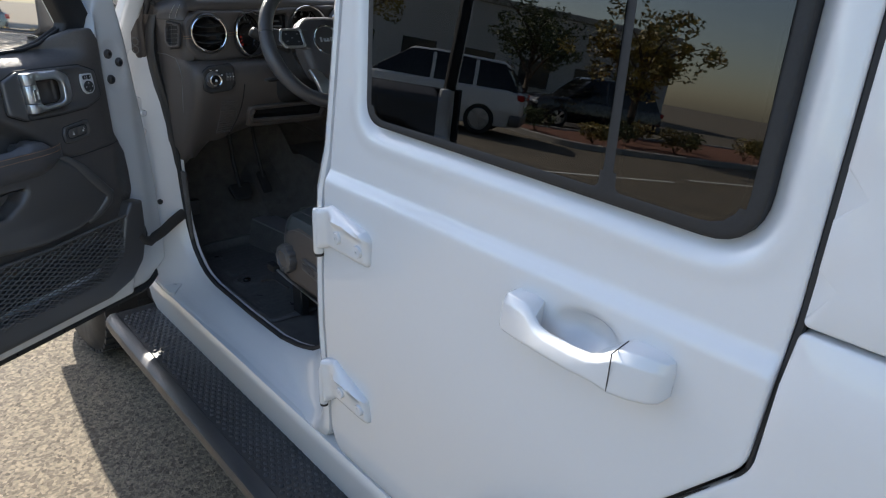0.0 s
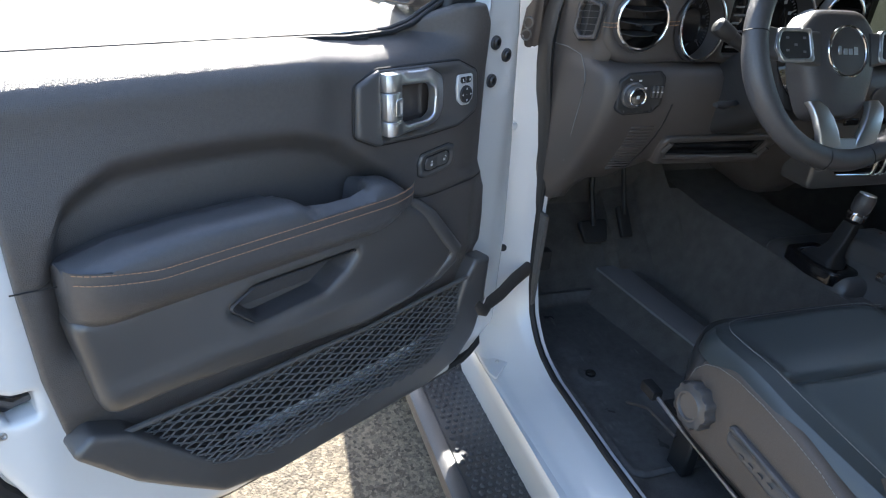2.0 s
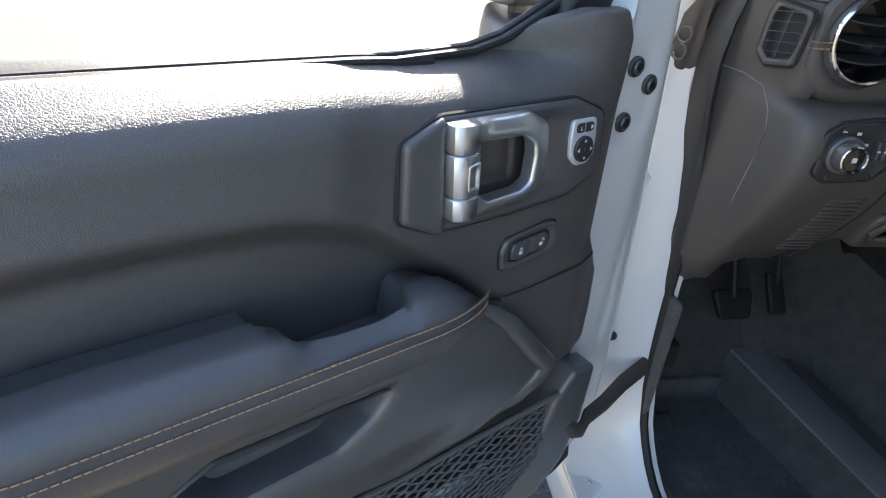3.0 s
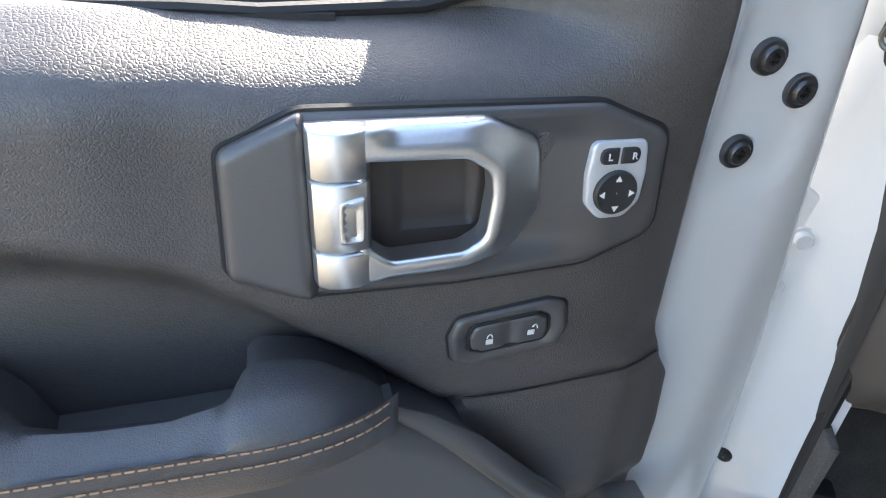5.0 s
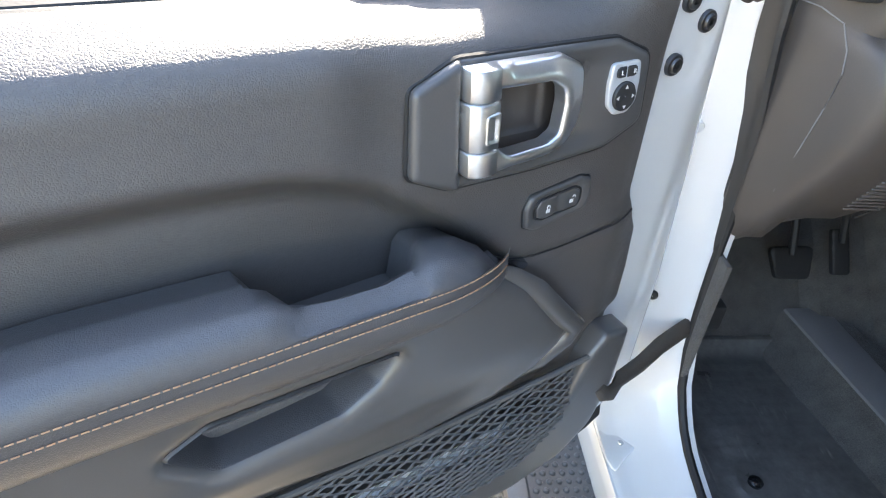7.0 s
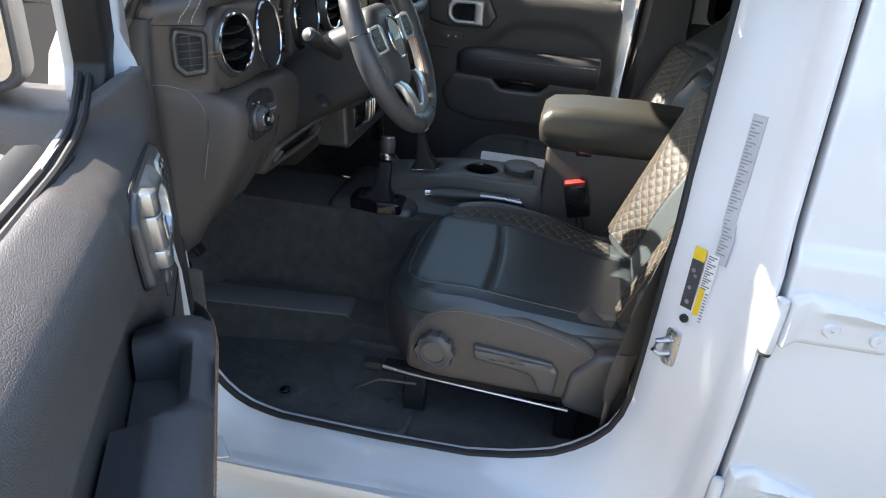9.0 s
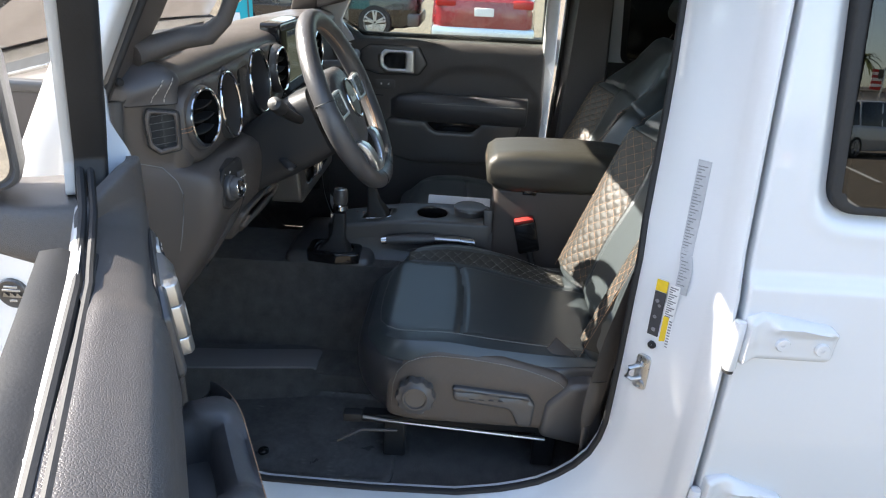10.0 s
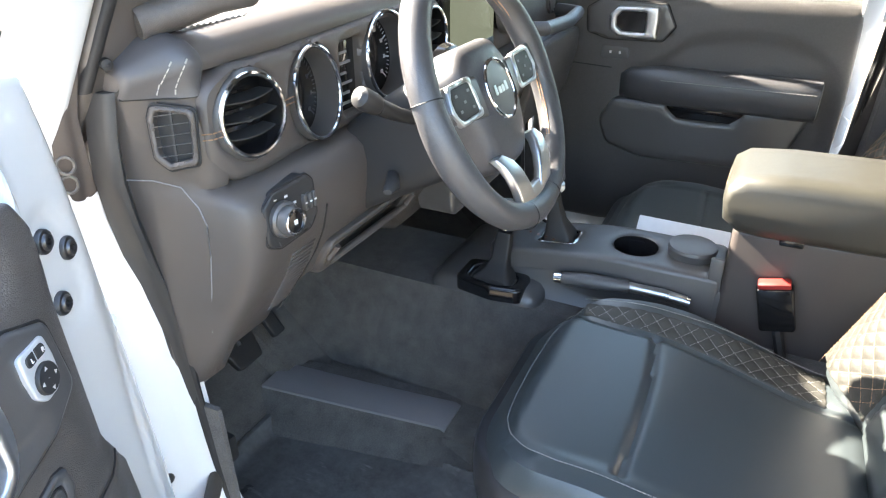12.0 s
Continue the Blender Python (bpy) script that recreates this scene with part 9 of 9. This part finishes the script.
# planter with kerb, mulch and shrubs
PL = [(-12.4, 8.15), (-17.5, 6.6), (-26.0, 5.4), (-27.0, 10.6), (-18.0, 10.8), (-13.2, 12.0)]
b = B()
ring = rounded(PL, 0.8, 5)
cx, cy = sum(p[0] for p in ring) / len(ring), sum(p[1] for p in ring) / len(ring)
inner_ = [(cx + (x - cx) * 0.965, cy + (y - cy) * 0.93) for x, y in ring]
add_sheet(b, ring, lambda a, c, h: Vector((a, c, 0.15 + h)), None, 0.16, 0.5, [inner_], 0.02)
solo("kerb", b, KERB, "pale concrete kerb round the planter", "kerb", kind="structure")
b = B()
add_sheet(b, [(cx + (x - cx) * 0.967, cy + (y - cy) * 0.934) for x, y in ring], lambda a, c, h: Vector((a, c, 0.10 + h)), lambda a, c: 0.06 * noise.noise(Vector((a * 1.3, c * 1.3, 0))), 0.05, 0.35, (), 0)
solo("planter_bed", b, MULCH, "reddish bark mulch in the planter", "mulch", kind="structure")


def leaves(bm, c, r, n, size, rng, flat=0.8):
    for _ in range(n):
        d = Vector((rng.gauss(0, 1), rng.gauss(0, 1), rng.gauss(0, 1))).normalized() * r * (0.35 + 0.65 * rng.random() ** 0.5)
        p = Vector(c) + Vector((d.x, d.y, d.z * flat))
        a = Vector((rng.gauss(0, 1), rng.gauss(0, 1), rng.gauss(0, 0.6))).normalized() * size * (0.6 + 0.8 * rng.random())
        k = a.cross(Vector((rng.gauss(0, 1), rng.gauss(0, 1), rng.gauss(0, 1)))).normalized() * size * 0.45
        bm.faces.new([bm.verts.new(q) for q in (p - a, p + k, p + a, p - k)])


def shrub(x, y, r, mat, seed):
    rng = random.Random(seed)
    th = thing("shrub", Matrix.Translation((x, y, 0.1)), "low dry shrub in the mulch bed", "shrub", "planter shrubs")
    bm = B()
    for i in range(7):
        q = rng.random() * 6.28
        add_tube(bm, [(x, y, 0.08), (x + 0.4 * r * math.cos(q), y + 0.4 * r * math.sin(q), 0.1 + 0.6 * r), (x + 0.8 * r * math.cos(q), y + 0.8 * r * math.sin(q), 0.1 + r)], [0.012, 0.008, 0.003], 5)
    part("stems", bm, BARK, th)
    bm = B()
    for i in range(6):
        q = rng.random() * 6.28
        leaves(bm, (x + 0.45 * r * math.cos(q), y + 0.45 * r * math.sin(q), 0.12 + 0.6 * r), r * 0.55, 110, 0.05, rng)
    part("foliage", bm, mat, th)


for i, (x, y, r) in enumerate(((-14.0, 8.6, 0.5), (-15.6, 8.9, 0.6), (-17.2, 7.9, 0.65), (-19.0, 8.4, 0.55), (-21.0, 7.4, 0.7), (-13.6, 10.2, 0.6), (-18.2, 9.8, 0.6), (-23.5, 8.0, 0.6))):
    shrub(x, y, r, LEAF if i % 2 else LEAF_Y, 40 + i)


def tree(x, y, h, spread, mat, seed, label):
    rng = random.Random(seed)
    th = thing("tree", Matrix.Translation((x, y, 0)), label, "tree", "car park trees")
    bm = B()
    top = (x + rng.uniform(-0.3, 0.3), y + rng.uniform(-0.3, 0.3), h * 0.72)
    add_tube(bm, [(x, y, -0.05), (x + 0.05, y, h * 0.2), (x - 0.06, y + 0.05, h * 0.45), top], [0.16, 0.12, 0.10, 0.04], 9)
    ends = []
    for i in range(11):
        z0 = h * rng.uniform(0.28, 0.6)
        q = i * 2.4 + rng.random()
        e = (x + spread * rng.uniform(0.5, 0.95) * math.cos(q), y + spread * rng.uniform(0.5, 0.95) * math.sin(q), min(h * 0.97, z0 + h * rng.uniform(0.14, 0.34)))
        mid = (x + (e[0] - x) * 0.5, y + (e[1] - y) * 0.5, z0 + (e[2] - z0) * 0.62)
        add_tube(bm, [(x, y, z0 - 0.1), mid, e], [0.055, 0.035, 0.012], 6)
        ends += [e, mid]
    part("trunk", bm, BARK, th, "bare branching trunk")
    bm = B()
    for e in ends + [top]:
        for _ in range(3):
            c = (e[0] + rng.gauss(0, spread * 0.16), e[1] + rng.gauss(0, spread * 0.16), e[2] + rng.gauss(0.1, h * 0.05))
            leaves(bm, c, spread * rng.uniform(0.14, 0.28), 60, 0.085, rng)
    part("crown", bm, mat, th, "thin airy crown of small leaves")


for i, (x, y, h, s, mat) in enumerate(((-4.0, 17.6, 5.2, 2.2, LEAF), (-13.5, 19.5, 5.5, 2.4, LEAF_Y), (-20.5, 16.5, 5.0, 2.2, LEAF), (-8.0, -9.5, 5.0, 2.3, LEAF_Y), (-3.6, -12.5, 5.4, 2.5, LEAF_Y), (-13, -17, 5.6, 2.5, LEAF), (-17.0, 9.4, 4.2, 1.7, LEAF_Y), (2.2, 18.8, 5.2, 2.2, LEAF_Y))):
    tree(x, y, h, s, mat, 7 + i, "small car park tree with yellowing leaves" if mat is LEAF_Y else "small car park tree with thin green leaves")


def palm(x, y, h, seed):
    rng = random.Random(seed)
    th = thing("palm_tree", Matrix.Translation((x, y, 0)), "tall thin palm far across the road", "palm", "far palms")
    bm = B()
    add_tube(bm, [(x, y, 0), (x + 0.2, y, h * 0.5), (x + 0.3, y, h)], [0.22, 0.16, 0.13], 8)
    part("trunk", bm, BARK, th)
    bm = B()
    for i in range(26):
        q, el = i * 2.4, rng.uniform(-0.5, 1.0)
        pts = [Vector((x + 0.3, y, h))]
        for k in range(1, 6):
            pts.append(Vector((x + 0.3 + 0.38 * k * math.cos(q) * math.cos(el), y + 0.38 * k * math.sin(q) * math.cos(el), h + 0.38 * k * math.sin(el) - 0.05 * k * k)))
        add_tube(bm, pts, [0.06, 0.16, 0.18, 0.14, 0.08, 0.02], 4, flat=0.12)
    part("fronds", bm, LEAF, th)


for i, (x, y, h) in enumerate(((-64, -36.5, 6.5), (-72, -39.5, 7.0), (-60, -41.0, 6.0), (-66, -45, 6.8))):
    palm(x, y, h, 90 + i)
fp = thing("flagpole", Matrix.Translation((-62, -37.6, 0)), "flagpole with a striped flag far across the road", "flagpole")
b = B()
add_tube(b, [(-62, -37.6, 0), (-62, -37.6, 5.6)], 0.07, 8)
part("pole", b, BARE, fp)
for i in range(7):
    b = B()
    add_box(b, (-61.98, -37.5 + 0.0, 3.6 + i * 0.26), (-61.95, -36.5, 3.6 + i * 0.26 + 0.26), 0, 1)
    part("flag_stripe", b, LAMP_RED if i % 2 == 0 else WHITE_PRINT, fp)
b = B()
add_box(b, (-61.94, -37.5, 4.6), (-61.92, -37.05, 5.42), 0, 1)
part("flag_canton", b, CAR_BLACK, fp, "dark blue corner")

# buildings that close the view
def building(x, y, heading, w, h, label):
    m = Matrix.Translation((x, y, 0)) @ Matrix.Rotation(radians(heading), 4, "Z")
    th = thing("building", m, label, "building", "low buildings")
    bm = B()
    add_box(bm, (-w / 2, 0, 0), (w / 2, 12, h), 0.05, 1, m)
    part("wall", bm, STUCCO, th)
    bm = B()
    add_box(bm, (-w / 2 - 0.15, -0.2, h), (w / 2 + 0.15, 12.2, h + 0.4), 0.05, 1, m)
    part("roof_edge", bm, KERB, th)
    n = int(w / 4)
    for i in range(n):
        bm = B()
        x0 = -w / 2 + 1.2 + i * 4
        add_box(bm, (x0, -0.04, 0.9), (x0 + 2.2, 0.05, 2.6), 0.02, 1, m)
        wi = part("window", bm, WINDOW, th)
        bm = B()
        add_box(bm, (x0 - 0.08, -0.1, 0.78), (x0 + 2.28, 0.0, 0.9), 0.01, 1, m)
        part("sill", bm, KERB, wi)


building(-24, 33, 28, 44, 5.5, "low pale stucco building with dark windows")
building(-70, -12, 96, 60, 3.6, "long low building across the road")
building(48, 10, -90, 60, 4.5, "pale low building beyond the parked cars")
building(10, 48, 0, 50, 4.2, "low building ahead across the lot")

# stall stripes
for i, (x, y, q, l) in enumerate(((-9.0, 5.3, 12, 4.6), (-14.5, 4.5, 12, 4.6), (-10.5, -6.2, 20, 5.0), (-15.8, -9.5, 20, 5.0), (8.5, 3.0, 0, 5.0), (8.5, -2.0, 0, 5.0), (8.5, 8.0, 0, 5.0))):
    b = B()
    add_box(b, (-l / 2, -0.055, 0.0005), (l / 2, 0.055, 0.004), 0, 1, Matrix.Translation((x, y, 0)) @ Matrix.Rotation(radians(q), 4, "Z"))
    solo("stall_stripe", b, STRIPE, "worn white painted stall line", "stripe", "stall lines", kind="structure")

# sales banner seen through the windshield
bn = thing("banner", Matrix.Translation((6.9, 3.55, 0)), "teal sale banner with plain white bars on a stand", "banner")
bmx = facing((6.9, 3.55, 1.02), (-0.93, -0.36, 0))
b = B()
add_plate(b, rounded([(-0.55, -0.35), (0.55, -0.35), (0.55, 0.45), (-0.55, 0.45)], 0.02), bmx, 0.01, 0.002, 0.1, top=lambda a, c: 0.012 * math.sin(a * 9 + c * 3))
part("cloth", b, TEAL, bn)
b = B()
for x0, y0, w, h in ((-0.45, 0.1, 0.18, 0.24), (-0.22, 0.1, 0.16, 0.24), (0.0, 0.1, 0.2, 0.24), (0.26, 0.1, 0.2, 0.24), (-0.45, -0.2, 0.12, 0.18), (-0.28, -0.2, 0.12, 0.18), (-0.11, -0.2, 0.12, 0.18), (0.1, -0.2, 0.3, 0.12)):
    b = B()
    add_box(b, (x0, y0, 0.014), (x0 + w, y0 + h, 0.018), 0, 1, bmx)
    part("plain_bar", b, WHITE_PRINT, bn)
b = B()
for dx in (-0.5, 0.5):
    p = bmx @ Vector((dx, 0, -0.02))
    add_tube(b, [(p.x, p.y, 0), (p.x, p.y, 1.5)], 0.015, 8)
part("stand", b, STEEL, bn)
